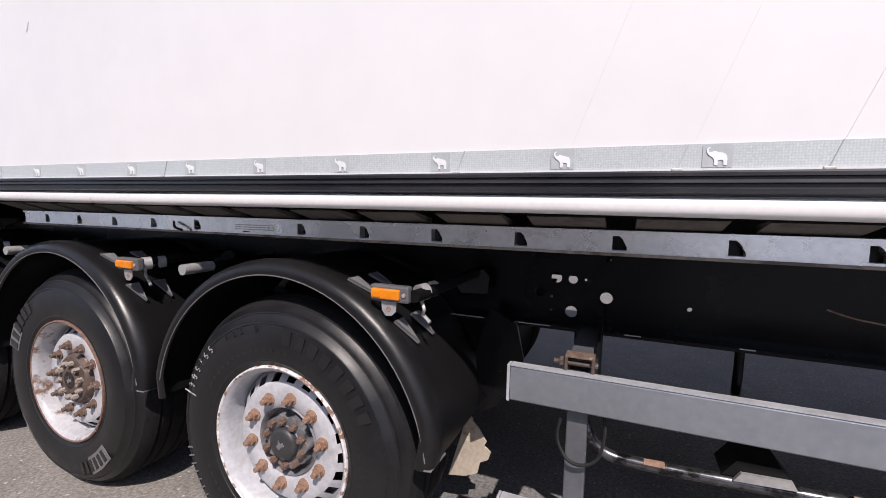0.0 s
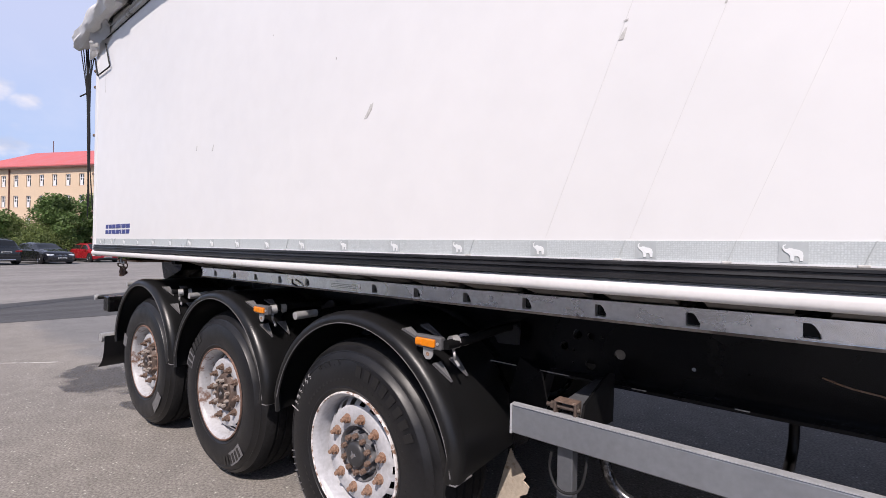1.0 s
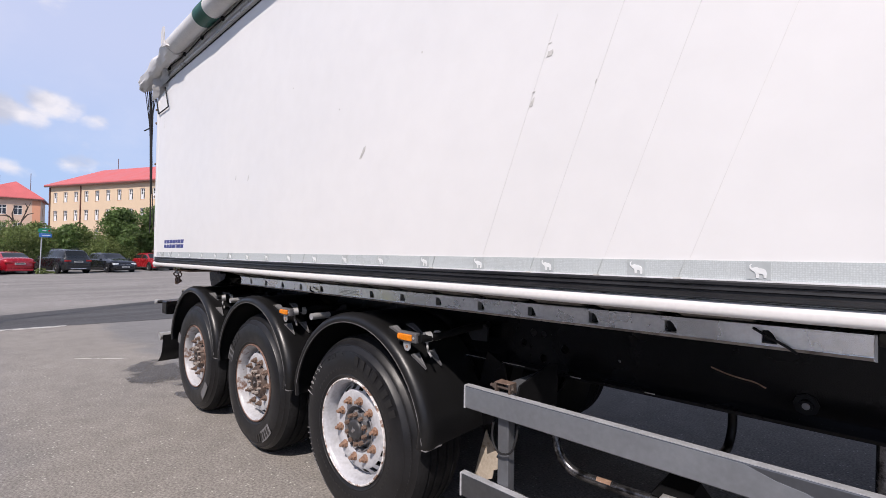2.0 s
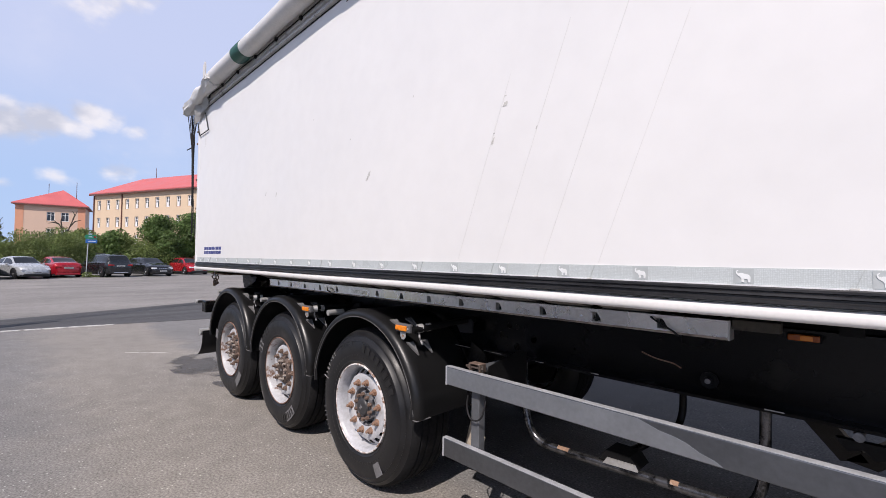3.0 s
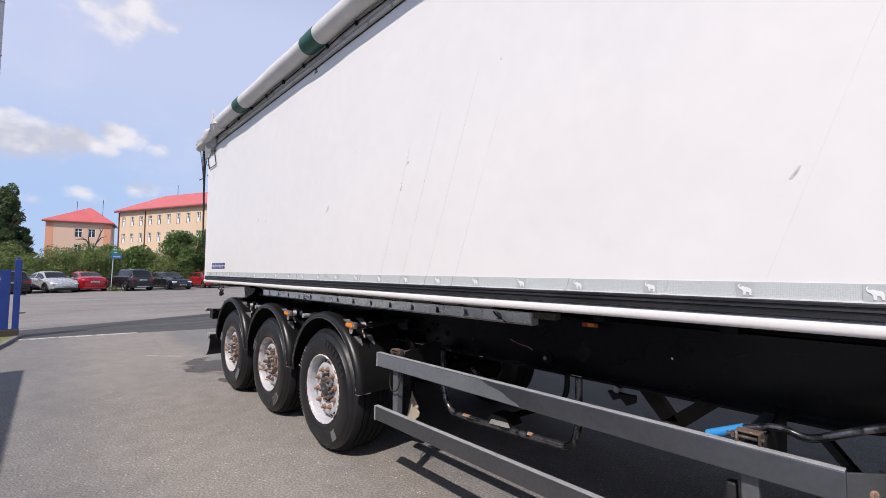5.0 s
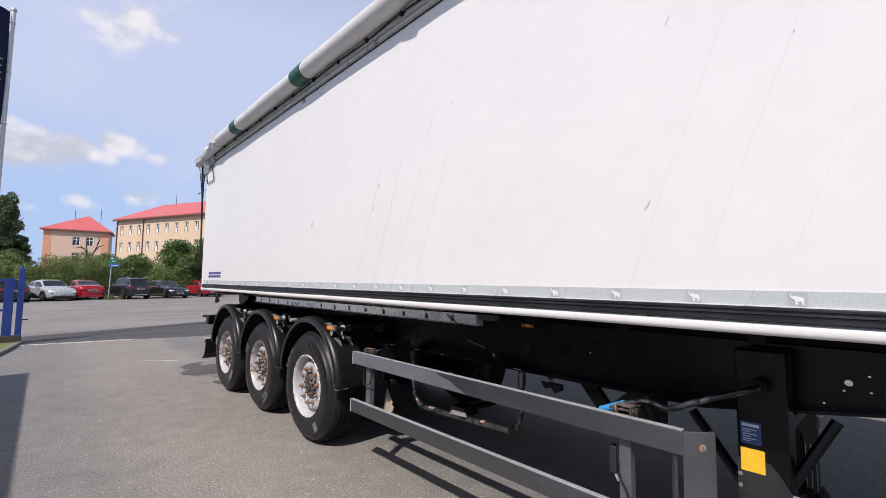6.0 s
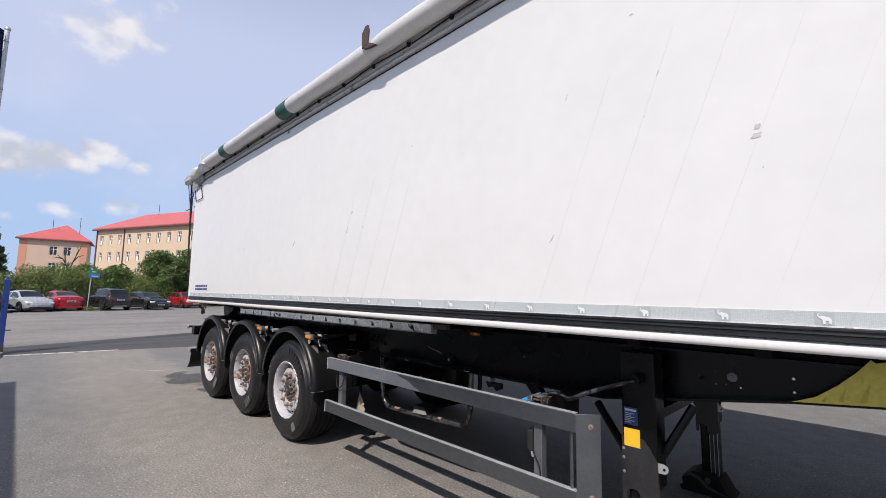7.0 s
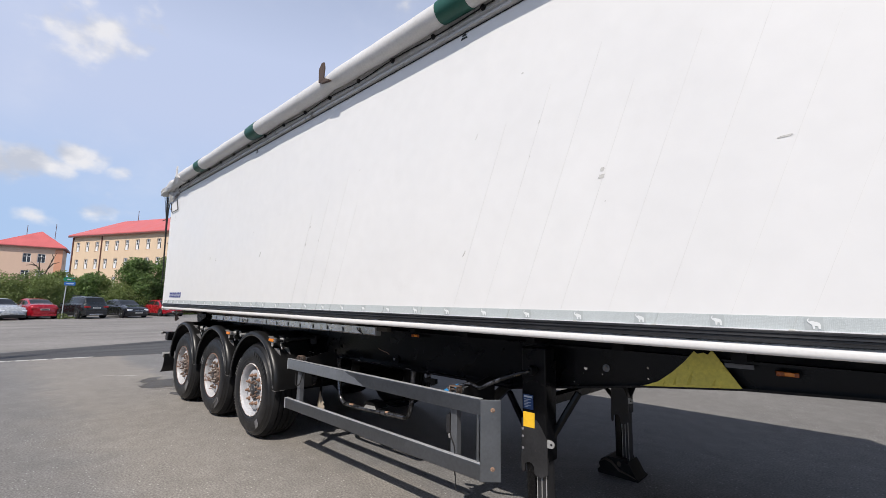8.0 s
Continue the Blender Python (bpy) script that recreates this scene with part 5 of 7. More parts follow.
# bent tube carrier under the beam
carrier = rounded([(0.935, 0.50, 0.94), (0.940, 0.50, 0.66), (1.00, 0.50, 0.47), (1.20, 0.50, 0.466), (2.04, 0.50, 0.503), (2.085, 0.50, 0.62), (2.09, 0.50, 0.94)], 0.12, 8)
cr = part("tube_carrier", tube(carrier, 0.021, 14), CARRIER, trailer, "bent black tube carrier with scraped paint", smooth=True)
for x0, x1 in ((1.17, 1.235), (1.74, 1.775)):
    part("scrape", tube([(x0, 0.497, 0.4745 + 0.044 * (x0 - 1.2)), (x1, 0.497, 0.4745 + 0.044 * (x1 - 1.2))], 0.0165, 10), RUST, cr, "scraped rusty spot")
part("carrier_foot", prism([(1.40, 0.50), (1.60, 0.505), (1.56, 0.555), (1.44, 0.555)], 0.49, 0.62), BLACK_DULL, cr)
part("worn_plate", prism([(1.43, 0.492), (1.60, 0.502), (1.585, 0.528), (1.45, 0.522)], 0.475, 0.489), GALV, cr, "scraped bright steel plate")
part("carrier_strut", tube(rounded([(1.50, 0.56, 0.525), (1.57, 1.16, 0.53), (1.584, 1.20, 0.62), (1.584, 1.20, 1.02)], 0.05), 0.021, 10), BLACK, cr, smooth=True)
# air tank and valve boxes in the dark between the beams
for x, y in ((2.75, 1.1), (0.45, 1.2)):
    part("air_tank", lathe([(0.0, -0.42), (0.08, -0.41), (0.125, -0.36), (0.135, -0.30), (0.135, 0.30), (0.125, 0.36), (0.08, 0.41), (0.0, 0.42)], 24), BLACK, trailer, at=pose(x, y, 1.02), smooth=True)
part("hook_plate", prism([(2.30, 0.895), (2.44, 0.895), (2.44, 0.86), (2.40, 0.84), (2.37, 0.87), (2.33, 0.855)], 0.42, 0.45), BLACK_DULL, trailer)
part("hook_pin", tube([(2.36, 0.39, 0.918), (2.36, 0.44, 0.918)], 0.016, 10), HUB, trailer)


# ---- landing legs ----
def landing_leg(y, x_off, slim=1.0):
    leg = part("landing_leg", box(bmesh.new(), (3.392, y, 0.56), (3.564, y + 0.13, 1.24), 0.008), BLACK, trailer, "black steel landing leg")
    arch = [(3.476 - 0.033 * (1 - math.cos(math.pi * k / 6)), 0.520 + 0.024 * math.sin(math.pi * k / 6)) for k in range(7)]
    shoe = [(3.390, 0.800), (3.388, 0.600), (3.384, 0.575), (3.386, 0.490), (3.398, 0.478), (3.410, 0.490)] + arch[::-1] + [(3.478, 0.486), (3.490, 0.474), (3.530, 0.474), (3.569, 0.500), (3.571, 0.570), (3.566, 0.600), (3.566, 0.700), (3.535, 0.755), (3.500, 0.800)]
    part("leg_shoe", prism(shoe, y - 0.0025, y + 0.012), LEG_GREY, leg, "worn dark grey shoe plate")
    part("inner_leg", box(bmesh.new(), (3.410, y + 0.014, 0.09), (3.476, y + 0.118, 0.60), 0.016), BLACK, leg)
    part("leg_flange", box(bmesh.new(), (3.484, y + 0.020, 0.09), (3.552, y + 0.112, 0.60), 0.004), LEG_GREY, leg)
    for x in (3.486, 3.518, 3.548):
        part("worn_edge", boxes(((x - 0.002, y + 0.0165, 0.10), (x + 0.003, y + 0.021, 0.50))), GALV, leg, "bare worn steel edge")
    ft = part("foot", prism([(3.255, 0.025), (3.655, 0.025), (3.662, 0.040), (3.630, 0.062), (3.590, 0.125), (3.560, 0.168), (3.535, 0.160), (3.52, 0.186), (3.36, 0.182), (3.290, 0.150), (3.262, 0.110), (3.275, 0.075), (3.245, 0.050)], y - 0.05, y + 0.17), BLACK_DULL, leg, "broad battered steel foot")
    part("foot_edge", prism([(3.270, 0.120), (3.330, 0.172), (3.405, 0.158), (3.480, 0.100), (3.620, 0.060), (3.645, 0.048), (3.560, 0.066), (3.470, 0.080), (3.395, 0.135), (3.335, 0.150)], y - 0.060, y - 0.051), DARK_RUST, ft, "bent rusty edge")
    part("foot_pin", tube([(3.475, y - 0.055, 0.14), (3.475, y + 0.175, 0.14)], 0.022, 10), DARK_RUST, ft)
    lug = [(3.560, 0.700), (3.590, 0.700)] + [(3.592 + 0.021 * math.sin(math.pi * k / 6), 0.677 + 0.022 * math.cos(math.pi * k / 6)) for k in range(7)] + [(3.560, 0.654)]
    lg = part("lug", prism(lug, y + 0.004, y + 0.012), GALV, leg, "small bare steel lug")
    part("lug_hole", lathe([(0.0, -0.002), (0.007, -0.002), (0.007, 0.002)], 10), BLACK_DULL, lg, at=pose(3.594, y + 0.004, 0.677))
    for p, q in (((3.40, 0.64), (3.17, 0.90)), ((3.52, 0.65), (3.69, 0.97))):
        part("brace", tube([(p[0], y + 0.10, p[1]), (q[0], 0.45 if y < 1 else 1.90, q[1])], 0.022, 8), BLACK, leg)
    leg.matrix_basis = pose(3.475 + x_off, 0, 0) @ Matrix.Diagonal((slim, 1, 1, 1)) @ pose(-3.475, 0, 0)
    return leg


leg1 = landing_leg(0.27, -0.022)
leg2 = landing_leg(1.86, -0.124, 0.86)
part("cross_shaft", tube([(3.475, 0.40, 1.02), (3.475, 1.86, 1.02)], 0.022, 10), BLACK_DULL, trailer, smooth=True)
part("leg_tie", boxes(((3.44, 0.40, 0.88), (3.51, 1.86, 0.93))), BLACK, trailer)
part("diagonal_brace", prism([(1.98, 0.90), (2.10, 0.92), (2.37, 0.58), (2.27, 0.56)], 1.2, 1.26), BLACK, trailer)
part("diagonal_brace", prism([(2.56, 0.80), (2.68, 0.80), (2.40, 0.55), (2.29, 0.57)], 1.2, 1.26), BLACK, trailer)
for z in (0.735, 0.690, 0.62):
    part("rivet", lathe([(0.0, -0.005), (0.008, -0.003), (0.009, 0.001)], 10), HUB, leg1, at=pose(3.398, 0.2675, z))
ys = part("yellow_sticker", boxes(((3.403, 0.2665, 0.752), (3.484, 0.2695, 0.842))), YELLOW_STICKER, leg1, "plain yellow sticker")
bs = part("blue_sticker", boxes(((3.405, 0.2665, 0.860), (3.475, 0.2695, 0.948))), BLUE_STICKER, leg1, "blue maker's sticker with pale print")
part("print_bar", boxes(((3.411, 0.2645, 0.930), (3.469, 0.2668, 0.941))), STICKER_TEXT, bs)
for i in range(6):
    part("print_bar", boxes(((3.413, 0.2645, 0.872 + i * 0.009), (3.440 + 0.02 * (i % 2), 0.2668, 0.875 + i * 0.009))), STICKER_TEXT, bs)
# crank handle with its blue grip
crank = part("crank_handle", tube(rounded([(3.47, 0.262, 1.105), (3.455, 0.14, 1.105), (3.266, 0.10, 1.026), (3.151, 0.10, 0.966), (3.08, 0.10, 0.992), (2.97, 0.10, 0.957)], 0.06), 0.013, 10), CARRIER, trailer, "bent worn steel crank handle", smooth=True)
part("grip", tube([(2.975, 0.10, 0.959), (2.858, 0.10, 0.906)], 0.017, 12), BLUE_GRIP, crank, "bright blue plastic grip", smooth=True)
part("crank_joint", lathe([(0.0, -0.03), (0.026, -0.03), (0.032, 0.0), (0.026, 0.03), (0.0, 0.03)], 16), BLACK_DULL, crank, at=pose(3.46, 0.235, 1.105), smooth=True)

# ---- rear details ----
part("rear_beam", boxes(((-3.32, 0.30, 0.94), (-3.20, 2.05, 1.06))), BLACK_DULL, trailer)
lamp_bar = part("rear_lamp_bracket", tube(rounded([(-3.10, 0.25, 0.93), (-3.30, 0.08, 0.945), (-3.39, -0.08, 0.945)], 0.05), 0.016, 10), BLACK_DULL, trailer, smooth=True)
part("rear_lamp", lathe([(0.0, -0.02), (0.022, -0.018), (0.026, 0.0), (0.02, 0.02), (0.0, 0.022)], 16), GALV, lamp_bar, "small round clearance lamp", at=pose(-3.40, -0.08, 0.945), smooth=True)
part("lamp_box", box(bmesh.new(), (-3.30, -0.06, 0.83), (-3.16, 0.16, 0.965), 0.01), BLACK, lamp_bar)
bump_bar = part("rear_bumper", tube([(-3.24, -0.09, 0.60), (-3.24, 2.40, 0.60)], 0.04, 14), GALV, trailer, "round steel rear bumper bar", smooth=True)
for y in (0.5, 1.85):
    part("bumper_arm", boxes(((-3.27, y - 0.04, 0.56), (-3.17, y + 0.04, 0.96))), BLACK_DULL, bump_bar)
for y in (-0.05, FAR - 0.42):
    fl = bmesh.new()
    grid = [[fl.verts.new((-3.17 - 0.03 * (j / 5) ** 2 - 0.13 * (j / 5) ** 4, y + 0.40 * i / 4 - 0.03, 0.62 - 0.30 * j / 5)) for i in range(5)] for j in range(6)]
    for a, b in zip(grid, grid[1:]):
        for i in range(4):
            fl.faces.new((a[i], a[i + 1], b[i + 1], b[i]))
    bmesh.ops.solidify(fl, geom=list(fl.faces), thickness=0.008)
    part("mud_flap", fl, RUB_BLACK, trailer, "curled black rubber mud flap", smooth=True)
part("tailgate_hook", prism([(-3.02, 1.30), (-2.55, 1.30), (-2.60, 1.22), (-2.72, 1.18), (-2.86, 1.14), (-2.90, 1.12), (-2.96, 1.13), (-3.00, 1.22)], 0.30, 0.46), BLACK, trailer)
part("hinge_plate", boxes(((-3.25, 0.02, 1.285), (-2.75, 0.30, 1.30))), RUST, trailer)
chain = part("chain", tube([(-3.24, 0.06, 1.29), (-3.23, 0.06, 1.27)], 0.008, 6), GALV, trailer, "short rusty chain hung below the tailgate")
link = mesh_of("link", lathe([(0.016 + 0.005 * math.cos(a), 0.005 * math.sin(a)) for a in [k * math.pi / 3 for k in range(6)]], 12, closed=True), NUT_DARK)
for i in range(11):
    t = i / 10
    px, pz = -3.26 + 0.15 * t, 1.285 - 0.12 * (1 - (2 * t - 1) ** 2)
    part("link", link, None, chain, at=pose(px, 0.05, pz, 0, 30 * i, 90 * (i % 2)) @ Matrix.Diagonal((1.5, 1, 1, 1)))
part("drip_hook", tube(rounded([(-3.12, 0.02, 1.33), (-3.10, 0.01, 1.27), (-3.07, 0.02, 1.26), (-3.06, 0.03, 1.29)], 0.02), 0.008, 6), GALV, trailer)

# ---- tarpaulin ----
ROLL_Y, ROLL_Z, ROLL_R = -0.178, 3.460, 0.078
pts, rad = [], []
N = 150
for i in range(N + 1):
    x = -2.62 + (FRONT + 2.6) * i / N
    pts.append((x, ROLL_Y + 0.006 * noise.noise((x * 1.3, 2, 0)), ROLL_Z + 0.008 * noise.noise((x * 0.9, 0, 5))))
    pinch = 0.16 * math.exp(-((x - 1.66) / 0.10) ** 2)
    rad.append(ROLL_R * (1 + 0.05 * noise.noise((x * 2.2, 0, 0)) - pinch))
roll = part("tarpaulin_roll", tube(pts, rad, 26, wobble=0.035), TARP, trailer, "rolled light grey tarpaulin along the top edge, creased and bulging", smooth=True)
for gx, w in ((-1.79, 0.20), (0.055, 0.24), (3.19, 0.25), (6.2, 0.25)):
    gp = [(gx - w / 2 + w * i / 8, ROLL_Y + 0.006 * noise.noise(((gx - w / 2 + w * i / 8) * 1.3, 2, 0)), ROLL_Z + 0.008 * noise.noise(((gx - w / 2 + w * i / 8) * 0.9, 0, 5))) for i in range(9)]
    part("green_band", tube(gp, [ROLL_R * (1 + 0.05 * noise.noise((p[0] * 2.2, 0, 0))) + 0.004 for p in gp], 26, wobble=0.035), TARP_GREEN, roll, "dark green tarpaulin band", smooth=True)
# crumpled end drooping over the rear corner
cp, cr2 = [], []
for i in range(30):
    t = i / 29
    x = -2.60 - 1.30 * t
    cp.append((x, ROLL_Y + 0.05 * t, ROLL_Z - 0.01 - 0.035 * t - 0.015 * t ** 3))
    cr2.append((0.080 - 0.010 * t + 0.008 * math.sin(t * 17)) * (1.0 if t < 0.93 else 0.75))
def folded(points, radii, sides=22, steps=34):
    """A crushed tube of cloth: ridged folds running round and along it."""
    bm, rows = bmesh.new(), []
    for i in range(steps + 1):
        u = i / steps * (len(points) - 1)
        k = min(int(u), len(points) - 2)
        c = Vector(points[k]).lerp(Vector(points[k + 1]), u - k)
        r = radii[k] + (radii[k + 1] - radii[k]) * (u - k)
        row = []
        for j in range(sides):
            an = 2 * math.pi * j / sides
            o = Vector((0, math.cos(an), math.sin(an)))
            q = Vector((c.x * 2.6 + 0.5 * an, o.y * 0.9, o.z * 0.9))
            fold = 1 - 2 * abs(noise.noise(q * 1.1)) * 2.1
            fine = 1 - 2 * abs(noise.noise(q * 2.7 + Vector((3, 1, 7))))
            row.append(bm.verts.new(c + o * r * (0.95 + 0.12 * fold + 0.05 * fine)))
        rows.append(row)
    for p, q in zip(rows, rows[1:]):
        for j in range(sides):
            bm.faces.new((p[j], p[(j + 1) % sides], q[(j + 1) % sides], q[j]))
    bm.faces.new(rows[0])
    bm.faces.new(rows[-1][::-1])
    return bm


crumple = part("crumpled_tarpaulin", mesh_of("crumpled_tarpaulin", folded(cp, cr2), TARP, True, 0.32), None, trailer, "crumpled grey tarpaulin end over the rear corner")
for x, z, k, st in ((-2.66, 3.50, 0.9, TARP), (1.66, 3.50, 1.0, STRAP)):
    b = part("roll_bracket", prism([(x - 0.035 * k, z - 0.060), (x + 0.045 * k, z - 0.078), (x + 0.125 * k, z - 0.088), (x + 0.10 * k, z - 0.070), (x + 0.02 * k, z - 0.030), (x - 0.02, z - 0.02)], ROLL_Y - 0.088, ROLL_Y - 0.062), st, trailer, "worn strap stop gripping the tarpaulin roll")
    part("strap_tongue", prism([(x - 0.055 * k, z - 0.05), (x + 0.020 * k, z - 0.04), (x + 0.036 * k, z + 0.06), (x + 0.022 * k, z + 0.118), (x - 0.016 * k, z + 0.122), (x - 0.058 * k, z + 0.08)], ROLL_Y - 0.090, ROLL_Y - 0.078), st, b)
# cloth sheet over the top
sheet = bmesh.new()
rows = []
for i in range(12):
    x = REAR + 0.2 + (FRONT - REAR - 0.2) * i / 11
    rows.append([sheet.verts.new((x, NEAR - 0.02 + (FAR - NEAR + 0.04) * j / 10, 3.42 + 0.10 * math.sin(math.pi * j / 10))) for j in range(11)])
for a, b in zip(rows, rows[1:]):
    for j in range(10):
        sheet.faces.new((a[j], a[j + 1], b[j + 1], b[j]))
bmesh.ops.solidify(sheet, geom=list(sheet.faces), thickness=0.006)
part("tarpaulin_sheet", sheet, TARP, trailer, "light grey tarpaulin stretched over the load bed", smooth=True)
# top edge profile with its cord and studs
top = part("top_profile", prism([(NEAR - 0.004, 3.305), (NEAR - 0.022, 3.312), (NEAR - 0.022, 3.332), (NEAR - 0.008, 3.336), (NEAR - 0.008, 3.344), (NEAR - 0.026, 3.352), (NEAR - 0.026, 3.40), (NEAR - 0.040, 3.425), (NEAR - 0.030, 3.455), (NEAR + 0.05, 3.46), (NEAR + 0.05, 3.305)], REAR + 0.25, FRONT, "yz"), TARP_EDGE, trailer, "grey folded top profile")
part("far_top_profile", boxes(((REAR + 0.1, FAR - 0.05, 3.305), (FRONT, FAR + 0.026, 3.385))), TARP_EDGE, trailer)
cord = [(REAR + 0.3 + (FRONT - REAR - 0.35) * i / 60, NEAR - 0.034 - 0.006 * math.sin(i * 1.1), 3.378 + 0.006 * math.sin(i * 0.9)) for i in range(61)]
part("cord", tube(cord, 0.005, 6), ROPE, top, "thin dark cord", smooth=True)
part("trim_wire", tube([(REAR + 0.35, NEAR - 0.004, 3.296), (FRONT, NEAR - 0.004, 3.296)], 0.004, 6), ROPE, top)
stud = mesh_of("stud", lathe([(0.0, -0.020), (0.014, -0.020), (0.019, -0.012), (0.019, 0.0), (0.0, 0.0)], 12), BLACK_DULL, True)
for i in range(22):
    part("stud", stud, None, top, at=pose(1.099 + 0.4555 * (i - 9), NEAR - 0.026, 3.378))
# hanging flap, hook and black ropes at the rear corner
flap = bmesh.new()
g = [[flap.verts.new((-3.56 + 0.52 * i / 6 + 0.02 * math.sin(j * 2.0 + i), NEAR - 0.03 - 0.05 * (1 - j / 5) + 0.018 * math.sin(i * 1.9 + j), 3.36 - (0.22 - 0.16 * i / 6) * j / 5)) for i in range(7)] for j in range(6)]
for a, b in zip(g, g[1:]):
    for i in range(6):
        flap.faces.new((a[i], a[i + 1], b[i + 1], b[i]))
bmesh.ops.solidify(flap, geom=list(flap.faces), thickness=0.004)
part("tarpaulin_flap", flap, TARP, trailer, "loose grey tarpaulin flap", smooth=True)
hook = part("rear_hook", tube(rounded([(-3.235, NEAR - 0.015, 3.22), (-3.11, NEAR - 0.015, 2.99), (-3.455, NEAR - 0.015, 2.985), (-3.55, NEAR - 0.012, 3.17)], 0.02), 0.0060, 6), BLACK_DULL, trailer, "bent dark wire hook")
part("drip", boxes(((-3.272, NEAR - 0.001, 2.80), (-3.267, NEAR + 0.002, 2.98))), MARK_GREY, hook)
rr = random.Random(5)
ropes = part("rear_ropes", tube([(-3.92, -0.075, 3.40), (-3.85, -0.065, 2.95), (-3.82, -0.06, 2.5), (-3.81, -0.06, 2.15)], 0.009, 8), ROPE, trailer, "bundle of black ropes hanging down the tailgate")
for k in range(7):
    x0 = -4.0 + 0.036 * k
    part("rope", tube(rounded([(x0, -0.10 + 0.012 * k, 3.39), (-3.86 + 0.014 * (k % 4), -0.075, 2.92), (-3.85 + 0.018 * (k % 4), -0.07, 2.6), (-3.815 + 0.02 * (k % 3), -0.065, 2.0 - 0.10 * (k % 4))], 0.2), 0.0046, 6), ROPE, ropes)
part("rope", tube([(-3.72, -0.08, 3.38), (-3.70, -0.09, 2.7), (-3.70, -0.085, 2.25), (-3.56, -0.085, 1.72)], 0.005, 6), ROPE, ropes)
part("rope_end", tube([(-3.98, -0.10, 2.90), (-3.86, -0.08, 2.91)], 0.007, 6), ROPE, ropes)
for z in (3.06, 2.91, 2.46, 2.1, 1.75, 1.5):
    part("tailgate_bolt", lathe([(0.0, -0.024), (0.013, -0.022), (0.016, 0.0)], 10), NUT_DARK, trailer, at=pose(REAR - 0.012, NEAR + 0.01, z, 0, 0, -60))

# the tipper body lies slightly nose-down on its chassis
SLOPE = pose(1.0, 0, 0, 0, 0.2, 0) @ pose(-1.0, 0, 0)
BODY = ("side_wall", "front_wall", "tailgate", "corner_post", "scratch", "bare_patch", "triangle_mark", "blue_bar", "reflective_tape", "rubbing_strip", "far_rubbing_strip", "bottom_tube",
        "tarpaulin_roll", "tarpaulin_sheet", "crumpled_tarpaulin", "roll_bracket", "top_profile", "far_top_profile", "tarpaulin_flap", "rear_hook", "rear_ropes", "tailgate_bolt")
CHASSIS_SLOPE = pose(3.4, 0, 0, 0, 0.25, 0) @ pose(-3.4, 0, 0)
TOP = ("triangle_mark", "tarpaulin_roll", "tarpaulin_sheet", "crumpled_tarpaulin", "roll_bracket", "top_profile", "far_top_profile")
TOP_SLOPE = pose(-1.5, 0, 0.009, 0, -0.42, 0) @ pose(1.5, 0, 0)
for ob in trailer.children:
    kind_name = ob.name.split(".")[0]
    if kind_name in BODY:
        ob.matrix_basis = (TOP_SLOPE if kind_name in TOP else SLOPE) @ ob.matrix_basis
    elif kind_name not in ("wheel", "axle", "landing_leg", "slotted_rail", "rail_end_plate", "cable_tie", "type_plate"):
        ob.matrix_basis = CHASSIS_SLOPE @ ob.matrix_basis

# ---- gate, flag, sign ----
gate = thing("gate", "blue painted steel yard gate with a pale wire mesh leaf", "gate", at=pose(-10.0, -2.25, 0))
post = part("gate_post", box(bmesh.new(), (-0.055, -0.045, 0.0), (0.055, 0.065, 1.72), 0.006), GATE_BLUE, gate)
part("post_cap", lathe([(0.0, 1.79), (0.02, 1.785), (0.03, 1.74), (0.055, 1.72), (0.055, 1.70), (0.0, 1.70)], 16, axis="z"), GATE_BLUE, post, at=pose(0, 0, 0))
part("gate_stile", box(bmesh.new(), (-0.03, -0.26, 0.10), (0.05, -0.10, 1.50), 0.005), GATE_BLUE, gate)
for z in (0.55, 0.95, 1.5):
    part("hinge", tube([(0.02, 0.06, z), (0.02, 0.16, z)], 0.012, 8), BLACK_DULL, post)
leaf = part("gate_leaf", boxes(((-0.02, -2.9, 0.12), (0.03, -0.26, 0.18)), ((-0.02, -2.9, 1.42), (0.03, -0.26, 1.48)), ((-0.02, -2.9, 0.75), (0.03, -0.26, 0.80)), ((-0.02, -2.95, 0.10), (0.03, -2.88, 1.5))), GATE_BLUE, gate)
for i in range(48):
    part("mesh_wire", boxes(((0.0, -2.86 + 0.052 * i, 0.15), (0.006, -2.854 + 0.052 * i, 1.62))), WIRE_WHITE, leaf)
part("gate_foot", boxes(((-0.10, -3.0, 0.0), (0.08, 0.07, 0.20)), bevel=0.01), DARK_RUST, gate, "dark weathered plinth under the gate")
flag = thing("flagpole", "tall white flagpole with a dark blue hanging banner", "flagpole", at=pose(-10.0, -2.76, 0))
part("pole", tube([(0, 0, 0), (0, 0, 7.72)], 0.045, 14), POLE, flag, smooth=True)
part("pole_cap", lathe([(0.0, 7.80), (0.03, 7.79), (0.06, 7.75), (0.06, 7.71), (0.0, 7.71)], 14, axis="z"), GALV, flag, smooth=True)
ban = bmesh.new()
g = [[ban.verts.new((0.05 * math.sin(i * 1.1 + j * 0.3), -0.06 - 1.45 * i / 10, 7.66 - 3.3 * j / 12)) for i in range(11)] for j in range(13)]
for a, b in zip(g, g[1:]):
    for i in range(10):
        ban.faces.new((a[i], a[i + 1], b[i + 1], b[i]))
bmesh.ops.solidify(ban, geom=list(ban.faces), thickness=0.004)
banner = part("banner", ban, FLAG_BLUE, flag, "dark blue cloth banner with pale print", smooth=True, at=pose(0, 0, 0, 0, 0, 29.3))
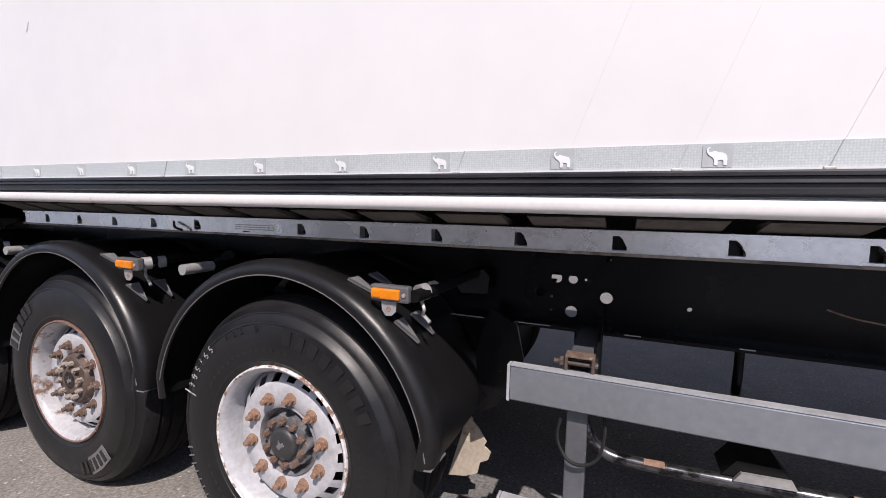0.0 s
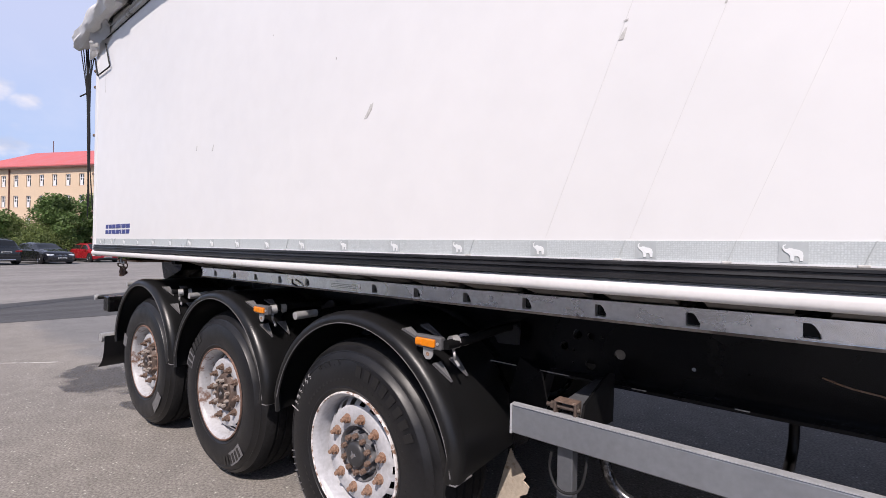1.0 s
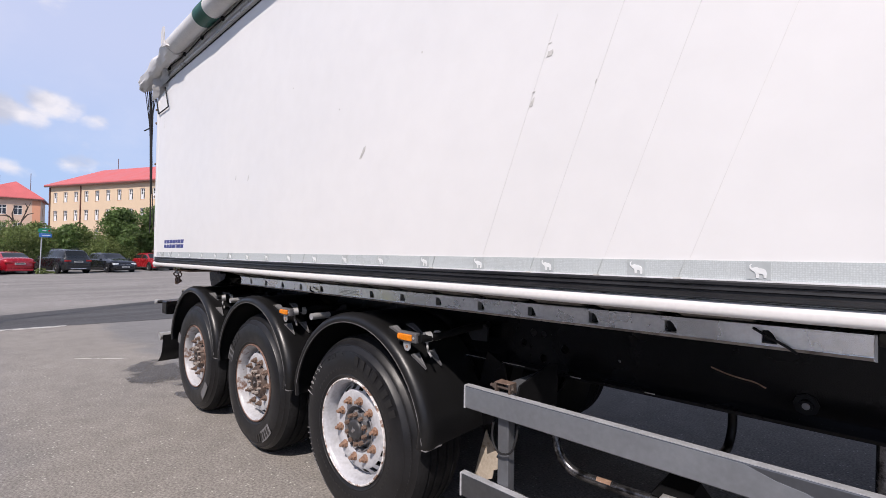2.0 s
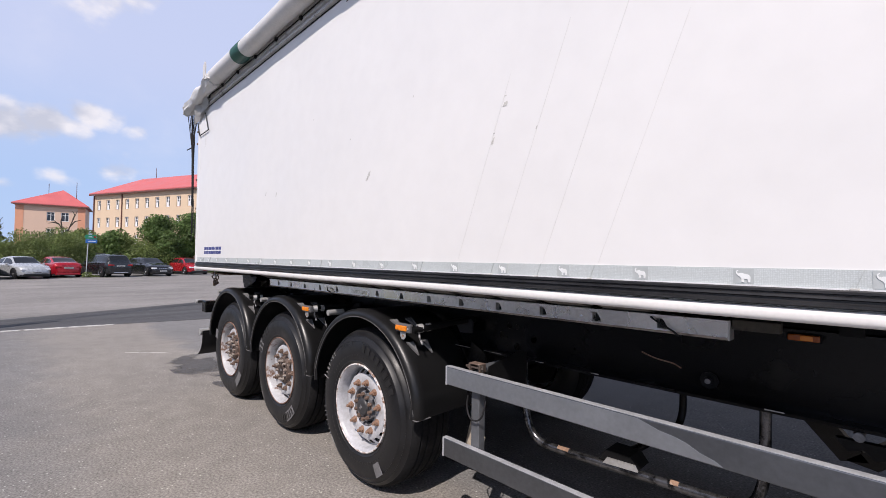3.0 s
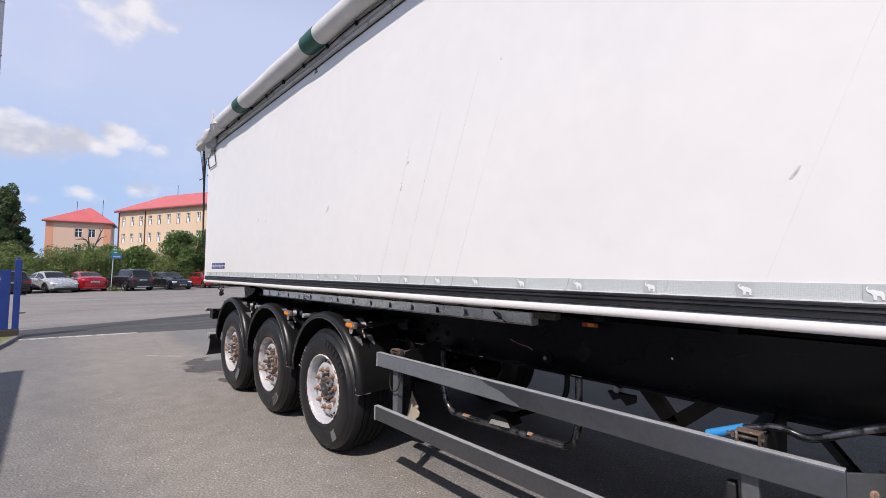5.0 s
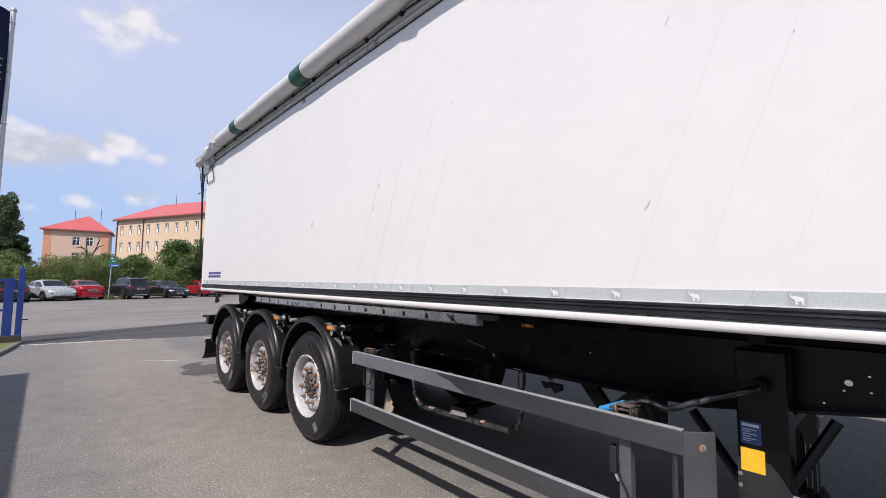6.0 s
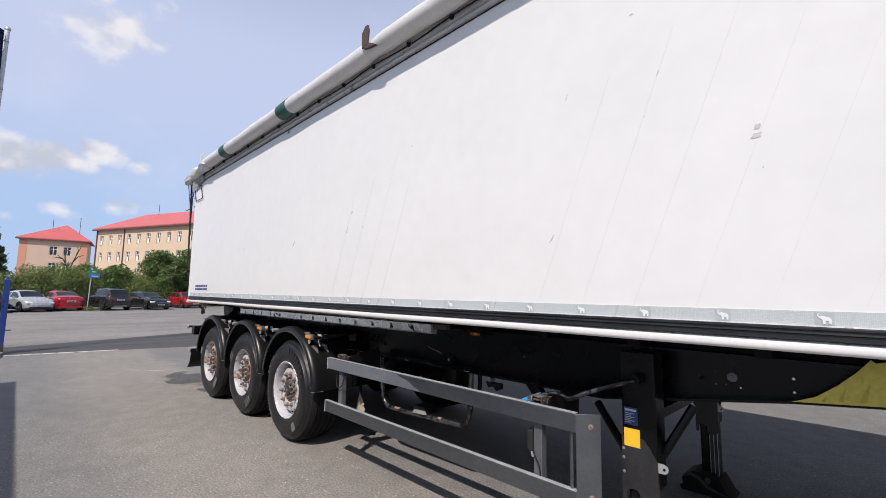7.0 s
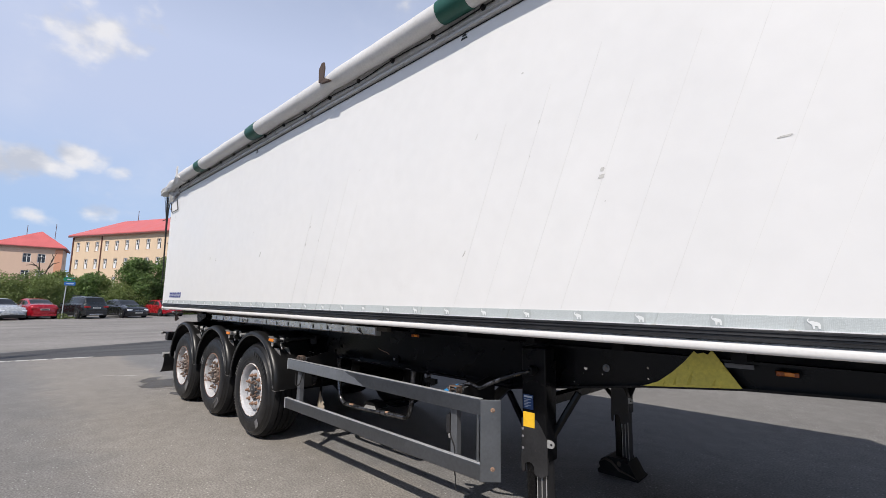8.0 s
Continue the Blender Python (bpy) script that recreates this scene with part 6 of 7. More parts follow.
for j in range(4):
    part("print_bar", boxes(((0.060, -0.9, 6.45 - 0.16 * j), (0.064, -0.15, 6.48 - 0.16 * j))), WIRE_WHITE, banner)
for z in (7.4, 6.2, 5.0):
    part("banner_ring", lathe([(0.050, z), (0.056, z + 0.015), (0.050, z + 0.03)], 14, axis="z"), GALV, flag)

sign = thing("road_sign", "green and blue direction signs on a grey post", "road sign", at=pose(-37.4, 1.85, 0, 0, 0, 4))
part("post", tube([(0, -0.05, 0), (0, 0.02, 3.03)], 0.032, 10), SIGN_POST, sign, smooth=True)
sg = part("sign_board", prism([(-0.22, 2.90), (-0.13, 2.75), (0.46, 2.75), (0.46, 3.05), (-0.13, 3.05)], 0.05, 0.08, "yz"), SIGN_GREEN, sign, "green direction sign")
sb = part("sign_board", box(bmesh.new(), (0.05, -0.14, 2.45), (0.08, 0.52, 2.71), 0.01), SIGN_BLUE, sign, "blue direction sign")
part("print_bar", boxes(((0.078, 0.02, 2.87), (0.084, 0.22, 2.93))), STICKER_TEXT, sg)
part("red_mark", boxes(((0.078, 0.32, 2.84), (0.084, 0.42, 2.95))), TAILLIGHT, sg)
part("print_bar", boxes(((0.078, 0.0, 2.55), (0.084, 0.42, 2.61))), STICKER_TEXT, sb)


# ---- cars ----
def car(name, label, paint_mat, at, length, width, height, kind, plate_front):
    """A parked car; x runs from tail to nose. kind: saloon, estate or suv."""
    c = thing(name, label, "car", at=at, group="parked cars")
    L, W, H = length / 2, width / 2, height
    suv = kind == "suv"
    sill, belt = (0.30 if suv else 0.22), (H * 0.62)
    nose_z = belt - (0.10 if suv else 0.14)
    # one shell lofted along x: outline of the roof and bonnet, shoulder line, plan taper
    roof_line = {"saloon": ((-1, 0.60), (-0.94, 0.70), (-0.74, 0.735), (-0.38, 0.955), (-0.08, 1.0), (0.12, 0.975), (0.47, 0.69), (0.80, 0.605), (0.95, 0.51), (1, 0.42)),
                 "estate": ((-1, 0.56), (-0.97, 0.69), (-0.91, 0.735), (-0.72, 0.955), (-0.30, 1.0), (0.08, 0.975), (0.46, 0.695), (0.80, 0.60), (0.95, 0.50), (1, 0.40)),
                 "suv": ((-1, 0.60), (-0.97, 0.68), (-0.93, 0.72), (-0.76, 0.955), (-0.40, 1.0), (0.05, 0.985), (0.40, 0.725), (0.80, 0.655), (0.95, 0.56), (1, 0.45))}[kind]
    back, front = {"saloon": ((-0.72, -0.40), (0.15, 0.46)), "estate": ((-0.90, -0.74), (0.11, 0.45)), "suv": ((-0.92, -0.78), (0.08, 0.39))}[kind]

    def along(table, u):
        """Smooth height on a table of (place, value) pairs."""
        for (a, p), (b, q) in zip(table, table[1:]):
            if u <= b:
                t = (u - a) / (b - a)
                return p + (q - p) * (0.65 * t + 0.35 * t * t * (3 - 2 * t))
        return table[-1][1]

    shoulder = ((-1, 0.55), (-0.92, 0.655), (-0.4, 0.655), (0.4, 0.625), (0.8, 0.565), (1, 0.39))
    plan = ((-1, 0.70), (-0.96, 0.84), (-0.85, 0.95), (-0.6, 1.0), (0.55, 1.0), (0.82, 0.95), (0.94, 0.83), (1, 0.60))
    us = sorted({-1 + 2 * k / 40 for k in range(41)} | {back[0], back[1], front[0], front[1], -0.98, 0.98, -0.155, -0.105})
    rings = []
    for u in us:
        top, w = along(roof_line, u) * H, along(plan, u) * W
        bz = min(along(shoulder, u) * H, top - 0.02 * H)
        low = sill + 0.14 * max(0.0, abs(u) - 0.9) / 0.1
        cabin = min(1.0, max(0.0, (top - bz) / (0.30 * H)))
        wr = w * (0.86 - 0.17 * cabin)
        half = [(w * 0.90, low), (w * 0.985, low + 0.08), (w, low + (bz - low) * 0.60), (w * 0.985, bz - 0.05), (w * 0.93, bz)]
        edge_z = top - 0.035 - 0.03 * cabin
        half += [(w * 0.93 + (wr - w * 0.93) * t, bz + (edge_z - bz) * t) for t in (0.12, 0.5, 0.86, 1.0)]
        half += [(wr * 0.90, top - 0.018), (wr * 0.5, top), (0.0, top + 0.008)]
        rings.append([(-y, z) for y, z in half] + [(y, z) for y, z in half[-2::-1]])
    shell, panes = bmesh.new(), bmesh.new()
    n_s = len(rings[0])
    sv = [[shell.verts.new((u * L, y, z)) for y, z in r] for u, r in zip(us, rings)]
    gv = [[panes.verts.new((u * L, y, z)) for y, z in r] for u, r in zip(us, rings)]
    for k in range(len(us) - 1):
        mid = (us[k] + us[k + 1]) / 2
        tall = along(roof_line, mid) - along(shoulder, mid)
        for q in range(n_s - 1):
            hq = min(q, n_s - 2 - q)
            side = hq in (5, 6) and tall > 0.13 and not -0.155 < mid < -0.105 and back[1] - 0.22 < mid < front[1] - 0.05
            screen = hq >= 9 and (back[0] < mid < back[1] or front[0] < mid < front[1])
            bm, v = (panes, gv) if side or screen else (shell, sv)
            bm.faces.new((v[k][q], v[k][q + 1], v[k + 1][q + 1], v[k + 1][q]))
    shell.faces.new(sv[0][::-1])
    shell.faces.new(sv[-1])
    body = part("body", shell, paint_mat, c, smooth=True)
    bmesh.ops.delete(panes, geom=[v for v in panes.verts if not v.link_faces], context="VERTS")
    part("glass", panes, CAR_GLASS, c, "dark tinted windows", smooth=True)
    part("underbody", boxes(((-L * 0.92, -W * 0.86, sill - 0.06), (L * 0.92, W * 0.86, sill + 0.05))), CAR_TRIM, c)
    for s in (-1, 1):
        part("mirror", box(bmesh.new(), (L * 0.30, s * W * 1.02 - 0.06 + 0.05 * s, belt - 0.01), (L * 0.30 + 0.14, s * W * 1.02 + 0.06 + 0.05 * s, belt + 0.12), 0.03), paint_mat, c)
        part("sill_trim", box(bmesh.new(), (-L * 0.60, s * (W + 0.004) - 0.012, sill - 0.03), (L * 0.60, s * (W + 0.004) + 0.012, sill + (0.16 if suv else 0.06)), 0.008), CAR_TRIM, c)
        for z in (belt - 0.14,):
            for x in (-L * 0.42, L * 0.02):
                part("door_handle", box(bmesh.new(), (x, s * (W + 0.012) - 0.015, z), (x + 0.17, s * (W + 0.012) + 0.015, z + 0.03), 0.008), paint_mat, c)
        for x in (-L * 0.61, L * 0.62):
            R = 0.355 if suv else 0.325
            tm = lathe([(0.20, -0.10), (R - 0.05, -0.11), (R - 0.01, -0.09), (R, -0.05), (R, 0.06), (R - 0.01, 0.09), (0.20, 0.10)], 28)
            wh = part("wheel", tm, TYRE, c, "alloy wheel with black tyre", at=pose(x, s * (W - 0.075), R), smooth=True)
            rim = lathe([(0.0, -0.085 * 1), (0.05, -0.09), (0.07, -0.07), (0.20, -0.065), (0.225, -0.105), (0.24, -0.10)], 28)
            part("rim", rim, CHROME, wh, at=pose(0, 0, 0, 0, 0, 0 if s < 0 else 180), smooth=True)
            for k in range(5):
                a = k * 72
                sp = part("spoke_gap", prism([(0.075 * math.cos(radians(a - 12)), 0.075 * math.sin(radians(a - 12))), (0.075 * math.cos(radians(a + 12)), 0.075 * math.sin(radians(a + 12))), (0.195 * math.cos(radians(a + 21)), 0.195 * math.sin(radians(a + 21))), (0.195 * math.cos(radians(a - 21)), 0.195 * math.sin(radians(a - 21)))], s * 0.078 - 0.006, s * 0.078 + 0.006), CAR_TRIM, wh)
            arch = tube([(x + (R + 0.055) * math.cos(radians(a)), s * (W + 0.002), R + (R + 0.055) * math.sin(radians(a))) for a in range(0, 181, 15)], 0.028, 6)
            part("wheel_arch", arch, CAR_TRIM, c)
            disc = lathe([(0.0, -0.002), (R + 0.05, -0.002), (R + 0.05, 0.004), (0.0, 0.004)], 24)
            part("wheel_well", disc, CAR_TRIM, c, at=pose(x, s * (W + 0.0015), R))
        # lamps
        part("headlight", box(bmesh.new(), (L - 0.36, s * W * 0.66 - 0.19, nose_z - 0.21), (L - 0.045, s * W * 0.66 + 0.15, nose_z - 0.09), 0.04), HEADLIGHT, c, "clear headlight")
        part("tail_lamp", box(bmesh.new(), (-L - 0.008, s * W * 0.66 - 0.19, belt - 0.22), (-L + 0.22, s * W * 0.66 + 0.17, belt - 0.10), 0.03), TAILLIGHT, c, "red tail lamp")
    part("grille", box(bmesh.new(), (L - 0.12, -W * 0.42, nose_z - 0.30), (L - 0.015, W * 0.42, nose_z - 0.15), 0.02), CAR_TRIM, c, "black grille")
    part("grille_bar", box(bmesh.new(), (L - 0.06, -W * 0.40, nose_z - 0.165), (L - 0.008, W * 0.40, nose_z - 0.145), 0.005), CHROME, c)
    part("front_bumper", box(bmesh.new(), (L - 0.20, -W * 0.70, sill + 0.02), (L + 0.015, W * 0.70, sill + 0.13), 0.03), CAR_TRIM, c)
    part("rear_bumper", box(bmesh.new(), (-L - 0.02, -W * 0.78, sill - 0.02), (-L + 0.22, W * 0.78, sill + (0.26 if suv else 0.12)), 0.03), CAR_TRIM if suv else paint_mat, c)
    if suv:
        part("skid_plate", box(bmesh.new(), (-L - 0.03, -W * 0.5, sill + 0.02), (-L + 0.1, W * 0.5, sill + 0.07), 0.01), CHROME, c)
        for s in (-1, 1):
            part("roof_rail", tube([(-L * 0.6, s * W * 0.66, H + 0.03), (L * 0.05, s * W * 0.66, H + 0.03)], 0.018, 6), CAR_TRIM, c)
    part("front_plate", box(bmesh.new(), (L + 0.0, -0.26, sill + 0.14), (L + 0.022, 0.26, sill + 0.25), 0.004), PLATE, c)
    part("rear_plate", box(bmesh.new(), (-L - 0.022, -0.26, belt - 0.28), (-L + 0.01, 0.26, belt - 0.17), 0.004), PLATE, c)
    part("plate_bar", boxes(((-L - 0.026, -0.20, belt - 0.245), (-L - 0.020, 0.20, belt - 0.205))), BLACK_INK, c)
    part("plate_bar", boxes(((L + 0.020, -0.20, sill + 0.175), (L + 0.026, 0.20, sill + 0.215))), BLACK_INK, c)
    return c


def car_paint(name, col):
    return paint(name, col, 0.25, metal=0.2, var=0.04, coat=0.6)


SILVER, RED, GRAPHITE, NAVY = car_paint("silver_car_paint", (0.38, 0.40, 0.42)), car_paint("red_car_paint", (0.36, 0.010, 0.022)), car_paint("graphite_car_paint", (0.013, 0.016, 0.019)), car_paint("dark_car_paint", (0.012, 0.013, 0.017))
car("car", "silver saloon car parked nose towards the street", SILVER, pose(-37.6, -1.56, 0, 0, 0, 20), 4.6, 1.72, 1.46, "saloon", True)
car("car", "red saloon car parked tail towards the street", RED, pose(-39.4, 0.3, 0, 0, 0, 194), 4.6, 1.74, 1.47, "saloon", False)
car("car", "dark graphite sport utility car parked tail towards the street", GRAPHITE, pose(-38.8, 3.05, 0, 0, 0, 197), 4.5, 1.80, 1.68, "suv", False)
car("car", "dark estate car parked nose towards the street", NAVY, pose(-39.6, 5.95, 0, 0, 0, 15), 4.6, 1.76, 1.48, "estate", True)
car("car", "red hatchback parked nose away from the street", RED, pose(-42.3, 9.5, 0, 0, 0, 9), 4.4, 1.80, 1.50, "estate", False)
car("car", "dark car parked behind the gate", NAVY, pose(-37.0, -3.65, 0, 0, 0, 190), 4.5, 1.8, 1.5, "estate", True)


# ---- hedge and trees ----
def foliage(centres, count, size, seed, squash=1.0):
    """Many small folded leaf clumps scattered through ellipsoids (x, y, z, rx, ry, rz)."""
    rnd = np.random.RandomState(seed)
    vol = np.array([c[3] * c[4] * c[5] for c in centres]) ** 0.75
    pick = rnd.choice(len(centres), count, p=vol / vol.sum())
    cen = np.array(centres)[pick]
    d = rnd.normal(size=(count, 3))
    d /= np.linalg.norm(d, axis=1)[:, None]
    rad = rnd.uniform(0.45, 1.06, count) ** 0.6
    p = cen[:, :3] + d * cen[:, 3:] * rad[:, None]
    p[:, 2] = np.maximum(p[:, 2], 0.05)
    u = rnd.normal(size=(count, 3))
    u /= np.linalg.norm(u, axis=1)[:, None]
    v = np.cross(u, d + rnd.normal(size=(count, 3)) * 0.6)
    v /= np.maximum(np.linalg.norm(v, axis=1), 1e-6)[:, None]
    s = size * rnd.uniform(0.5, 1.35, count)[:, None]
    n = np.cross(u, v)
    a, b, c, e = p - u * s, p + v * s * 0.55 + n * s * 0.15, p + u * s, p - v * s * 0.55 + n * s * 0.15
    verts = np.stack((a, b, c, e), 1).reshape(-1, 3)
    faces = np.arange(count * 4).reshape(-1, 4)
    me = bpy.data.meshes.new("leaves")
    me.from_pydata(verts.tolist(), [], faces.tolist())
    return me


def leafy(m):
    """Lets some light through the leaves and varies their tone clump by clump."""
    n, l = m.node_tree.nodes, m.node_tree.links
    b = n["Principled BSDF"]
    geo, rng, mul = n.new("ShaderNodeNewGeometry"), n.new("ShaderNodeMapRange"), n.new("ShaderNodeMix")
    rng.inputs["To Min"].default_value, rng.inputs["To Max"].default_value = 0.65, 1.4
    mul.data_type, mul.blend_type = "RGBA", "MULTIPLY"
    mul.inputs["Factor"].default_value = 1.0
    old = b.inputs["Base Color"].links[0].from_socket
    l.new(geo.outputs["Random Per Island"], rng.inputs["Value"])
    l.new(old, mul.inputs["A"])
    l.new(rng.outputs["Result"], mul.inputs["B"])
    l.new(mul.outputs["Result"], b.inputs["Base Color"])
    tr, add = n.new("ShaderNodeBsdfTranslucent"), n.new("ShaderNodeMixShader")
    add.inputs["Fac"].default_value = 0.3
    l.new(mul.outputs["Result"], tr.inputs["Color"])
    l.new(b.outputs["BSDF"], add.inputs[1])
    l.new(tr.outputs["BSDF"], add.inputs[2])
    l.new(add.outputs["Shader"], n["Material Output"].inputs["Surface"])


for m in LEAF_MATS:
    leafy(m)
rnd = random.Random(11)
cl = []
for i in range(70):
    y = -16 + 0.62 * i + rnd.uniform(-0.4, 0.4)
    h = (3.8 if y > -2 else 3.4) + 0.3 * math.sin(y * 1.1) + 0.2 * math.sin(y * 2.7) + rnd.uniform(-0.45, 0.3)
    x = -45.5 - 0.08 * (y + 16) + rnd.uniform(-1.2, 1.2)
    cl.append((x, y, h * 0.45, 1.6, 1.2, h * 0.5))
    for k in range(3):
        cl.append((x + rnd.uniform(-0.6, 1.5), y + rnd.uniform(-0.5, 0.5), h * rnd.uniform(0.55, 0.9), 0.6, 0.6, 0.45))
    if i % 2:
        cl.append((x + 1.2, y, h * 0.28, 1.0, 1.3, h * 0.36))
hedge = new("hedge", foliage(cl, 190000, 0.066, 3))
hedge.data.materials.append(LEAF_MATS[0])
tagged(hedge, "dense overgrown green hedge behind the parked cars", "hedge", kind="stuff")
core = bmesh.new()
for i in range(0, 70):
    y = -16 + 0.62 * i
    bmesh.ops.create_icosphere(core, subdivisions=2, radius=1.0, matrix=Matrix.Translation((-45.9 - 0.08 * (y + 16), y, 1.0)) @ Matrix.Diagonal((1.1, 1.1, 1.75, 1)))
for v in core.verts:
    v.co += Vector((noise.noise(v.co), noise.noise(v.co + Vector((9, 0, 0))), noise.noise(v.co + Vector((0, 9, 0))))) * 0.45
shade = part("hedge_core", core, LEAF_MATS[1], None)
tagged(shade, "dark twiggy inside of the green hedge", "hedge", kind="stuff")


def tree(name, label, x, y, height, blobs, count, size, mat_i, seed, trunk_r=0.16):
    t = thing(name, label, "tree", at=pose(x, y, 0))
    rn = random.Random(seed)
    tp = [(0.05 * math.sin(i), 0.05 * math.cos(i * 1.3), height * 0.8 * i / 6) for i in range(7)]
    bm = tube(tp, [trunk_r * (1 - 0.12 * i) for i in range(7)], 8)
    for k in range(9):
        z = height * rn.uniform(0.25, 0.7)
        a = rn.uniform(0, 6.3)
        r = height * rn.uniform(0.12, 0.22)
        tube([(0, 0, z), (r * 0.5 * math.cos(a), r * 0.5 * math.sin(a), z + r * 0.6), (r * math.cos(a), r * math.sin(a), z + r * 1.1)], [trunk_r * 0.4, trunk_r * 0.25, trunk_r * 0.1], 6, bm=bm)
    part("trunk", bm, BARK, t, smooth=True)
    crown = new("crown", foliage(blobs, count, size, seed))
    crown.data.materials.append(LEAF_MATS[mat_i])
    crown.parent = t
    return t


def crown_blobs(h, w, n, seed, low=0.2):
    rn = random.Random(seed)
    out = []
    for i in range(n):
        z = h * rn.uniform(low, 0.92)
        k = math.sin(math.pi * min(1, max(0.12, z / h))) * 0.6 + 0.3
        a, r = rn.uniform(0, 6.3), w * k * rn.uniform(0.1, 0.6)
        s = w * rn.uniform(0.22, 0.42)
        out.append((r * math.cos(a), r * math.sin(a), z, s, s, s * 0.8))
    return out


tree("tree", "broad dark green bushy tree behind the parked cars", -46.8, 8.3, 5.9, crown_blobs(5.9, 2.5, 60, 21, 0.1), 26000, 0.105, 1, 21)
tree("tree", "dark green bushy tree beside the hedge", -47.0, 11.2, 6.0, crown_blobs(6.0, 2.8, 50, 22, 0.1), 22000, 0.105, 1, 22)
tree("tree", "low rounded green bush in the hedge", -47.5, 4.6, 4.0, crown_blobs(4.0, 2.4, 40, 23, 0.1), 15000, 0.105, 1, 23)
tree("tree", "low rounded green bush in the hedge", -49.5, 1.9, 4.2, crown_blobs(4.2, 2.4, 40, 24, 0.1), 15000, 0.105, 0, 24)
pop = [(0.9 * math.sin(i * 2.1) * (1 - abs(i / 22 - 0.45)), 0.9 * math.cos(i * 1.7) * (1 - abs(i / 22 - 0.45)), 1.2 + 8.6 * i / 22, 1.0 * (1.15 - abs(i / 22 - 0.4)), 1.0 * (1.15 - abs(i / 22 - 0.4)), 0.8) for i in range(23)]
tree("tree", "tall dark poplar beyond the street", -60.0, -5.2, 10.0, pop, 22000, 0.12, 2, 25, 0.25)
tree("tree", "small feathery conifer beside the poplar", -60.0, -3.6, 5.9, [(0.25 * math.sin(i * 2), 0.25 * math.cos(i * 2), 0.9 + 0.40 * i, 1.3 * (1 - i / 14), 1.3 * (1 - i / 14), 0.3) for i in range(13)], 5000, 0.14, 2, 26, 0.12)
bare = thing("bare_tree", "leafless dark forked tree before the pink house", "tree", at=pose(-58.0, 1.75, 0))
bt = tube([(0, 0, 0), (0.05, 0.05, 2.2), (0.0, 0.1, 3.9)], [0.17, 0.14, 0.11], 8)
for a, b, c in (((0, 0.1, 3.6), (0, -0.45, 4.8), (0.1, -1.0, 5.3)), ((0, 0.1, 3.7), (0, 0.45, 4.9), (0, 0.95, 6.4)), ((0, -0.25, 4.4), (0, -0.35, 5.2), (0.1, -0.2, 5.9)), ((0, 0.35, 4.6), (0, 0.75, 5.2), (0, 1.25, 5.4)), ((0, -0.5, 4.9), (0, -0.9, 5.0), (0, -1.35, 4.9)), ((0, 0.6, 5.4), (0, 0.75, 5.9), (0, 0.55, 6.3))):
    tube([a, b, c], [0.075, 0.05, 0.022], 6, bm=bt)
part("trunk", bt, BARK, bare, smooth=True)


# ---- buildings ----
def ring(w, h, t, y0, y1):
    """A one-piece rectangular frame standing in the xz plane."""
    bm = bmesh.new()
    out = [(-w / 2, 0), (w / 2, 0), (w / 2, h), (-w / 2, h)]
    inn = [(-w / 2 + t, t), (w / 2 - t, t), (w / 2 - t, h - t), (-w / 2 + t, h - t)]
    v = [[bm.verts.new((x, y, z)) for x, z in pts] for pts, y in ((out, y0), (inn, y0), (inn, y1), (out, y1))]
    for p, q in zip(v, v[1:] + v[:1]):
        for i in range(4):
            k = (i + 1) % 4
            bm.faces.new((p[i], p[k], q[k], q[i]))
    return bm


def window(parent, m, w, h, mat_frame=FRAME_WHITE, blind=True):
    """A two-light window set back in its opening; local x along the wall, y outwards negative."""
    f = part("window", ring(w, h, 0.09, 0.02, 0.10), mat_frame, parent, at=m)
    part("mullion", boxes(((-0.05, 0.025, 0.085), (0.05, 0.095, h - 0.085))), mat_frame, f)
    part("transom", boxes(((-w / 2 + 0.085, 0.03, h * 0.66), (w / 2 - 0.085, 0.09, h * 0.66 + 0.08))), mat_frame, f)
    part("pane", boxes(((-w / 2 + 0.05, 0.07, 0.05), (w / 2 - 0.05, 0.085, h - 0.05))), GLASS_FAR, f)
    if blind:
        part("blind", boxes(((-w / 2 + 0.09, 0.055, h * 0.06), (0.0, 0.068, h * 0.5))), FRAME_WHITE, f)
    part("sill", boxes(((-w / 2 - 0.06, -0.10, -0.07), (w / 2 + 0.06, 0.12, 0.0))), STUCCO_EDGE, f)
    return f


def facade(bm, length, height, openings, t=0.35):
    """A wall in the xz plane with real openings (x0, x1, z0, z1); outside at y = 0."""
    xs = sorted({0.0, length, *[o[0] for o in openings], *[o[1] for o in openings]})
    zs = sorted({0.0, height, *[o[2] for o in openings], *[o[3] for o in openings]})
    for a, b in zip(xs, xs[1:]):
        run = None
        for c, d in zip(zs, zs[1:]):
            hole = any(o[0] <= a + 1e-6 and b <= o[1] + 1e-6 and o[2] <= c + 1e-6 and d <= o[3] + 1e-6 for o in openings)
            if hole:
                if run:
                    box(bm, (a, 0, run[0]), (b, t, run[1]))
                run = None
            else:
                run = (run[0], d) if run else (c, d)
        if run:
            box(bm, (a, 0, run[0]), (b, t, run[1]))
    return bm


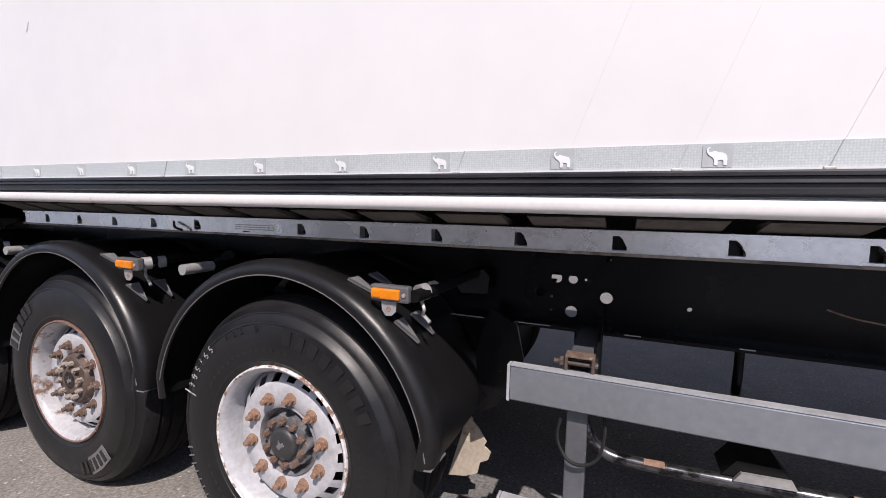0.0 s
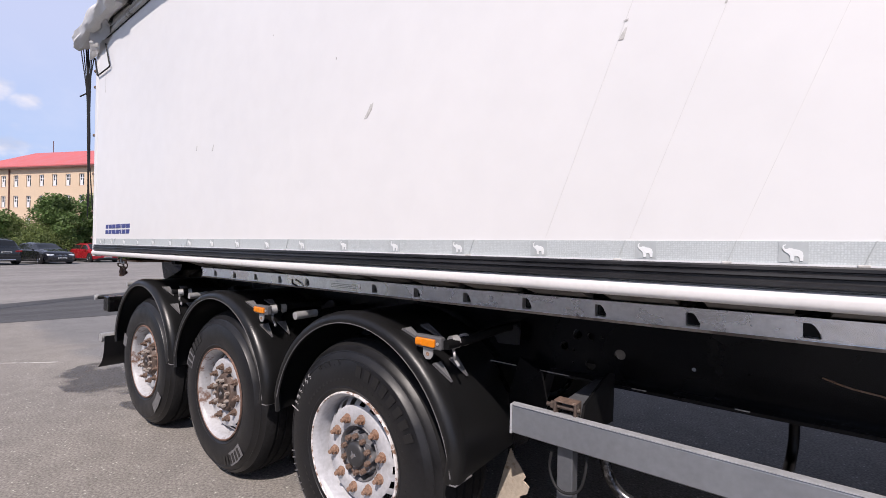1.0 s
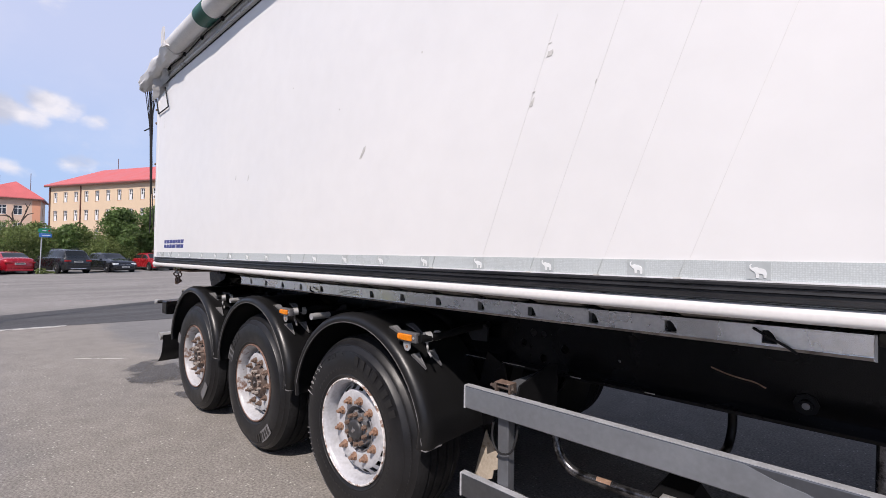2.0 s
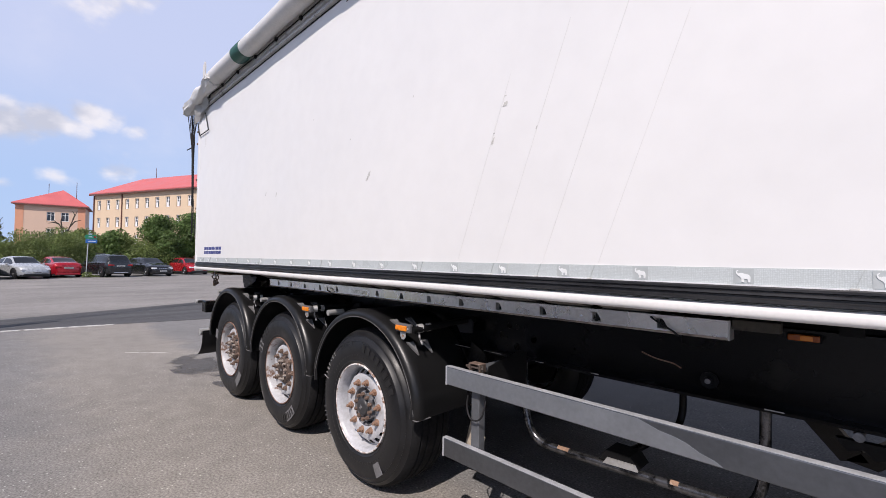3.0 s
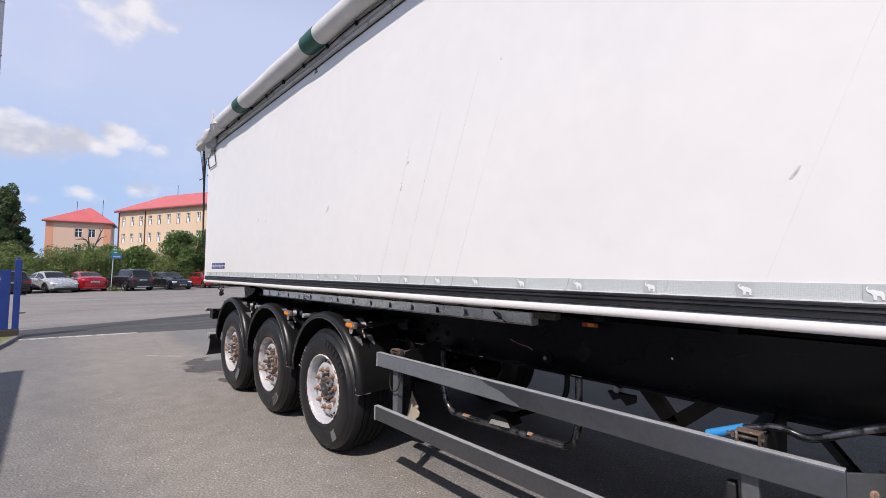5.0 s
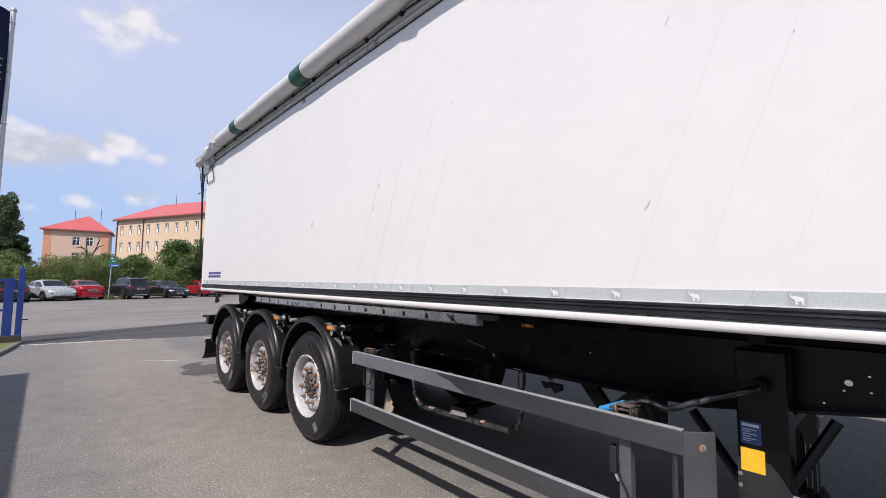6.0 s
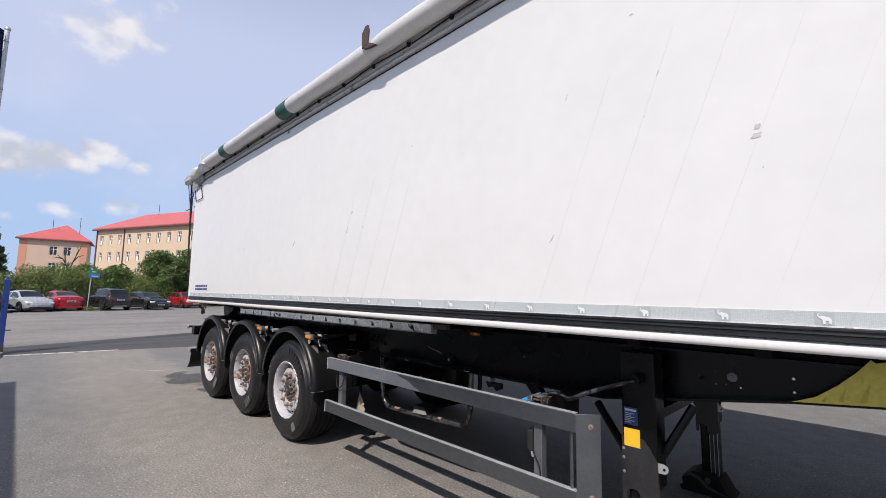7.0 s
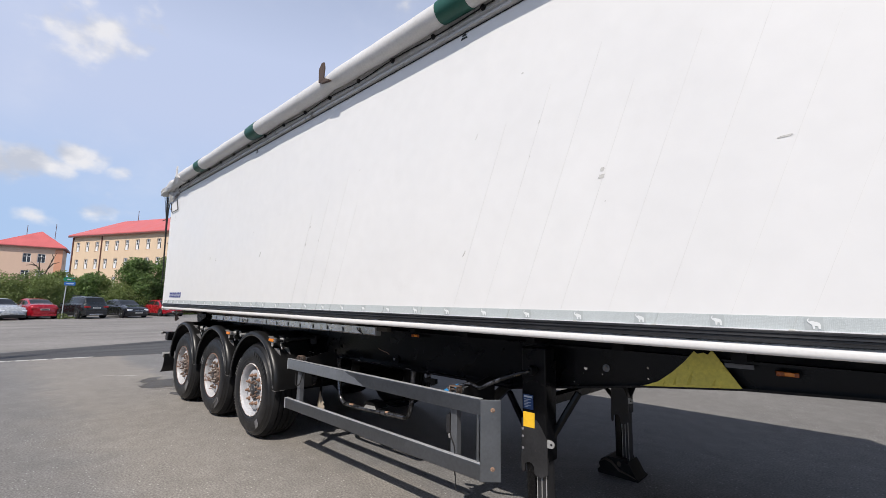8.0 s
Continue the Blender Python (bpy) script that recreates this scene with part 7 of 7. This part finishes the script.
def hip_roof(bm, L, D, z, over, rise, ridge_in):
    lo = [(-over, -over), (L + over, -over), (L + over, D + over), (-over, D + over)]
    v = [bm.verts.new((x, y, z)) for x, y in lo]
    w = [bm.verts.new((x, y, z + 0.25)) for x, y in lo]
    ra, rb = ridge_in if isinstance(ridge_in, tuple) else (min(ridge_in, L / 2 - 0.01), max(L - ridge_in, L / 2 + 0.01))
    r = [bm.verts.new((ra, D / 2, z + rise)), bm.verts.new((rb, D / 2, z + rise))]
    bm.faces.new(v[::-1])
    for i in range(4):
        bm.faces.new((v[i], v[(i + 1) % 4], w[(i + 1) % 4], w[i]))
    bm.faces.new((w[0], w[1], r[1], r[0]))
    bm.faces.new((w[1], w[2], r[1]))
    bm.faces.new((w[2], w[3], r[0], r[1]))
    bm.faces.new((w[3], w[0], r[0]))
    return bm


def house(name, label, at, L, D, H, rows, xs, w, h, wall, rise, ridge_in, side_xs=(), frame_mat=FRAME_WHITE, blinds=True):
    t = thing(name, label, "building", at=at)
    op = [(x - w / 2, x + w / 2, z, z + h) for x in xs for z in rows]
    part("front_wall", facade(bmesh.new(), L, H, op), wall, t)
    sop = [(x - w / 2, x + w / 2, z, z + h) for x in side_xs for z in rows]
    part("side_wall", facade(bmesh.new(), D, H, sop), wall, t, at=pose(L, 0, 0, 0, 0, 90))
    part("back_wall", boxes(((0, D - 0.35, 0), (L, D, H))), wall, t)
    part("end_wall", boxes(((0, 0.35, 0), (0.35, D - 0.35, H))), wall, t)
    part("inside", boxes(((0.4, 0.5, 0.1), (L - 0.5, D - 0.5, H - 0.1))), GLASS_FAR, t)
    for x in xs:
        for z in rows:
            window(t, pose(x, 0.10, z), w, h, frame_mat, blinds)
    for x in side_xs:
        for z in rows:
            window(t, pose(L, 0, 0, 0, 0, 90) @ pose(x, 0.10, z), w, h, frame_mat, blinds)
    part("roof", hip_roof(bmesh.new(), L, D, H + 0.02, 0.6, rise, ridge_in), ROOF_RED, t, "bright red sheet metal hip roof")
    part("eave", boxes(((-0.62, -0.62, H - 0.12), (L + 0.62, -0.45, H + 0.1))), EAVE, t)
    part("eave", boxes(((L + 0.45, -0.45, H - 0.12), (L + 0.62, D, H + 0.1))), EAVE, t)
    return t


school = house("school_building", "long ochre three-storey building with a red hip roof", pose(-97.6, 7.85, 0, 0, 0, 23.8), 44, 10, 12.6, (0.7, 3.6, 6.75, 9.85), [1.35 + 2.55 * i for i in range(17)], 0.95, 1.72, STUCCO, 3.55, 5.3)
for x in (7.75, 28.2):
    part("downpipe", tube([(x, -0.10, 0), (x, -0.10, 12.5)], 0.09, 8), EAVE, school)
part("corner_pipe", tube([(0.05, -0.10, 0), (0.05, -0.10, 12.5)], 0.11, 8), EAVE, school)
for x in (9, 20):
    part("antenna", tube([(x, 5, 15), (x, 5, 18.0)], 0.05, 6), EAVE, school)
part("roof_hatch", boxes(((13.5, 2.2, 13.6), (14.6, 3.2, 14.4))), ROOF_RED, school)
lodge = house("pink_house", "pink beige house with a red pyramid roof", pose(-127.6, -2.5, 0, 0, 0, 81), 11.6, 10.6, 12.7, (5.6, 9.3), (5.7, 8.1), 1.35, 2.0, STUCCO_B, 4.2, (7.0, 7.2), (4.5,), FRAME_WHITE, False)
part("corner_band", boxes(((-0.02, -0.03, 0), (1.3, 0.0, 12.5))), STUCCO_EDGE, lodge)
part("corner_band", boxes(((10.3, -0.03, 0), (11.62, 0.0, 12.5))), STUCCO_EDGE, lodge)
for x, z in ((4.6, 18.2), (9.5, 19.0)):
    part("antenna", tube([(x, 5.2, 12), (x, 5.2, z)], 0.06, 6), EAVE, lodge)

tuft = new("grass_tuft", foliage([(0, 0, 0.12, 0.3, 0.3, 0.3), (0, 0.5, 0.06, 0.3, 0.5, 0.12)], 420, 0.055, 77))
tuft.data.materials.append(LEAF_MATS[0])
tuft.matrix_basis = pose(-37.3, 1.85, 0)
tagged(tuft, "green grass tuft at the foot of the sign post", "grass", kind="stuff")
